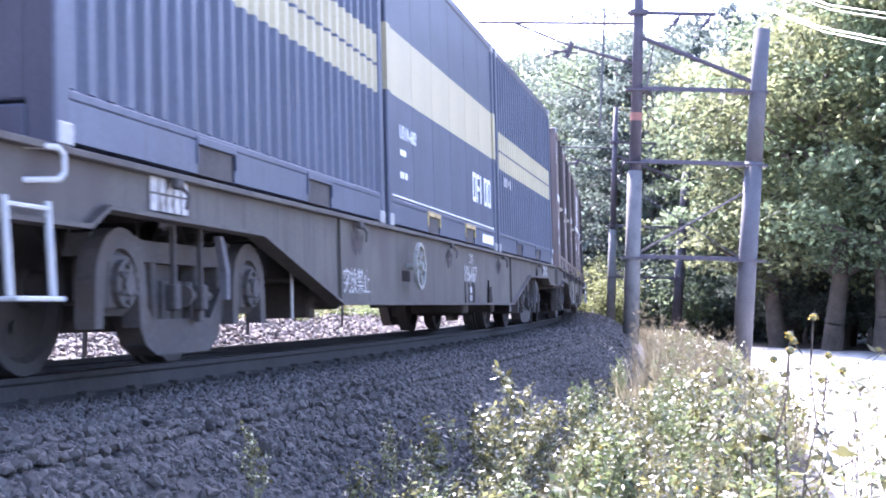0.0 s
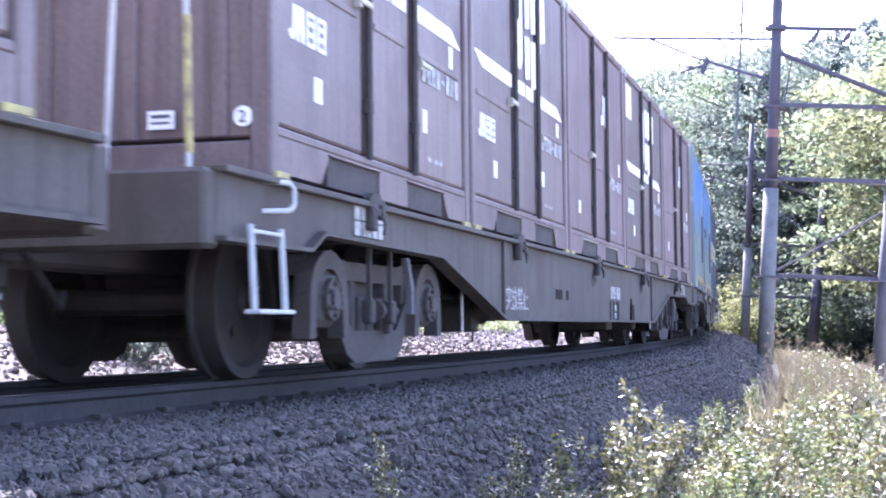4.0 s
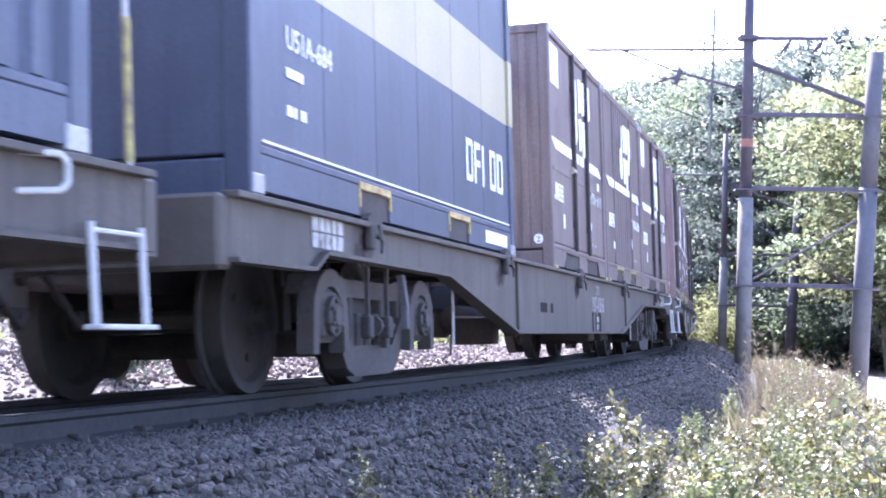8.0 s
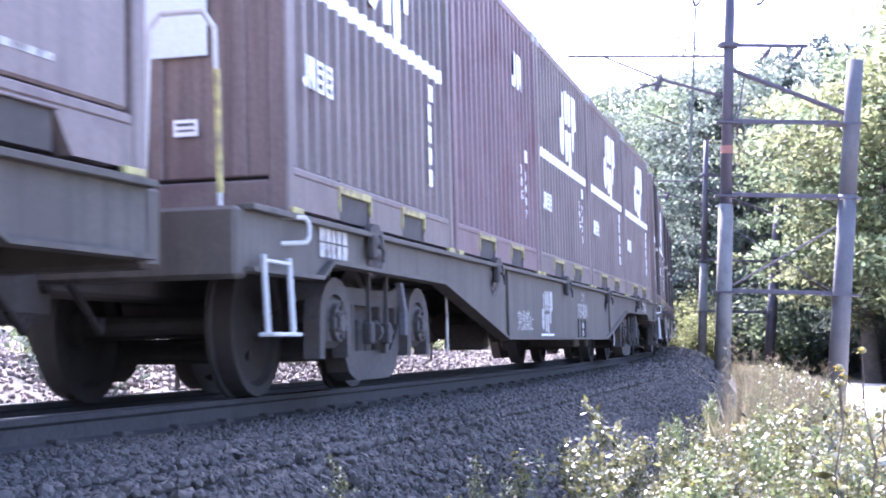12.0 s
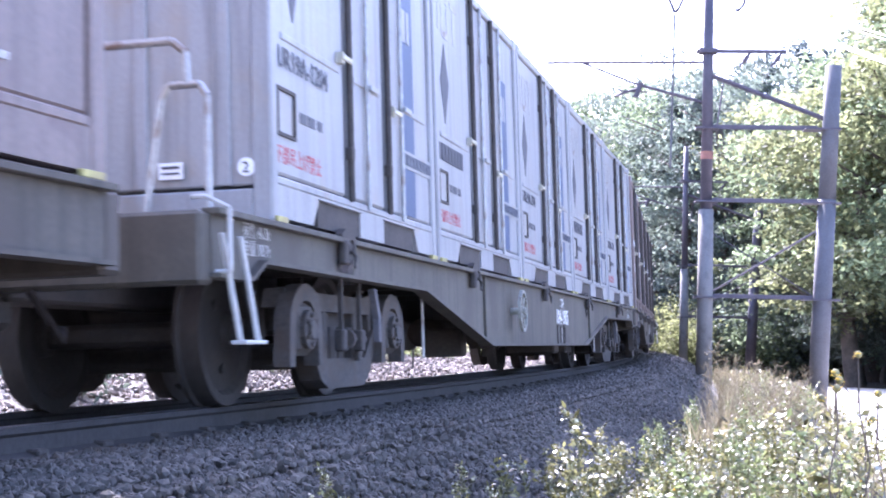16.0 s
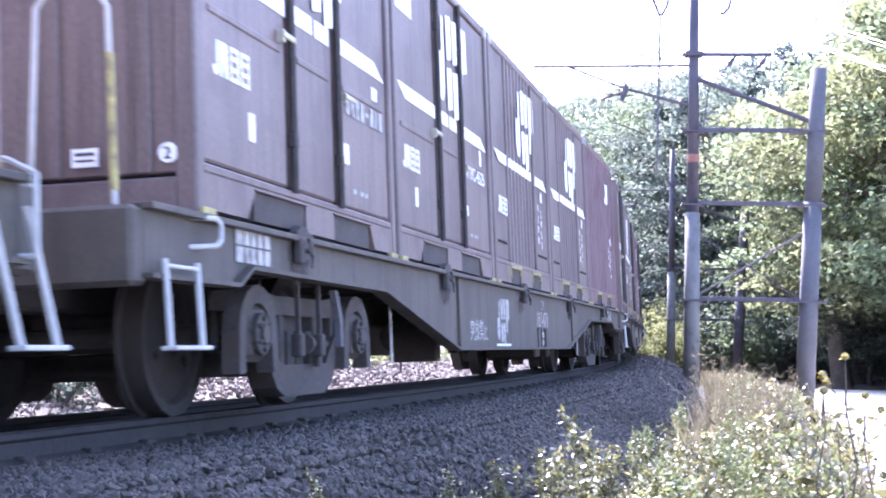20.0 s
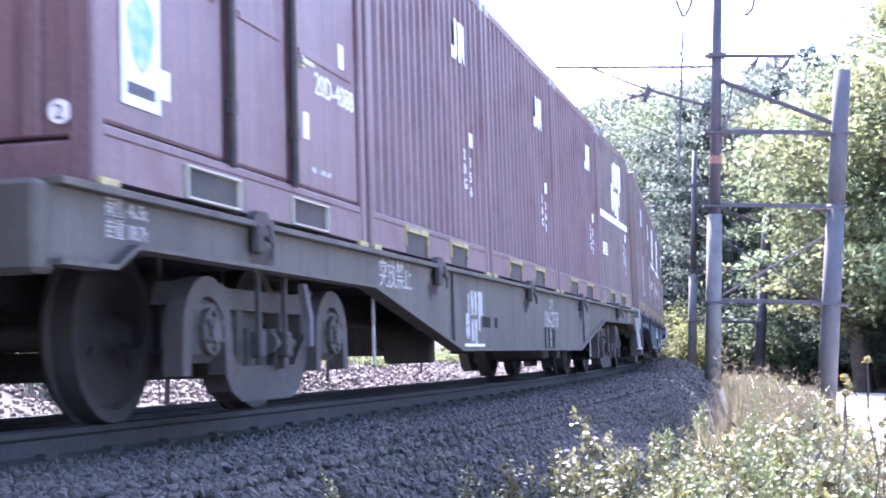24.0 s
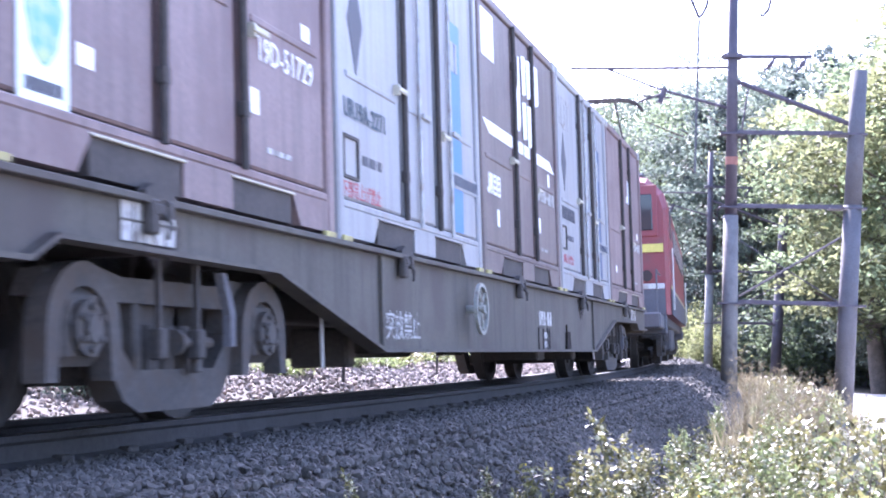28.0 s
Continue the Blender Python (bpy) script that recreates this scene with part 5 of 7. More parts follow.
    if endsheet:
        wide = 0.45 if endsheet == 2 else 0.36
        es = part("end_sheet", plates(("endsheet", endsheet), ((0, wide, 0, 0.47),), PAPER), c, "sheet stuck on the end wall", pose(-L / 2 + 0.002, -0.54 if endsheet == 2 else -0.42, 0.96 if endsheet == 2 else 0.86, 0, 0, -90))
        if endsheet == 2:
            part("printed_ring", shared("pring", lambda: Geo().ring([(0.11, -0.003), (0.14, -0.003), (0.14, 0.0), (0.11, 0.0)], (0.22, 0, 0.27), 20).mesh("printed_ring", POSTER)), es, at=pose(0, -0.005, 0))
    return c


def box20(kind, number="", figure=False):
    """A 20-foot container; kind: navy_ribbed, navy_flat, white, tank."""
    L, W, H = 6.058, 2.45, 2.6
    y = -W / 2
    names = {"navy_ribbed": "corrugated navy freight container with a cream band", "navy_flat": "navy freight container with broad cream band",
             "white": "white and sky-blue freight container with rusty sill"}
    if kind == "tank":
        return tank20()
    c = empty("freight_container", names[kind] + " on a wagon", "container", "containers on the train")
    paint = {"navy_ribbed": NAVY, "navy_flat": NAVY, "white": SKYBLUE}[kind]
    part("frame", frame_mesh(L, W, H, paint, 0.14), c)
    pockets = ((-1.42, -0.94), (-0.82, -0.35), (0.35, 0.82), (0.94, 1.42)) if kind == "white" else ((-1.35, -0.75), (0.75, 1.35))
    for yy, turn in ((y, 0), (-y, 180)):
        part("bottom_rail", rail_mesh(L, W, paint, pockets), c, at=pose(0, yy, 0, 0, 0, turn))
    for a, b in pockets:
        face(c, "fork_pocket", pocket_mesh(b - a, RUSTY if kind != "navy_ribbed" else NAVY), a, 0, y)
    for sx in (-1, 1):
        for z in (0, H - 0.115):
            face(c, "corner_casting", CASTING, sx * 2.94, z, y)

    def shell():
        g = Geo()
        g.box(-L / 2 + 0.03, L / 2 - 0.03, y + 0.075, -y - 0.03, 0.2, H - 0.03, 0.01)
        return g.mesh("shell", MIDBLUE if kind == "white" else paint)
    part("shell", shared(("shell20", kind), shell), c)
    if kind == "navy_ribbed":
        def ribs():
            g = Geo()
            corrugated(g, -2.89, 2.89, [(0.26, 1.08, 0, -9, 9), (1.08, 1.30, 1, -9, 9), (1.30, 1.325, 0, -9, 9), (1.325, 1.56, 1, -9, 9), (1.56, H - 0.085, 0, -9, 9)], y + 0.012, 0.03, 0.215)
            return g.mesh("ribbed_side", NAVY, CREAM)
        part("ribbed_side", shared("ribs20", ribs), c)
        face(c, "lettering", plates("navycode", ((0, 0.11, 0, 0.12), (0.17, 0.27, 0, 0.12), (0.34, 0.44, 0.05, 0.08), (0.5, 0.6, 0, 0.12)), WORNMARK), -2.4, 0.88, y + 0.008, "white code lettering")
        if figure:
            face(c, "lettering", plates("navyword", tuple(q for i in range(6) for q in ((0.62 * i, 0.62 * i + 0.07, 0, 0.36), (0.62 * i + 0.08, 0.62 * i + 0.36, 0.28, 0.36), (0.62 * i + 0.28, 0.62 * i + 0.36, 0.04 * i, 0.28))), WORNMARK), -1.3, 1.62, y + 0.008, "white company lettering")
            face(c, "lettering", plates("navybars", ((0, 0.09, 0, 0.22), (0.2, 0.29, 0, 0.22)), WORNMARK), -0.65, 0.66, y + 0.008, "white lettering")
            face(c, "painted_mark", shared("navymark", lambda: Geo().prism([(0, 0.02), (0.06, 0), (0.26, 0.22), (0.2, 0.26)], -0.003, 0).prism([(0.36, 0.0), (0.42, 0.0), (0.46, 0.24), (0.40, 0.28)], -0.003, 0).prism([(0.6, 0.05), (0.66, 0.0), (0.84, 0.20), (0.78, 0.24)], -0.003, 0).mesh("painted_mark", WORNMARK)), 1.0, 0.52, y + 0.008, "worn white painted mark")
    elif kind == "navy_flat":
        def side():
            g = Geo()
            pts = [(0.004, z) for z in (0.26, 1.15, 1.72, H - 0.09)] + [(0.956, z) for z in (0.26, 1.15, 1.72, H - 0.09)]
            v = [(x, yy, z) for yy in (y + 0.02, y + 0.08) for x, z in pts]
            for k in range(3):
                g.add([], [], 0)
                g.f += [(k, k + 1, k + 5, k + 4), (8 + k, 12 + k, 13 + k, 9 + k), (k, 8 + k, 9 + k, k + 1), (4 + k, 5 + k, 13 + k, 12 + k)]
                g.mi += [1 if k == 1 else 0] * 4
            g.f += [(0, 4, 12, 8), (3, 11, 15, 7)]
            g.mi += [0, 0]
            g.v = v
            return g.mesh("side_panel", NAVY, CREAM)
        for i in range(6):
            part("side_panel", shared("side20f", side), c, at=pose(-2.88 + 0.96 * i, 0, 0))
        for sx in (-1, 1):
            part("end_band", shared("endband", lambda: Geo().box(-0.004, 0.004, -1.085, 1.085, 1.15, 1.72).mesh("end_band", CREAM)), c, "broad cream band on the end", pose(sx * (L / 2 - 0.028), 0, 0))
            part("post_band", shared(("postband", sx), lambda q=sx: Geo().box(min(0, -0.147 * q), max(0, -0.147 * q), 0.0, 0.146, 1.15, 1.72).mesh("post_band", CREAM)), c, "cream band round the corner post", pose(sx * (L / 2 + 0.004), y - 0.004, 0))
            part("lock_rod", shared("lockrod20", lambda: Geo().tube((0, -0.12, 1.0), (0, -0.12, 1.9), 0.014, n=6).bar([(0, -0.12, 1.42), (0.02, -0.3, 1.42), (0.02, -0.3, 1.34), (0, -0.12, 1.34)], 0.012, 5).mesh("lock_rod", POLE2)), c, at=pose(sx * (L / 2), -0.85, 0))
        face(c, "lettering", logo_mesh("word", MARK), 1.35, 0.52, y + 0.016, "white company lettering")
        face(c, "number", writing(number, 0.12, MARK), -2.5, 0.80, y + 0.016)
        face(c, "small_print", plates("flatprint", ((0, 0.24, 0.2, 0.25), (0, 0.07, 0, 0.055), (0.10, 0.14, 0, 0.055), (0.2, 0.28, 0, 0.055)), MARK), -2.5, 0.45, y + 0.016)
        face(c, "trim_line", plates("flatline", ((-2.85, 2.85, 0, 0.012),), MARK), 0, 0.27, y + 0.012, "thin white trim line")
        face(c, "sign_plate", plates("lowplate2", ((0, 0.8, 0, 0.1),), MARK), 1.9, 0.07, y + 0.004, "white sign plate")
    else:
        def side():
            g = Geo()
            g.box(0.003, 1.437, y + 0.02, y + 0.08, 0.26, H - 0.09, 0.004)
            return g.mesh("side_panel", SKYBLUE)
        for i in range(4):
            part("side_panel", shared("side20w", side), c, at=pose(-2.88 + 1.44 * i, 0, 0))

        def cloud():
            g = Geo()
            pts = [(-2.86, 2.5)] + [(x, 1.45 + 0.33 * math.cos(x * 1.9 + 0.6) + 0.12 * math.cos(x * 4.3)) for x in [-2.86 + 0.22 * i for i in range(27)]] + [(2.86, 2.5)]
            g.prism(pts, -0.003, 0.0)
            return g.mesh("painted_sky", MIDBLUE)
        face(c, "painted_sky", shared("cloud20", cloud), 0, 0, y + 0.019, "blue painted field with a wavy edge")

        def squiggle():
            g = Geo()
            g.bar([(0, 0, 1.0), (0.03, 0, 0.75), (-0.04, 0, 0.55), (0.05, 0, 0.3), (0.02, 0, 0.0)], 0.03, 5)
            g.box(-0.12, 0.12, -0.006, 0, 0.62, 0.72)
            g.box(-0.16, -0.1, -0.006, 0, 0.45, 0.7)
            return g.mesh("painted_figure", INK)
        face(c, "painted_mark", shared("squiggle", squiggle), 1.55, 0.62, y + 0.014, "dark painted mark")
        face(c, "painted_mark", plates("ymark", ((-0.06, 0.08, 0, 0.6),), YELLOW), 1.58, 1.55, y + 0.012, "yellow painted mark")
        face(c, "sill_line", plates("wline", ((-2.2, 1.56, 0, 0.06),), RUSTY), 0, 0.215, y + 0.003, "rusty yellow sill edge")
        face(c, "label_plate", plates("wcode", ((0, 0.66, 0, 0.08),), WHITEP), 2.07, 0.05, y + 0.003, "white code plate")
        face(c, "small_print", plates("wcodep", tuple((0.04 + 0.1 * i, 0.10 + 0.1 * i, 0.015, 0.065) for i in range(6)), POLE2), 2.07, 0.05, y - 0.002)
        if number:
            face(c, "number", writing(number, 0.19, INK), -2.35, 1.32, y + 0.014)
        face(c, "small_print", plates("wprint", ((0, 0.3, 0.3, 0.36), (0, 0.3, 0.1, 0.17), (0.5, 0.66, 0.0, 0.34), (0.7, 0.84, 0.0, 0.34)), SKYBLUE), -2.35, 0.75, y + 0.014)
    return c


def tank20():
    L, W, H = 6.058, 2.45, 2.6
    c = empty("tank_container", "white tank container in a green steel frame on a wagon", "container", "containers on the train")
    R = 1.12

    def vessel():
        g = Geo()
        prof = [(0.25, -2.86), (0.7, -2.78), (0.98, -2.62), (R, -2.4), (R, 2.4), (0.98, 2.62), (0.7, 2.78), (0.25, 2.86)]
        g.lathe(prof, (0, 0, 0), 40)
        m = g.mesh("vessel", TANKW, smooth=True)
        m.transform(Matrix.Translation((0, 0, 1.33)) @ Matrix.Rotation(radians(90), 4, "Z"))
        return m
    part("vessel", shared("vessel", vessel), c, "white insulated tank")
    for x in (-2.3, -0.9, 0.3, 1.4, 2.35):
        def hoop():
            m = Geo().ring([(R - 0.01, -0.025), (R + 0.012, -0.02), (R + 0.012, 0.02), (R - 0.01, 0.025)], (0, 0, 0), 40).mesh("hoop", STEEL, smooth=True)
            m.transform(Matrix.Translation((0, 0, 1.33)) @ Matrix.Rotation(radians(90), 4, "Z"))
            return m
        part("hoop", shared("hoop", hoop), c, at=pose(x, 0, 0))
    post = shared("tankpost", lambda: Geo().box(-0.09, 0.09, -0.08, 0.08, 0, H, 0.02).mesh("post", TEAL))
    for sx in (-1, 1):
        for sy in (-1, 1):
            part("corner_post", post, c, at=pose(sx * 2.93, sy * 1.14, 0))
    for sy in (-1, 1):
        part("side_rail", shared("tankrail", lambda: Geo().box(-2.86, 2.86, -0.05, 0.05, 0.72, 0.84, 0.01).mesh("side_rail", TEAL)), c, at=pose(0, sy * 1.16, 0.0))
        for sx in (-1, 1):
            part("gusset", shared(("tankgusset", sx), lambda q=sx: Geo().prism([(q * 2.86, 0.10), (q * 2.86, 0.34), (q * 1.95, 0.52), (q * 1.80, 0.44)][::q], -0.03, 0.03).mesh("gusset", TEAL)), c, "green corner gusset", pose(0, sy * 1.08, 0.0))
            part("strut", shared(("tankstrut", sx), lambda q=sx: Geo().tube((q * 2.86, 0, 0.04), (q * 1.75, 0, 0.36), 0.035, n=6).mesh("strut", TEAL)), c, at=pose(0, sy * 1.14, 0.0))
    for sx in (-1, 1):
        for z in (0.02, 0.71, 2.44):
            part("end_beam", shared("tankend", lambda: Geo().box(-0.06, 0.06, -1.08, 1.08, 0.0, 0.14, 0.01).mesh("end_beam", TEAL)), c, at=pose(sx * 2.93, 0, z))
    part("pipe", shared("tankpipe", lambda: Geo().tube((-2.8, 0, 0), (2.1, 0, 0), 0.085, n=14).tube((-2.82, 0, 0), (-2.78, 0, 0), 0.10, n=14).tube((2.08, 0, 0), (2.12, 0, 0), 0.10, n=14).mesh("pipe", STEEL, smooth=True)), c, "grey hose tube under the side rail", pose(0, -1.10, 0.54))
    for x in (-2.25, -0.5, 1.35):
        part("pipe_bracket", shared("pipebracket", lambda: Geo().box(-0.07, 0.07, -0.105, -0.085, 0.44, 0.76, 0.004).box(-0.07, 0.07, -0.105, 0.10, 0.435, 0.455, 0.004).mesh("pipe_bracket", POLE2)), c, "dark bracket", pose(x, -1.10, 0))
    for sx in (-1, 1):
        part("brace", shared("tankbrace", lambda: Geo().bar([(0, -1.08, 2.05), (0, -0.86, 2.40), (0, -0.55, 2.50)], 0.03, 6).bar([(0, 1.08, 2.05), (0, 0.86, 2.40), (0, 0.55, 2.50)], 0.03, 6).mesh("brace", TEAL)), c, at=pose(sx * 2.93, 0, 0))
    part("walkway", shared("tankwalk", lambda: Geo().box(-2.8, 2.8, -0.35, -0.05, 2.5, 2.54).box(-0.35, 0.35, -0.3, 0.3, 2.42, 2.52, 0.05).mesh("walkway", STEEL)), c)
    part("sign_frame", shared("tanksignframe", lambda: rim_mesh(0.30, 0.36, 0.035, RUBBER)), c, "dark frame of the sign", pose(-2.74, -1.20, 0.86))
    part("sign_plate", plates("tanksign", ((0, 0.24, 0, 0.30),), MARK), c, "white sign plate", pose(-2.71, -1.192, 0.89))
    marks = (("hook", lambda: Geo().bar([(0.22, 0, 0.34), (0.22, 0, 0.12), (0.15, 0, 0.03), (0.05, 0, 0.04), (0.0, 0, 0.12)], 0.03, 6)),
             ("bowl", lambda: Geo().bar([(0.30 * math.cos(a) * 0.5 + 0.15, 0, 0.17 + 0.17 * math.sin(a)) for a in [math.pi * k / 7 for k in range(15)]], 0.03, 6)),
             ("wedge", lambda: Geo().prism([(0.0, 0.0), (0.24, 0.0), (0.16, 0.34), (0.08, 0.34)], -0.006, 0.006)))
    for (key, shape), x in zip(marks, (-1.65, -0.78, -0.30)):
        part("painted_mark", shared(("tankmark", key), lambda: shape().mesh("painted_mark", INK)), c, "dark painted mark", pose(x, -1.128, 1.36, -8.5, 0, 0) @ Matrix.Diagonal((1, 0.25, 1, 1)))
    part("lettering", plates("tankcode", ((0, 0.12, 0.0, 0.05), (0, 0.12, 0.07, 0.12), (0, 0.12, 0.14, 0.24), (0.75, 1.05, 0.12, 0.17), (0.75, 1.05, 0.04, 0.09), (0.75, 0.85, 0.2, 0.26)), GREYPOLE), c, at=pose(0.85, -1.135, 1.12))
    return c


# ---- wagons ----
AXLE, WHEEL_R, BOGIE_AT = 0.95, 0.43, 7.1
STAINS = random.Random(12)


def wheelset_mesh():
    g = Geo()
    g.tube((0, -0.75, 0), (0, 0.75, 0), 0.075, n=12)
    for sy in (-1, 1):
        prof = [(0.10, 0.10), (0.11, 0.06), (0.34, 0.02), (0.37, 0.055), (0.43, 0.06), (0.432, -0.055), (0.455, -0.065), (0.455, -0.09), (0.37, -0.09), (0.33, -0.03), (0.12, 0.0), (0.11, -0.06)]
        g.lathe([(r, a * sy) for r, a in prof], (0, sy * 0.565, 0), 28)
        for k in range(3):
            t = 2.1 * k
            g.tube((0.22 * math.cos(t), sy * 0.55, 0.22 * math.sin(t)), (0.22 * math.cos(t), sy * 0.625, 0.22 * math.sin(t)), 0.03, n=8)
    return g.mesh("wheelset", WHEEL)


def bogie_side():
    """A cast side frame in a bow between the axle boxes."""
    g = Geo()
    g.prism([(-1.18, 0.56), (-1.12, 0.67), (-0.72, 0.70), (-0.5, 0.66), (0.5, 0.66), (0.72, 0.70), (1.12, 0.67), (1.18, 0.56), (0.5, 0.55), (-0.5, 0.55)], -0.06, 0.06)
    g.prism([(-0.80, 0.46), (-0.66, 0.46), (-0.42, 0.26), (0.42, 0.26), (0.66, 0.46), (0.80, 0.46), (0.52, 0.13), (0.38, 0.075), (-0.38, 0.075), (-0.52, 0.13)], -0.08, 0.06)
    for q in (-1, 1):
        g.box(*sorted((q * 0.62, q * 0.76)), -0.06, 0.06, 0.42, 0.60, 0.01)
        g.box(*sorted((q * 0.28, q * 0.36)), -0.05, 0.05, 0.24, 0.58, 0.01)
    return g.mesh("side_frame", BOGIE)


def axle_arch():
    """A rounded horn guide over the axle box."""
    outer = [(0.30 * math.cos(a), 0.14 + 0.27 * math.sin(a)) for a in [math.pi * i / 10 for i in range(11)]]
    inner = [(0.20 * math.cos(a), 0.12 + 0.19 * math.sin(a)) for a in [math.pi * i / 10 for i in range(10, -1, -1)]]
    pts = [(0.31, -0.07)] + outer + [(-0.31, -0.07), (-0.22, -0.07)] + inner + [(0.22, -0.07)]
    n = len(pts)
    v = [(x, y, z) for y in (-0.05, 0.05) for x, z in pts]
    f = [(i, (i + 1) % n, n + (i + 1) % n, n + i) for i in range(n)]
    m = n // 2
    for o in (0, n):
        f += [tuple(o + q for q in (i, i + 1, n - 2 - i, n - 1 - i)) for i in range(m - 1)]
    return Geo().add(v, f).mesh("horn_guide", BOGIE)


def build_bogie(parent, x, parts_seen=True):
    b = part("bogie", shared("bolster", lambda: Geo().box(-0.24, 0.24, -0.95, 0.95, 0.42, 0.62, 0.03).box(-0.12, 0.12, -0.3, 0.3, 0.6, 0.72).box(-0.55, -0.45, -0.8, 0.8, 0.25, 0.35, 0.01).box(0.45, 0.55, -0.8, 0.8, 0.25, 0.35, 0.01).mesh("bolster", GRIME)), parent, "dusty grey-brown two-axle bogie", pose(x, 0, -0.02))
    for sy in (-1, 1):
        part("side_frame", shared("bogieside", bogie_side), b, at=pose(0, sy * 0.98, 0))
    for sx in (-1, 1):
        part("wheelset", shared("wheelset", wheelset_mesh), b, "dark steel wheels on an axle", pose(sx * AXLE, 0, WHEEL_R))
        part("axle_box", shared("axlebox", lambda: Geo().box(-0.16, 0.16, -0.09, 0.06, -0.15, 0.17, 0.04).tube((0, -0.09, 0), (0, -0.125, 0), 0.115, n=14).tube((0, -0.125, 0), (0, -0.145, 0), 0.06, n=10).bolts(0.085, -0.125).mesh("axle_box", BOGIE)), b, at=pose(sx * AXLE, -1.02, WHEEL_R))
        part("horn_guide", shared("hornguide", axle_arch), b, at=pose(sx * AXLE, -1.07, WHEEL_R - 0.26 + 0.12))
        part("hanger_rod", shared("hangrod", lambda: Geo().box(-0.013, 0.013, -0.013, 0.013, 0.42, 0.74).box(-0.045, 0.045, -0.03, 0.03, 0.30, 0.44, 0.01).mesh("hanger_rod", GRIME)), b, at=pose(sx * 0.2 - 0.12, -1.13, 0))
        part("brake_shoe", shared("shoe", lambda: Geo().prism([(-0.05, -0.2), (0.05, -0.16), (0.07, 0.0), (0.05, 0.16), (-0.05, 0.2)], -0.05, 0.05).box(-0.02, 0.03, -0.025, 0.025, 0.1, 0.42).mesh("brake_shoe", GRIME)), b, at=pose(sx * (AXLE - 0.52), -0.60, WHEEL_R))
    for x2 in (-0.17, 0, 0.17):
        part("spring", shared("spring", lambda: Geo().tube((0, 0, 0.22), (0, 0, 0.44), 0.065, n=10).mesh("spring", GRIME)), b, at=pose(x2, -0.98, 0.02))
    part("spring_plank", shared("plank", lambda: Geo().box(-0.55, 0.55, -0.88, 0.88, 0.2, 0.36, 0.03).mesh("spring_plank", GRIME)), b)
    # Lever colour is paled to show the light its top face catches.
    part("brake_lever", shared("brakelever", lambda: Geo().prism([(0.0, 0.35), (0.06, 0.35), (0.16, 0.17), (0.16, 0.0), (0.10, 0.0), (0.10, 0.15)], -0.02, 0.02).mesh("brake_lever", POLE2)), b, "brake lever, coloured pale for light on its top", pose(0.24, -1.17, 0.36))
    part("brake_rod", shared("brakerod", lambda: Geo().tube((-0.22, 0, 0), (0.16, 0, 0), 0.028, n=8).tube((-0.24, 0, 0), (-0.20, 0, 0), 0.06, n=10).box(-0.02, 0.05, -0.02, 0.02, -0.14, 0.02, 0.006).mesh("brake_rod", BOGIE)), b, at=pose(0.12, -1.10, 0.38))
    return b


ZB = 0.97


def belly(six):
    return (4.45, 6.3) if six else (3.25, 5.7)


def sill_meshes(six, material, mirrored, slant):
    """The side plate with its deep middle, its top and bottom flanges, and an upright stiffener."""
    half, up = belly(six)
    low, high, top = 0.33, 0.735, ZB - 0.02
    k = -1 if mirrored else 1
    jog = 9.3 if slant else 8.7
    pts = [(-9.75, 0.655), (-jog, 0.655), (0.2 - jog, high + 0.015), (-up, high), (-half, low), (half, low), (up, high), (jog - 0.2, high + 0.015), (jog, 0.655), (9.75, 0.655)]
    if not six and not slant:
        pts[3], pts[4] = (-up - 0.2, high), (-half - 0.28, low)
    pts = [(x * k, z) for x, z in pts]

    def plate():
        return Geo().prism(pts + [(9.75 * k, top), (-9.75 * k, top)], -0.02, 0.02).mesh("side_sill", material)

    def top_flange():
        return Geo().box(-9.75, 9.75, -0.075, 0.02, top - 0.02, top + 0.012, 0.004).mesh("top_flange", material)

    def low_flange():
        return Geo().prism(pts + [(x, z - 0.022) for x, z in pts[::-1]], -0.07, 0.045).mesh("bottom_flange", material)

    key = (six, material.name, mirrored, slant)
    return (shared(("plate", *key), plate), shared(("topf", *key), top_flange), shared(("lowf", *key), low_flange),
            shared(("stiff", material.name), lambda: Geo().box(-0.02, 0.02, -0.045, -0.02, low + 0.005, top - 0.02, 0.004).mesh("stiffener", material)))


def rim_mesh(w, h, t, material=None):
    """A flat rectangular rim, open in the middle."""
    ring = [(0, 0), (w, 0), (w, h), (0, h), (t, t), (w - t, t), (w - t, h - t), (t, h - t)]
    v = [(x, -0.014, z) for x, z in ring] + [(x, 0.0, z) for x, z in ring]
    f = []
    for i in range(4):
        j = (i + 1) % 4
        f += [(i, j, 4 + j, 4 + i), (8 + i, 12 + i, 12 + j, 8 + j), (i, 8 + i, 8 + j, j), (4 + i, 4 + j, 12 + j, 12 + i)]
    return Geo().add(v, f).mesh("card_frame", material or GRIME)


def clamp_mesh():
    """The clamp that holds a container's lower rail, with its hanging foot."""
    g = Geo().prism([(-0.14, -0.02), (0.16, -0.02), (0.14, 0.03), (0.07, 0.035), (0.04, 0.065), (-0.07, 0.065), (-0.14, 0.03)], -0.03, 0.015)
    g.box(-0.10, -0.02, -0.04, 0.01, -0.15, 0.0, 0.01).box(0.05, 0.11, -0.045, 0.01, -0.08, 0.0, 0.01)
    return g.tube((0.02, -0.045, 0.0), (0.05, -0.055, -0.13), 0.009, n=6).mesh("container_clamp", GRIME)


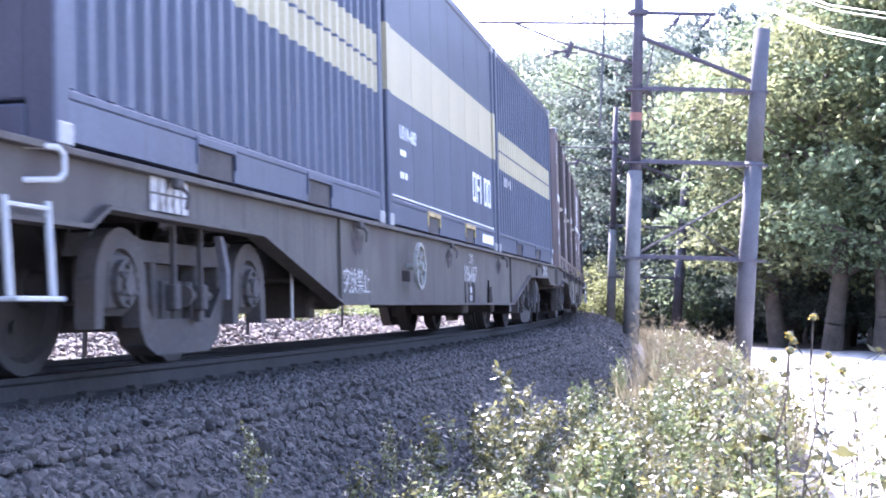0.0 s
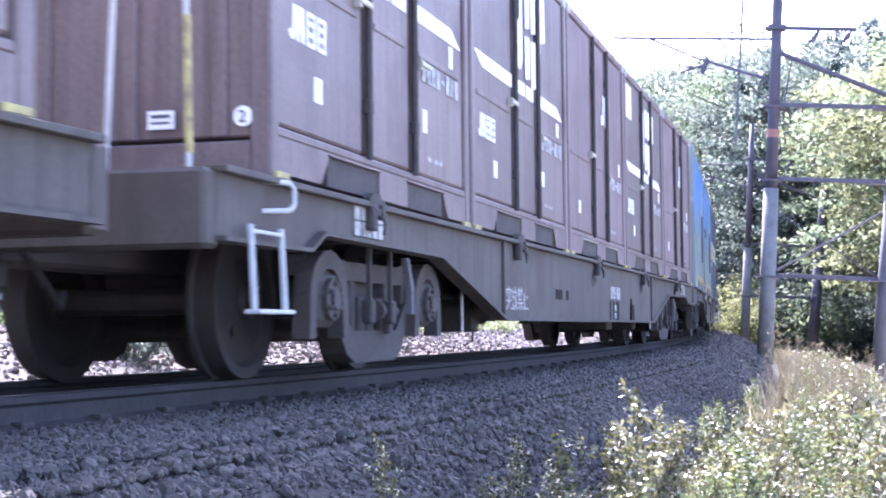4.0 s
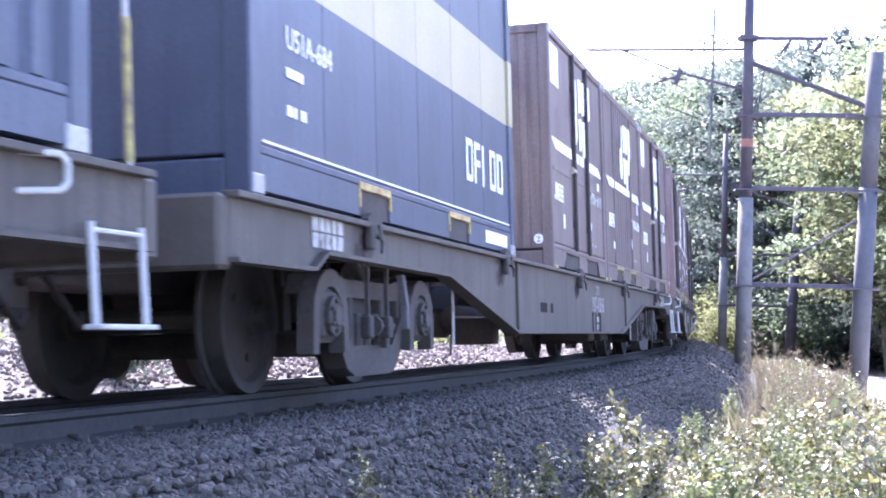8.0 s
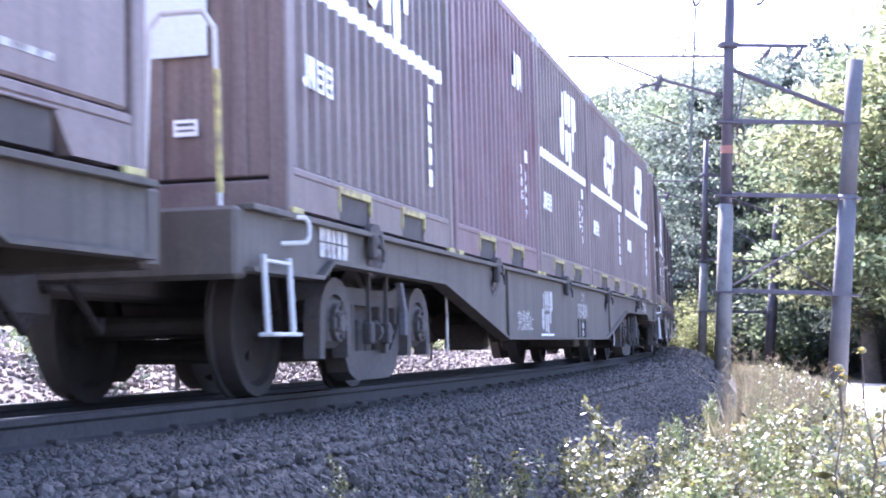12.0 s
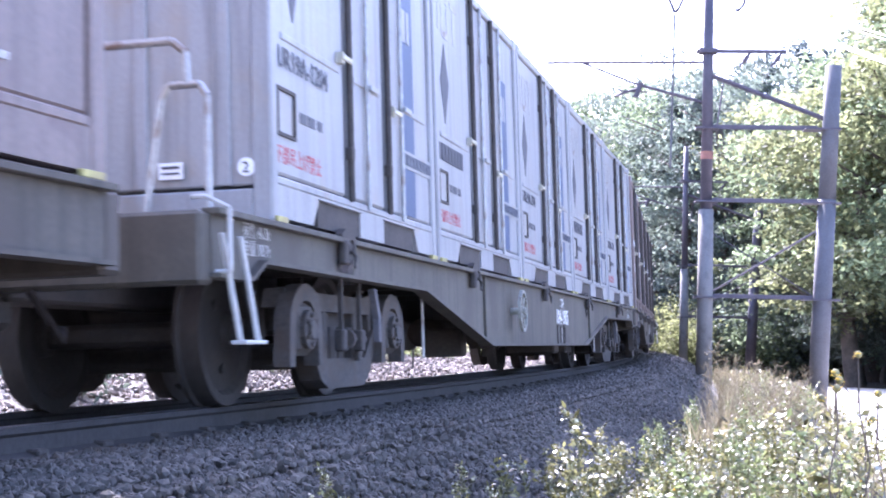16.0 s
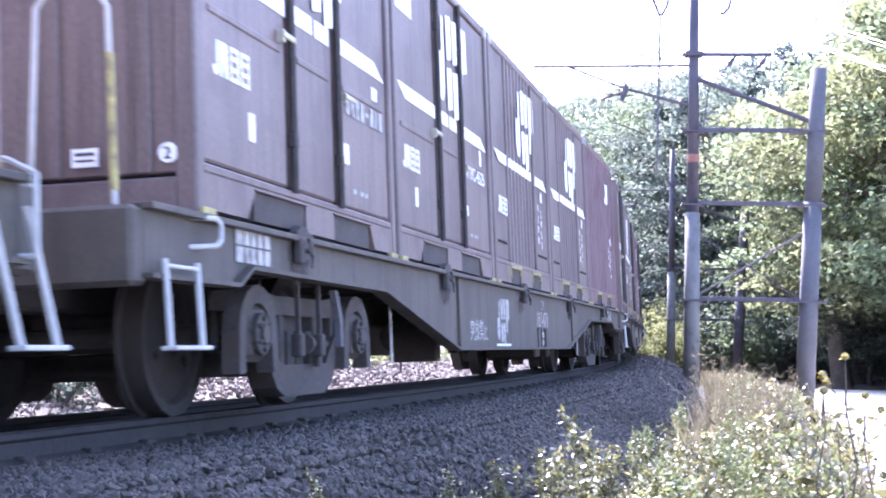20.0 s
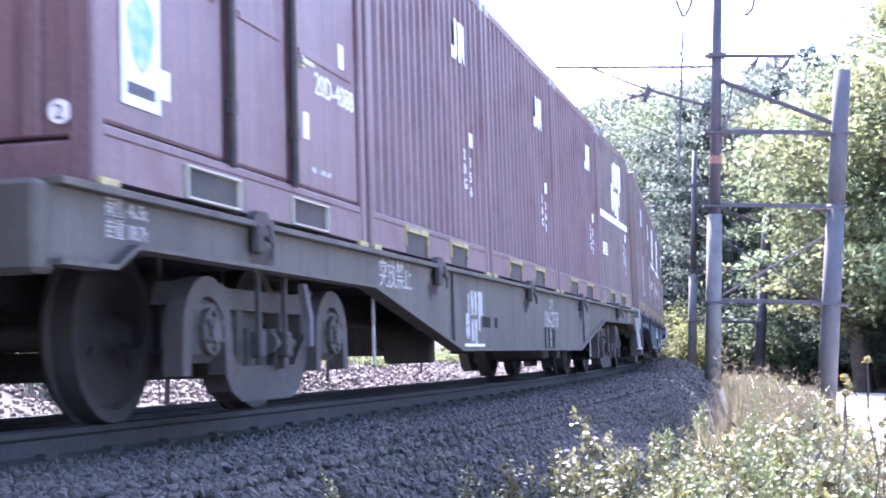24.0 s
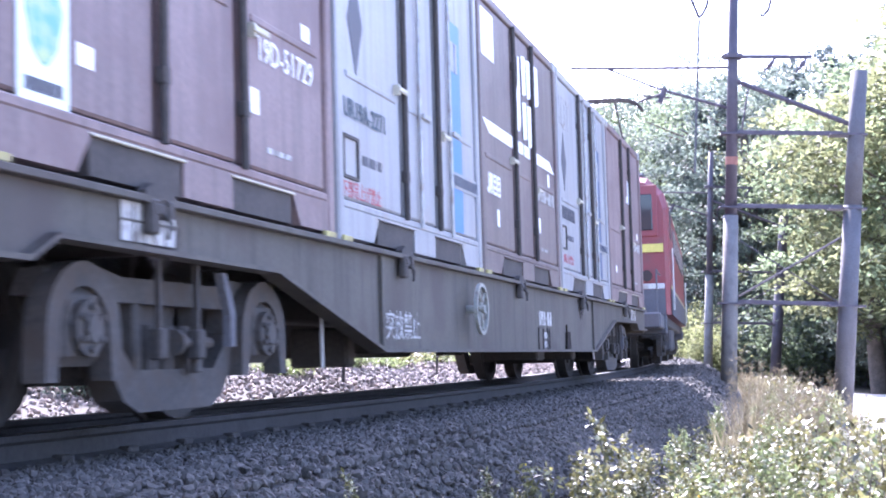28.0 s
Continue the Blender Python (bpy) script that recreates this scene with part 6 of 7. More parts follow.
def wagon(label, paint, six=False, number="", at_x=0.8, emblem_x=-1.6, notice_at=None, stain=None, notice=True, emblem=False, wheel=False, holes=True, boxes=True, slant=False, steps=-1, clamps=True):
    w = empty("container_wagon", label, "railway wagon", "wagons of the freight train")
    for sy in (-1, 1):
        plate, tf, lf, st = sill_meshes(six, paint, sy > 0, slant)
        s = part("side_sill", plate, w, at=pose(0, sy * 1.20, 0, 0, 0, 0 if sy < 0 else 180))
        part("top_flange", tf, s)
        part("bottom_flange", lf, s)
        if sy < 0:
            for x in ((-belly(six)[0] + 0.04, belly(six)[0] - 0.04) if six else (-3.4, 3.75)):
                part("stiffener", st, s, at=pose(x, 0, 0))
    half, mid = belly(six)[0], 0.0
    wide, shift = (0.24, 0.16) if slant else (0.36, 0.0)

    def under():
        g = Geo()
        g.box(-9.7, 9.7, -0.16, 0.16, 0.56, 0.86, 0.02)
        for i in range(17):
            x = -9.3 + 18.6 * i / 16
            g.box(x - 0.05, x + 0.05, -1.17, 1.17, 0.78, 0.905)
        g.box(-9.7, 9.7, -1.17, -0.95, 0.905, 0.94)
        g.box(-9.7, 9.7, 0.95, 1.17, 0.905, 0.94)
        return g.mesh("deck_frame", GRIME)
    part("deck_frame", shared("deck", under), w)
    for sx in (-1, 1):
        part("end_beam", shared(("endbeam", paint.name), lambda: Geo().box(-0.08, 0.08, -1.22, 1.22, 0.60, 0.945, 0.02).mesh("end_beam", paint)), w, at=pose(sx * 9.78, 0, 0))
        part("coupler", shared("coupler", lambda: Geo().box(-0.42, 0.42, -0.11, 0.11, 0.42, 0.66, 0.04).box(-0.16, 0.16, -0.2, 0.2, 0.4, 0.7, 0.06).mesh("coupler", GRIME)), w, at=pose(sx * 9.98, 0, 0))
        build_bogie(w, sx * BOGIE_AT)
        if sx == steps:
            st = part("step", shared(("tread", slant), lambda: Geo().box(shift - 0.02, shift + wide + 0.03, -0.06, 0.02, -0.02, 0.0, 0.004).mesh("step", PALE)), w, "white painted foot step", pose((9.6 if slant else 9.31 if six else 9.45) * sx - wide / 2, -1.27, 0.34))
            for x in (0, wide):
                part("step_post", shared(("steppost", slant), lambda: Geo().tube((0, 0, 0.5 if slant else 0.38), (shift, -0.02, 0.0), 0.016, n=8).mesh("step_post", PALE)), st, at=pose(x, 0, 0))
            if not slant:
                part("step_bar", shared("stepbar", lambda: Geo().tube((0, -0.005, 0.35), (0.36, -0.005, 0.35), 0.010, n=6).mesh("step_bar", PALE)), st)
        if sx == steps:
            if slant:
                part("handrail", shared("grab", lambda: Geo().bar([(0, 0, 0), (0, -0.07, 0), (0, -0.07, 0.3), (0, 0.05, 0.36), (0, 0.12, 0.36)], 0.012).mesh("handrail", PALE)), w, "white handrail", pose(9.72 * sx, -1.24, 0.66))
            else:
                part("handrail", shared("loop", lambda: Geo().bar([(-0.17, 0.03, 0.0), (-0.03, -0.06, 0.01), (0, -0.07, 0.04), (0, -0.07, 0.11), (-0.03, -0.06, 0.14), (-0.17, 0.03, 0.14)], 0.013, 8).mesh("handrail", PALE)), w, "white looped handle", pose(9.06 * sx, -1.24, 0.80))
        if slant:
            part("load_lettering", writing("荷重 40.5t\n自重 18.7t", 0.062, WORNMARK), w, "worn white load lettering", pose(9.07 * sx - 0.25, -1.223, 0.86))
        else:
            dp = part("label_plate", plates("datagrid", ((0, 0.5, 0, 0.17),), WORNMARK), w, "white data plate ruled in squares", pose((9.07 * sx if slant else -7.7 if six and sx < 0 else 8.4 * sx) - 0.25, -1.225, 0.765))
            part("ruling", plates("ruling", ((0, 0.5, 0.08, 0.09), *((0.098 * i, 0.098 * i + 0.012, 0, 0.17) for i in range(1, 5))), paint), dp, at=pose(0, -0.003, 0))
        part("hose", shared("hose", lambda: Geo().bar([(0, 0, 0.6), (0.1, -0.05, 0.45), (0.22, -0.05, 0.36), (0.33, 0, 0.42)], 0.022).mesh("hose", RUBBER)), w, at=pose(sx * 9.85, -0.35, 0))
        part("guard_bar", shared("guard", lambda: Geo().tube((0, 0, 0.22), (0, 0, 0.70), 0.011, n=6).mesh("guard_bar", STEEL)), w, at=pose(mid + sx * 5.2, -1.1, 0))
    if slant:
        part("grab_hoop", shared("hoops", lambda: Geo().bar([(0, 0, 0), (0, 0.0, 0.58), (0, 0.04, 0.64), (0, 0.20, 0.64), (0, 0.24, 0.58), (0, 0.33, 0.0)], 0.02, 8).bar([(0, 0.1, 0.64), (0, 0.11, 0.80), (0, 0.18, 0.86), (0, 0.75, 0.86)], 0.022, 8).mesh("grab_hoop", STEEL)), w, "grey grab hoop above the wagon end", pose(9.55 * steps, -1.14, ZB - 0.02))
    else:
        part("grab_hoop", shared("hoopw", lambda: Geo().bar([(0, 0, 0), (0, 0.02, 0.86), (0, 0.08, 0.95), (0, 0.30, 0.95), (0, 0.36, 0.88), (0, 0.40, 0.0)], 0.015, 8).mesh("grab_hoop", PALE)), w, "white grab hoop above the wagon end", pose(9.80 * steps, -1.12, ZB - 0.02))
        part("hoop_sleeve", shared("hoopy", lambda: Geo().tube((0, 0, 0.06), (0, 0.012, 0.66), 0.019, n=8).mesh("hoop_sleeve", OCHRE)), w, "yellow sleeve", pose(9.80 * steps, -1.12, ZB - 0.02))
    part("air_tank", shared("airtank", lambda: Geo().tube((-0.55, 0, 0), (0.55, 0, 0), 0.14, n=16).mesh("air_tank", GRIME, smooth=True)), w, at=pose(-1.7, -0.35, 0.46))
    part("brake_cylinder", shared("brakecyl", lambda: Geo().tube((-0.3, 0, 0), (0.2, 0, 0), 0.14, n=14).box(-0.36, 0.36, -0.05, 0.05, -0.16, -0.1).mesh("brake_cylinder", GRIME)), w, at=pose(1.3, -0.2, 0.46))
    for x, a, b, d in ((1.9, 0.2, 0.3, 0.16), (half - 0.45, 0.11, 0.3, 0.14), (-half + 0.25, 0.085, 0.2, 0.13)):
        part("valve_box", shared(("valve", a), lambda: Geo().box(-a, a, -b, b, 0.1, 0.36, 0.02).mesh("valve_box", GRIME)), w, at=pose(mid + x, -0.75, 0.12))
    for x in (-7.7, -3.95, -0.1, 3.5, 7.3):
        part("lock_lever", shared("locklever", lambda: Geo().bar([(0, 0, 0), (0.03, -0.03, -0.05), (0.0, -0.03, -0.12)], 0.009).box(-0.05, 0.05, -0.005, 0.03, -0.02, 0.03, 0.006).mesh("lock_lever", GRIME)), w, "dirty locking lever", pose(x, -1.285, 0.90))
        if STAINS.random() < 0.75:
            part("rust_patch", shared(("lockstain", STAINS.randrange(3)), lambda: Geo().prism([((0.26 + 0.05 * math.sin(3 * a)) * math.cos(a), (0.15 + 0.02 * math.cos(5 * a)) * math.sin(a)) for a in [6.283 * i / 22 for i in range(22)]], -0.002, 0.0).mesh("rust_patch", RUST)), w, "dark rust and grease stain", pose(x + STAINS.uniform(-0.12, 0.12), -1.222, 0.79))
        if clamps:
            part("container_clamp", shared("clamp", clamp_mesh), w, "dirty container clamp", pose(x + 0.02, -1.245, ZB - 0.02))
    # paint and fittings of the side
    y = -1.221
    if notice:
        part("notice", writing("突放禁止", 0.145, WORNMARK), w, "white painted warning lettering", pose(notice_at[0] if notice_at else mid - half + (0.35 if emblem else 0.15), y, notice_at[1] if notice_at else 0.41))
    if number:
        bold = MARK if paint is BLUE_SILL or slant and not notice else WORNMARK
        part("number", writing("コキ", 0.105, bold), w, at=pose(at_x + 0.38, y, 0.765))
        part("number", writing(number, 0.178, bold), w, at=pose(at_x + 0.05, y, 0.565))
    else:
        part("number", plates("wnum", ((0, 0.07, 0, 0.14), (0.1, 0.2, 0, 0.14), (0.23, 0.33, 0, 0.14), (0.36, 0.4, 0.06, 0.08), (0.43, 0.53, 0, 0.14), (0.56, 0.66, 0, 0.14)), WORNMARK), w, at=pose(at_x + 0.15, y, 0.575))
    if boxes:
        for x0, wide in ((0, 0.26), (0.47, 0.13)):
            part("card_frame", shared(("cardframe", wide), lambda q=wide: rim_mesh(q, 0.23, 0.016)), w, at=pose(at_x + 0.08 + x0, y + 0.002, 0.325))
        if slant:
            part("load_lettering", writing("積50\n空18", 0.062, WORNMARK), w, "worn white load lettering", pose(at_x + 0.36, y, 0.445))
        else:
            part("small_print", plates("load", tuple((0.07 * i, 0.07 * i + 0.05, 0.09 * j, 0.09 * j + 0.06) for i in range(3) for j in range(2)), WORNMARK), w, at=pose(at_x + 0.37, y, 0.355))
    if emblem:
        part("emblem", logo_mesh("big", WORNMARK), w, "worn white operator emblem", pose(emblem_x, y, 0.40) @ Matrix.Diagonal((0.55, 1, 0.52, 1)))
        part("emblem_line", plates("under", ((0, 0.75, 0, 0.022),), MARK), w, at=pose(emblem_x - 0.03, y, 0.345))
    if stain is not None:
        def blot(seed):
            r = random.Random(seed)
            pts = [(0.34 * (1 + 0.2 * (r.random() - 0.5)) * math.cos(a), 0.2 * (1 + 0.2 * (r.random() - 0.5)) * math.sin(a)) for a in [6.283 * i / 26 for i in range(26)]]
            return Geo().prism(pts, -0.003, 0.0).mesh("rust_patch", RUST)
        for x in (stain, stain - 3.9):
            part("rust_patch", shared("blot1", lambda: blot(4)), w, "dark rust patch", pose(x, y - 0.001, 0.76))
            part("rust_patch", shared("blot2", lambda: blot(9)), w, "dark rust patch", pose(x + 0.3, y - 0.001, 0.66))
            part("release_lever", shared("relever", lambda: Geo().bar([(0, 0, 0.2), (0.05, -0.05, 0.08), (0.0, -0.05, -0.12), (0.07, -0.05, -0.16), (0.09, -0.05, -0.1)], 0.016).mesh("release_lever", GRIME)), w, at=pose(x + 0.36, y, 0.66))
            part("release_grip", shared("regrip", lambda: Geo().tube((0, 0, 0), (0.05, -0.03, 0.09), 0.014, n=6).mesh("release_grip", HANDLE)), w, "pale lever grip", pose(x + 0.33, y - 0.03, 0.82))
    if holes:
        part("opening", shared("hole", lambda: Geo().box(0, 0.36, -0.006, 0.03, 0, 0.12, 0.02).box(0.52, 0.68, -0.006, 0.03, 0.0, 0.12, 0.02).mesh("opening", RUBBER)), w, "dark slot in the sill", pose(-2.3, y + 0.004, 0.50))
    if six:
        part("side_bracket", shared("bracket", lambda: Geo().prism([(-0.13, 0.0), (0.13, 0.0), (0.085, 0.19), (-0.085, 0.19)], -0.025, 0.01).box(-0.06, -0.03, -0.015, 0.01, 0.18, 0.27, 0.004).mesh("side_bracket", RUBBER)), w, "dark bracket on the sill", pose(2.55, y, 0.335))
    if paint is BLUE_SILL:
        for k, pts in enumerate(([(-half, 0.362), (half, 0.362)], [(-9.7, 0.812), (-5.6, 0.812)], [(half + 0.1, 0.42), (half + 1.5, 0.672)], [(half + 0.1, 0.39), (half + 1.5, 0.642)])):
            part("trim_line", shared(("blueline", k), lambda: Geo().prism(pts + [(x, z + 0.008) for x, z in pts[::-1]], -0.004, 0.0).mesh("trim_line", SKYBLUE if k == 1 else MARK)), w, "thin pale trim line", pose(0, y, 0))
    if wheel:
        hand = part("brake_wheel", shared("brakewheel", lambda: Geo().ring([(0.175, -0.014), (0.205, -0.014), (0.205, 0.014), (0.175, 0.014)], (0, 0, 0), 28).mesh("brake_wheel", WHEELPAINT)), w, "pale hand brake wheel", pose(-2.08, y - 0.12, 0.645))
        part("hub", shared("brakehub", lambda: Geo().tube((0, -0.03, 0), (0, 0.12, 0), 0.034, n=10).mesh("hub", WHEELPAINT)), hand)
        for i in range(6):
            part("spoke", shared("brakespoke", lambda: Geo().tube((0, 0.01, 0), (0.19, 0, 0), 0.012, 0.010, 6).mesh("spoke", WHEELPAINT)), hand, at=pose(0, 0, 0, 0, 60 * i + 11, 0))
    return w


# ---- the train ----
PITCH_12, PITCH_20 = 3.79, 6.22
CARS = []          # (wagon, [(container, x)])


def twelve(kinds):
    return [(box12(k[0], *k[1:]), (i - 2) * PITCH_12) for i, k in enumerate(kinds)]


def twenty(kinds):
    return [(box20(k[0], *k[1:]), (i - 1) * PITCH_20) for i, k in enumerate(kinds)]


G_, B_, O_, U_ = GREY_SILL, BROWN_SILL, OLIVE_SILL, BLUE_SILL
LB = "grey-brown container flat wagon on the track"
LG = "light grey container flat wagon on the track"
LO = "dull olive container flat wagon on the track"


# how far each load stands behind the middle of its wagon, by wagon number
LOAD_SHIFT = {1: -0.2, 2: -0.35, 4: -0.13, 7: 0.2, 12: 0.25, 13: -0.4, 14: -0.1, 16: 0.1, 18: -0.28, 20: 0.2, 21: 0.15}
# slack in the couplers
SLACK = {4: -0.22, 6: -0.2, 19: -0.2}


def add(label, paint, load, **k):
    back = 0.30 + LOAD_SHIFT.get(len(CARS) - 1, 0.0)
    CARS.append((wagon(label, paint, **k), [(c, x + back) for c, x in load]))


add(LB, B_, twelve([("C",), ("C",), ("D",), ("C",), ("C",)]), six=True)                                                     # -1
add(LB, B_, twenty([("navy_ribbed",), ("navy_flat", "U51A-683"), ("navy_ribbed",)]), six=True, number="106-667", wheel=True, clamps=False)
add(LB, B_, twelve([("C",), ("C", "V19C-8009"), ("C", "V19C-80008"), ("G", "19G-15266"), ("C", "V19C-2910")]), six=True, number="106-671", emblem=True, at_x=0.9, steps=1)
add(LB, B_, twelve([("C",), ("D", "19D-32072", None, True), ("C", "", None, True), ("D", "19D-45352", None, True), ("C", "19D-26075")]), six=True, number="106-680")
add(LB, B_, twelve([("C",), ("C",), ("D",), ("C",), ("D",)]), six=True)
add(LG, G_, twenty([("white",), ("white", "U31A-632"), ("navy_ribbed",)]), notice=False, stain=-0.6, at_x=0.9, holes=False, steps=1, clamps=False)
add(LG, G_, [(box20("white", "U31A-782"), -7.2), (box20("tank"), -0.50), (box20("navy_ribbed", "", True), 6.02)], number="107-1687", notice=False, stain=-0.55, at_x=0.42, steps=1, clamps=False)
CARS.append((wagon(LG, G_, number="107-1366", notice=False, steps=1), [(box20("navy_flat", "U51A-684"), -6.45)] + [(box12(*k), x) for k, x in ((("C",), 0.3), (("B", "V19B-6350"), 4.09), (("C", "V19C-3407"), 7.88))]))
add(LG, G_, twelve([("D",), ("B", "V19B-1084"), ("B", "V19B-5670"), ("C",), ("C", "V19C-6235")]), number="107-813", emblem=True, holes=False)
add(LB, B_, twelve([("C",), ("C", "V19C-5804"), ("C", "V19C-2580"), ("C", "V19C-2800"), ("C",)]), six=True, number="106-530", wheel=True, holes=False)
add(LG, G_, twelve([("G", "", None, False, 1), ("P", "20G-1407"), ("G", "19G-7475"), ("G",), ("G",)]), number="107-890", emblem=True, holes=False)
add(LG, G_, twelve([("C",), ("G",), ("C",), ("C",), ("C", "V19C-610")]), number="", emblem=True)
add(LB, B_, twelve([("C",), ("C", "V19C-1178"), ("R",), ("C", "V19C-2783"), ("B",)]), six=True, number="106-892", wheel=True, holes=False)
add(LO, O_, twelve([("R", "UR19A-1204"), ("R",), ("R", "UR19A-394"), ("R",), ("R", "UR19A-1714")]), number="104-1905", notice=False, wheel=True, holes=False, slant=True)
add(LB, B_, twelve([("C",), ("C", "V19C-3926"), ("C",), ("C",), ("C", "V19C-5702")]), six=True, number="106-1010", at_x=0.92, notice=False, steps=1)
add(LO, O_, twelve([("D",), ("C", "V19C-5267"), ("C",), ("C", "", None, True), ("D",)]), number="104-1883", notice_at=(-5.45, 0.75), emblem=True, emblem_x=-2.75, slant=True, steps=1)
add(LG, G_, twelve([("C",), ("C", "V19C-4525"), ("B", "V19B-2953"), ("B", "V19B-2911"), ("P", "20G-1574")]), number="107-478", emblem=True, holes=False)
add(LG, G_, twelve([("C", "19G-7083", None, True), ("G",), ("C", "", None, True), ("P",), ("C",)]), number="", notice=False, holes=False)
add(LO, O_, twelve([("C",), ("G",), ("P",), ("G", "19G-22418"), ("P", "20G-120")]), number="", notice=False, slant=True)
add(LO, O_, twelve([("D", "20D-4088", WINE, True), ("P", "20G-156"), ("P", "20G-241"), ("P", "20G-242"), ("G", "19G-7831")]), number="104-2759", notice_at=(-5.45, 0.75), emblem=True, emblem_x=-2.95, slant=True, steps=1)
add("blue container flat wagon on the track", U_, twelve([("P", "19G-19594", MAROON, False, 2), ("P", "19G-20061", MAROON), ("G", "19G-10691"), ("G", "19G-18083"), ("P", "", MAROON)]), number="104-605", notice_at=(-5.35, 0.73), holes=False, slant=True, steps=1, at_x=1.2)
add(LG, G_, twelve([("G", "", None, False, 1), ("G", "19G-19821"), ("G",), ("G",), ("G", "19G-4680")]), number="", notice=False, wheel=True, holes=False, slant=True, at_x=1.0)
add(LB, B_, twelve([("D", "19D-51729", None, True), ("R", "UR19A-2271"), ("C",), ("R",), ("D",)]), six=True, wheel=True, holes=False)


# ---- pushing locomotive ----
def locomotive():
    loco = empty("electric_locomotive", "red electric locomotive with yellow band and dark cab windows", "locomotive")
    L, W = 16.4, 2.8

    def body():
        g = Geo()
        sect = [(-1.4, 1.0), (-1.4, 3.1), (-1.32, 3.37), (-1.05, 3.64), (-0.5, 3.77), (0.5, 3.77), (1.05, 3.64), (1.32, 3.37), (1.4, 3.1), (1.4, 1.0)]
        xs = [(-8.2, 0.93, 0.0), (-8.0, 0.985, 0.04), (-7.6, 1.0, 0.0), (7.6, 1.0, 0.0), (8.0, 0.985, 0.0), (8.2, 0.93, 0.0)]
        n = len(sect)
        v = [(x, y * k, 1.0 + (z - 1.0) * (0.96 if abs(x) > 8.1 else 1)) for x, k, _ in xs for y, z in sect]
        f = [(i * n + j, i * n + (j + 1) % n, (i + 1) * n + (j + 1) % n, (i + 1) * n + j) for i in range(len(xs) - 1) for j in range(n)]
        f += [tuple(range(n)), tuple(range((len(xs) - 1) * n, len(xs) * n))[::-1]]
        g.add(v, f)
        return g.mesh("body", LOCO_RED)
    part("body", body(), loco)
    part("roof", Geo().box(-7.4, 7.4, -0.95, 0.95, 3.72, 3.84, 0.05).box(-4, -2.4, -0.6, 0.6, 3.82, 4.0, 0.05).box(1.2, 3.6, -0.6, 0.6, 3.82, 3.98, 0.05).mesh("roof", LOCO_GREY), loco, "dark grey roof")
    for sx in (-1, 1):
        part("cab_front", Geo().box(-0.02, 0.02, -1.2, 1.2, 2.5, 3.5, 0.02).mesh("cab_front", LOCO_RED), loco, "red upper cab front", pose(sx * 8.215, 0, 0))
        for sy in (-1, 1):
            part("windscreen", Geo().box(-0.02, 0.02, -0.5, 0.5, 2.62, 3.32, 0.02).mesh("windscreen", GLASS), loco, "dark cab windscreen", pose(sx * 8.235, sy * 0.6, 0))
            part("cab_window", Geo().box(-0.35, 0.35, -0.012, 0.012, 2.5, 3.05, 0.02).mesh("cab_window", GLASS), loco, "dark cab side window", pose(sx * 7.1, sy * 1.40, 0))
            part("headlight", Geo().tube((0, 0, 0), (0.05, 0, 0), 0.11, n=16).mesh("headlight", GLASS), loco, "round headlight", pose(sx * 8.22 - (0 if sx > 0 else 0.05), sy * 0.95, 1.75))
            part("handrail", Geo().tube((0, 0, 1.1), (0, 0, 2.3), 0.018, n=6).mesh("handrail", PALE), loco, "white handrail", pose(sx * 7.65, sy * 1.44, 0))
        part("band", Geo().box(-0.012, 0.012, -1.28, 1.28, 2.2, 2.36, 0.004).mesh("band", YELLOW), loco, "yellow band across the front", pose(sx * 8.225, 0, 0))
        part("skirt", Geo().box(-0.02, 0.02, -1.28, 1.28, 1.50, 1.60, 0.004).mesh("skirt", PALE), loco, "white line under the front", pose(sx * 8.225, 0, 0))
        part("lower_front", Geo().box(-0.015, 0.015, -1.29, 1.29, 1.0, 1.49, 0.004).mesh("lower_front", LOCO_GREY), loco, "dark grey lower front", pose(sx * 8.225, 0, 0))
        part("buffer_beam", Geo().box(-0.1, 0.1, -1.3, 1.3, 0.62, 1.02, 0.03).box(-0.35, 0.35, -0.12, 0.12, 0.62, 0.86, 0.04).mesh("buffer_beam", LOCO_GREY), loco, at=pose(sx * 8.12, 0, 0))
    deck = part("end_deck", Geo().box(-10.4, -8.1, -1.25, 1.25, 0.72, 1.0, 0.03).mesh("end_deck", LOCO_GREY), loco, "dark end deck with handrails")
    for sy in (-1, 1):
        part("handrail", Geo().bar([(-10.3, sy * 1.2, 1.0), (-10.3, sy * 1.2, 1.75), (-8.3, sy * 1.2, 1.75)], 0.016).mesh("handrail", LOCO_GREY), deck, "dark deck handrail")
    part("coupler", Geo().box(-11.0, -10.35, -0.12, 0.12, 0.6, 0.86, 0.04).mesh("coupler", LOCO_GREY), loco)
    for sy in (-1, 1):
        part("band", Geo().box(-8.0, 8.0, -0.008, 0.008, 1.50, 1.56).mesh("band", CREAM), loco, "thin cream line along the side", pose(0, sy * 1.402, 0))
        part("lower_side", Geo().box(-7.95, 7.95, -0.008, 0.008, 1.0, 1.49).mesh("lower_side", LOCO_GREY), loco, "dark grey lower side", pose(0, sy * 1.402, 0))
        for x in (-4.5, -2.2, 0, 2.2, 4.5):
            lv = part("louvre", Geo().box(-0.75, 0.75, -0.015, 0.015, 2.35, 2.85, 0.01).mesh("louvre", LOCO_GREY), loco, "dark side louvre", pose(x, sy * 1.402, 0))
            for i in range(5):
                part("slat", shared("locoslat", lambda: Geo().box(-0.72, 0.72, -0.02, 0.02, 0, 0.05).mesh("slat", STEEL)), lv, at=pose(0, sy * 0.012, 2.39 + 0.09 * i))
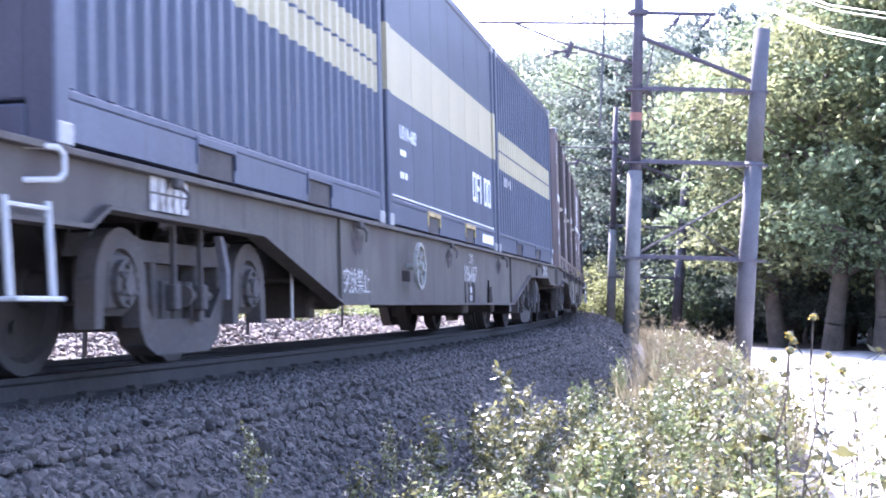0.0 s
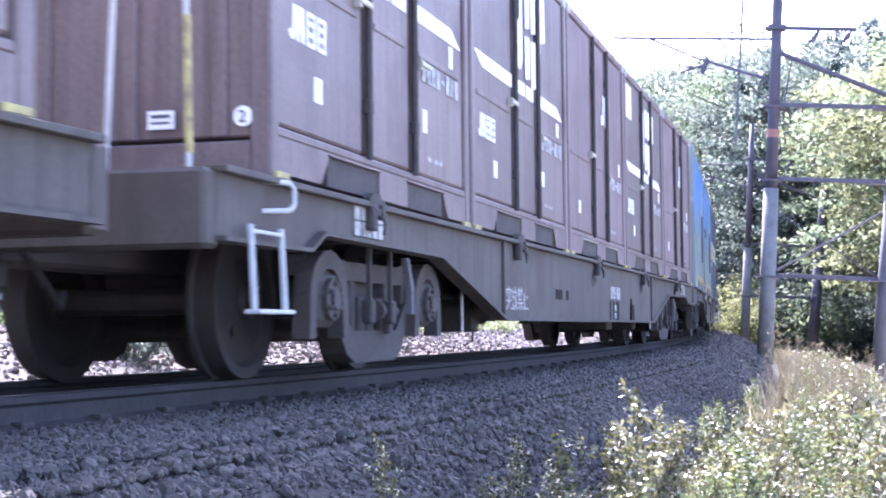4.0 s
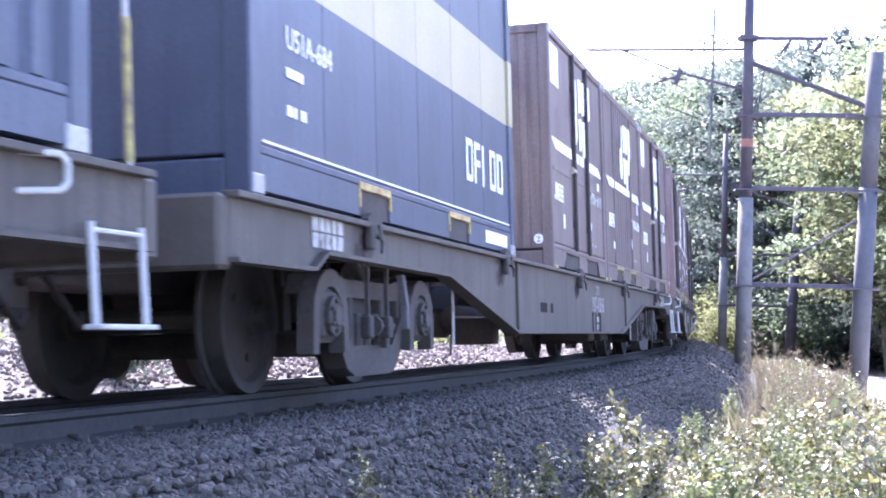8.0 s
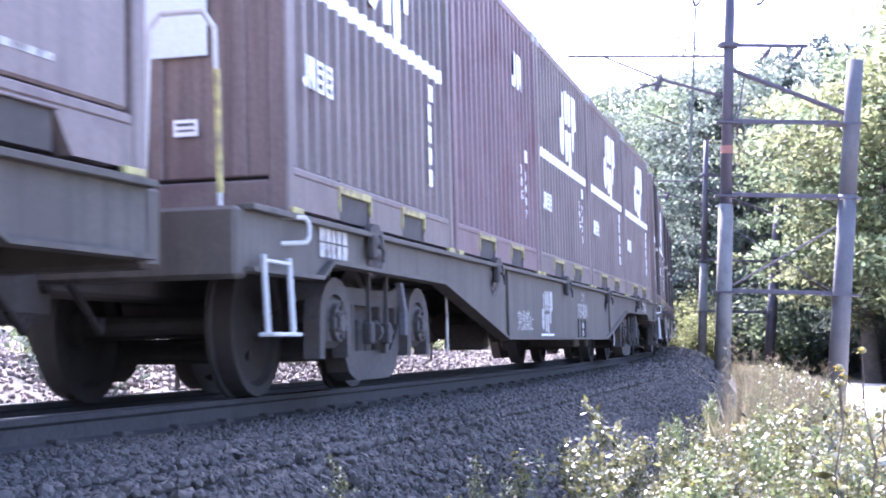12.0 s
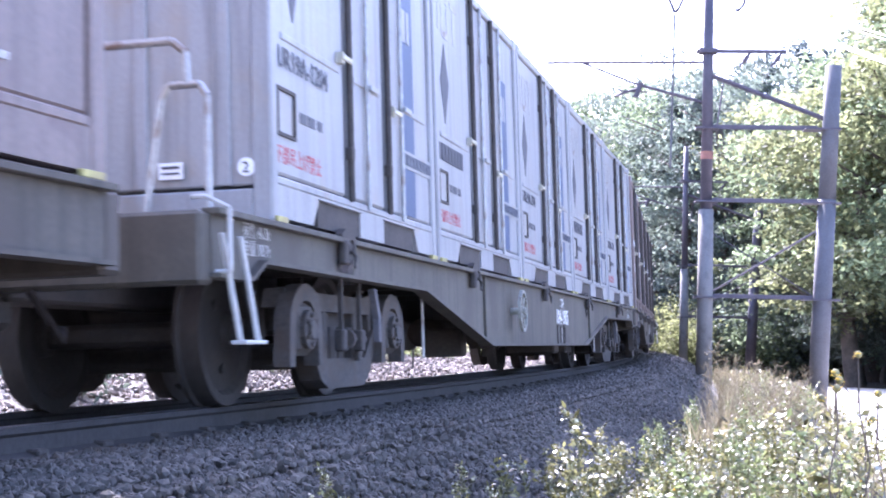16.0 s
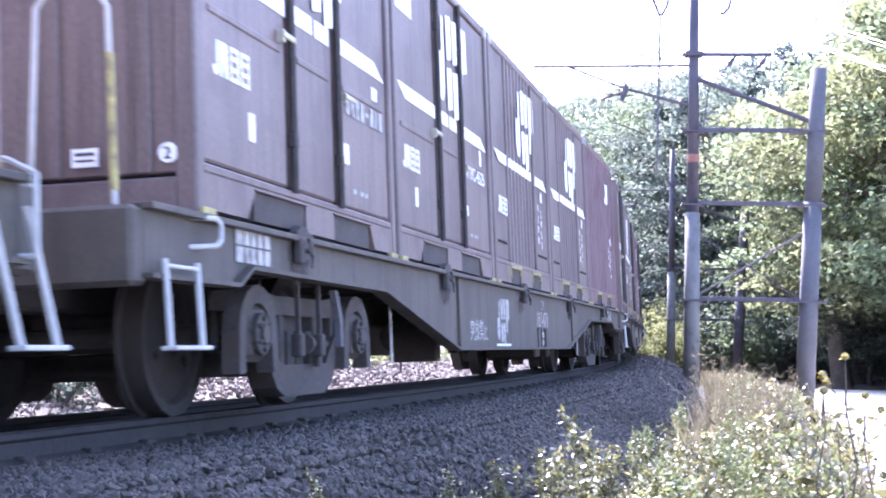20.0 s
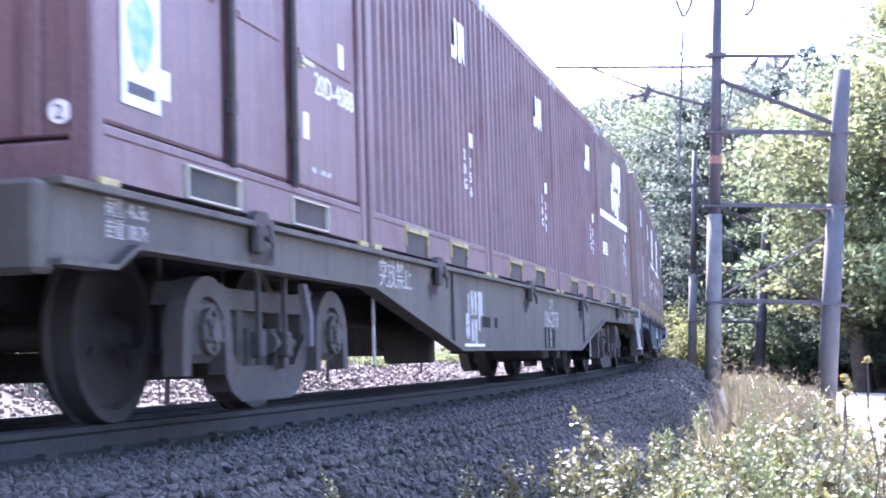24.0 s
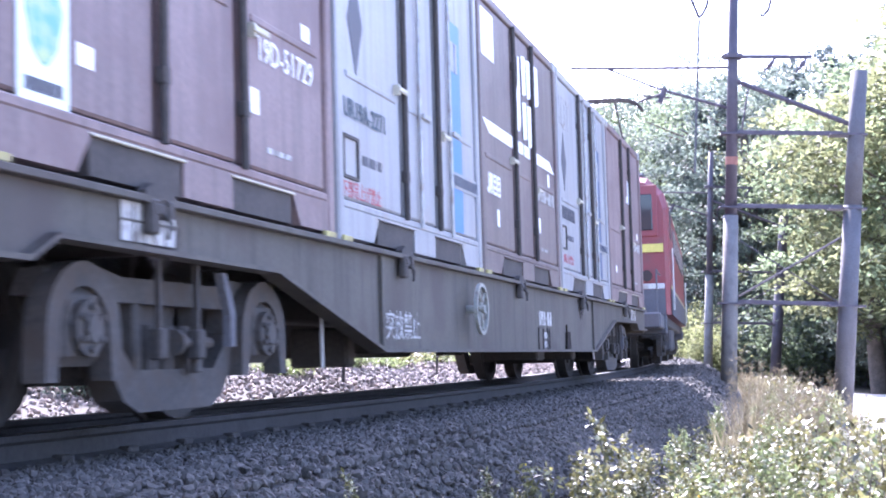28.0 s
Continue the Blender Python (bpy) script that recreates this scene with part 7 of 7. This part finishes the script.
    part("underframe", Geo().box(-7.9, 7.9, -1.25, 1.25, 0.8, 1.02, 0.03).box(-1.6, 1.6, -1.2, 1.2, 0.3, 0.85, 0.05).mesh("underframe", LOCO_GREY), loco)
    for x in (-5.2, 0.0, 5.2):
        build_bogie(loco, x)

    def panto(high):
        g = Geo()
        knee = 3.95 + 0.45 * (high - 3.95)
        for sy in (-1, 1):
            g.tube((-0.9, sy * 0.55, 3.95), (0.0, sy * 0.5, knee), 0.025, n=6)
            g.tube((0.9, sy * 0.55, 3.95), (0.0, sy * 0.5, knee), 0.025, n=6)
            g.tube((0.0, sy * 0.5, knee), (0, sy * 0.35, high - 0.05), 0.02, n=6)
        for sx in (-0.14, 0.14):
            g.bar([(sx, y, high - drop) for y, drop in ((-0.92, 0.24), (-0.80, 0.10), (-0.62, 0.02), (-0.4, 0.0), (0.4, 0.0), (0.62, 0.02), (0.80, 0.10), (0.92, 0.24))], 0.026)
        for y in (-0.35, 0.0, 0.35):
            g.box(-0.16, 0.16, y - 0.02, y + 0.02, high - 0.07, high - 0.03)
        g.box(-1.0, 1.0, -0.6, 0.6, 3.85, 3.95, 0.02)
        for sx in (-1, 1):
            for sy in (-1, 1):
                g.tube((sx * 0.8, sy * 0.5, 3.64), (sx * 0.8, sy * 0.5, 3.86), 0.06, n=8)
        return g.mesh("pantograph", GRIME)
    part("pantograph", panto(5.52), loco, "raised dark pantograph", pose(-6.2, 0, 0))
    part("pantograph", panto(4.55), loco, "folded dark pantograph", pose(5.6, 0, 0))
    return loco


LOCO = locomotive()
near_stones()


# ---- everything that moves ----
def travelled(t):
    return 15.0167 * t + 0.011704 * t * t


# how far the tall flower stalks are blown aside at their heads, in metres
GUSTS = [(0, 0.08), (1, 0.0), (2, -0.03), (3, 0.0), (4.5, 0.05), (6, -0.10), (7, -0.20), (8, 0.10), (9, 0.0), (10, 0.10), (11, -0.02), (12, -0.04), (13.5, 0.08), (15, -0.26), (16, 0.0), (16.2, 0.0), (16.6, -0.03), (17, -0.30), (17.5, -0.05), (18, 0.20), (19, -0.02), (20, 0.0), (20.4, 0.20), (21, 0.15), (22.5, -0.05), (24, 0.0), (25, -0.03), (26, -0.075), (27, 0.05), (28, 0.15)]


def motions():
    for w, x, y, foot in NODDING:
        walk(w, [(t, pose(x, y, foot, 0, math.degrees(math.atan(off / 1.33)), 0)) for t, off in GUSTS])
    for w, x, y, foot, turn, swing, phase in SWAYING:
        walk(w, [(0.25 * i, pose(x, y, foot, swing * math.sin(1.9 * i * 0.25 * 2.0 + phase) * 0.6, swing * math.sin(1.3 * i * 0.25 * 2.0 + 1.7 * phase), turn)) for i in range(113)])
    times = [0.5 * i for i in range(57)]

    def rolling(car, place, on, off):
        """Wheels turn while their car passes close by."""
        span = [i / FPS for i in range(max(0, int(on * FPS)), min(28 * FPS, int(off * FPS)) + 1)]
        if len(span) < 2:
            return
        stamps = ([0.0] if span[0] > 0 else []) + span + ([28.0] if span[-1] < 28 else [])
        for bogie in car.children:
            if not bogie.name.startswith("bogie"):
                continue
            for ws in bogie.children:
                if ws.name.startswith("wheelset"):
                    x, y, z = ws.matrix_basis.translation
                    rows = []
                    for t in stamps:
                        d = travelled(min(max(t, span[0]), span[-1]))
                        rows.append((t, pose(x, y, z, 0, -math.degrees(d / WHEEL_R) % 360, 0)))
                    walk(ws, rows)

    for k, (car, load) in enumerate(CARS):
        start = 14.302 + 20.4 * (k - 1) + SLACK.get(k - 1, 0.0)
        poses = [(t, wagon_pose(start - travelled(t))) for t in times]
        walk(car, poses)
        for box, x in load:
            lift = pose(x, 0, ZB)
            walk(box, [(t, m @ lift) for t, m in poses])
        on = (start - 40) / 15.3
        rolling(car, start, on, on + 3.3)
    start = 14.302 + 20.4 * (len(CARS) - 2) + 22.6
    walk(LOCO, [(t, wagon_pose(start - travelled(t), 10.4)) for t in times])
    rolling(LOCO, start, (start - 40) / 15.3, 28)


motions()
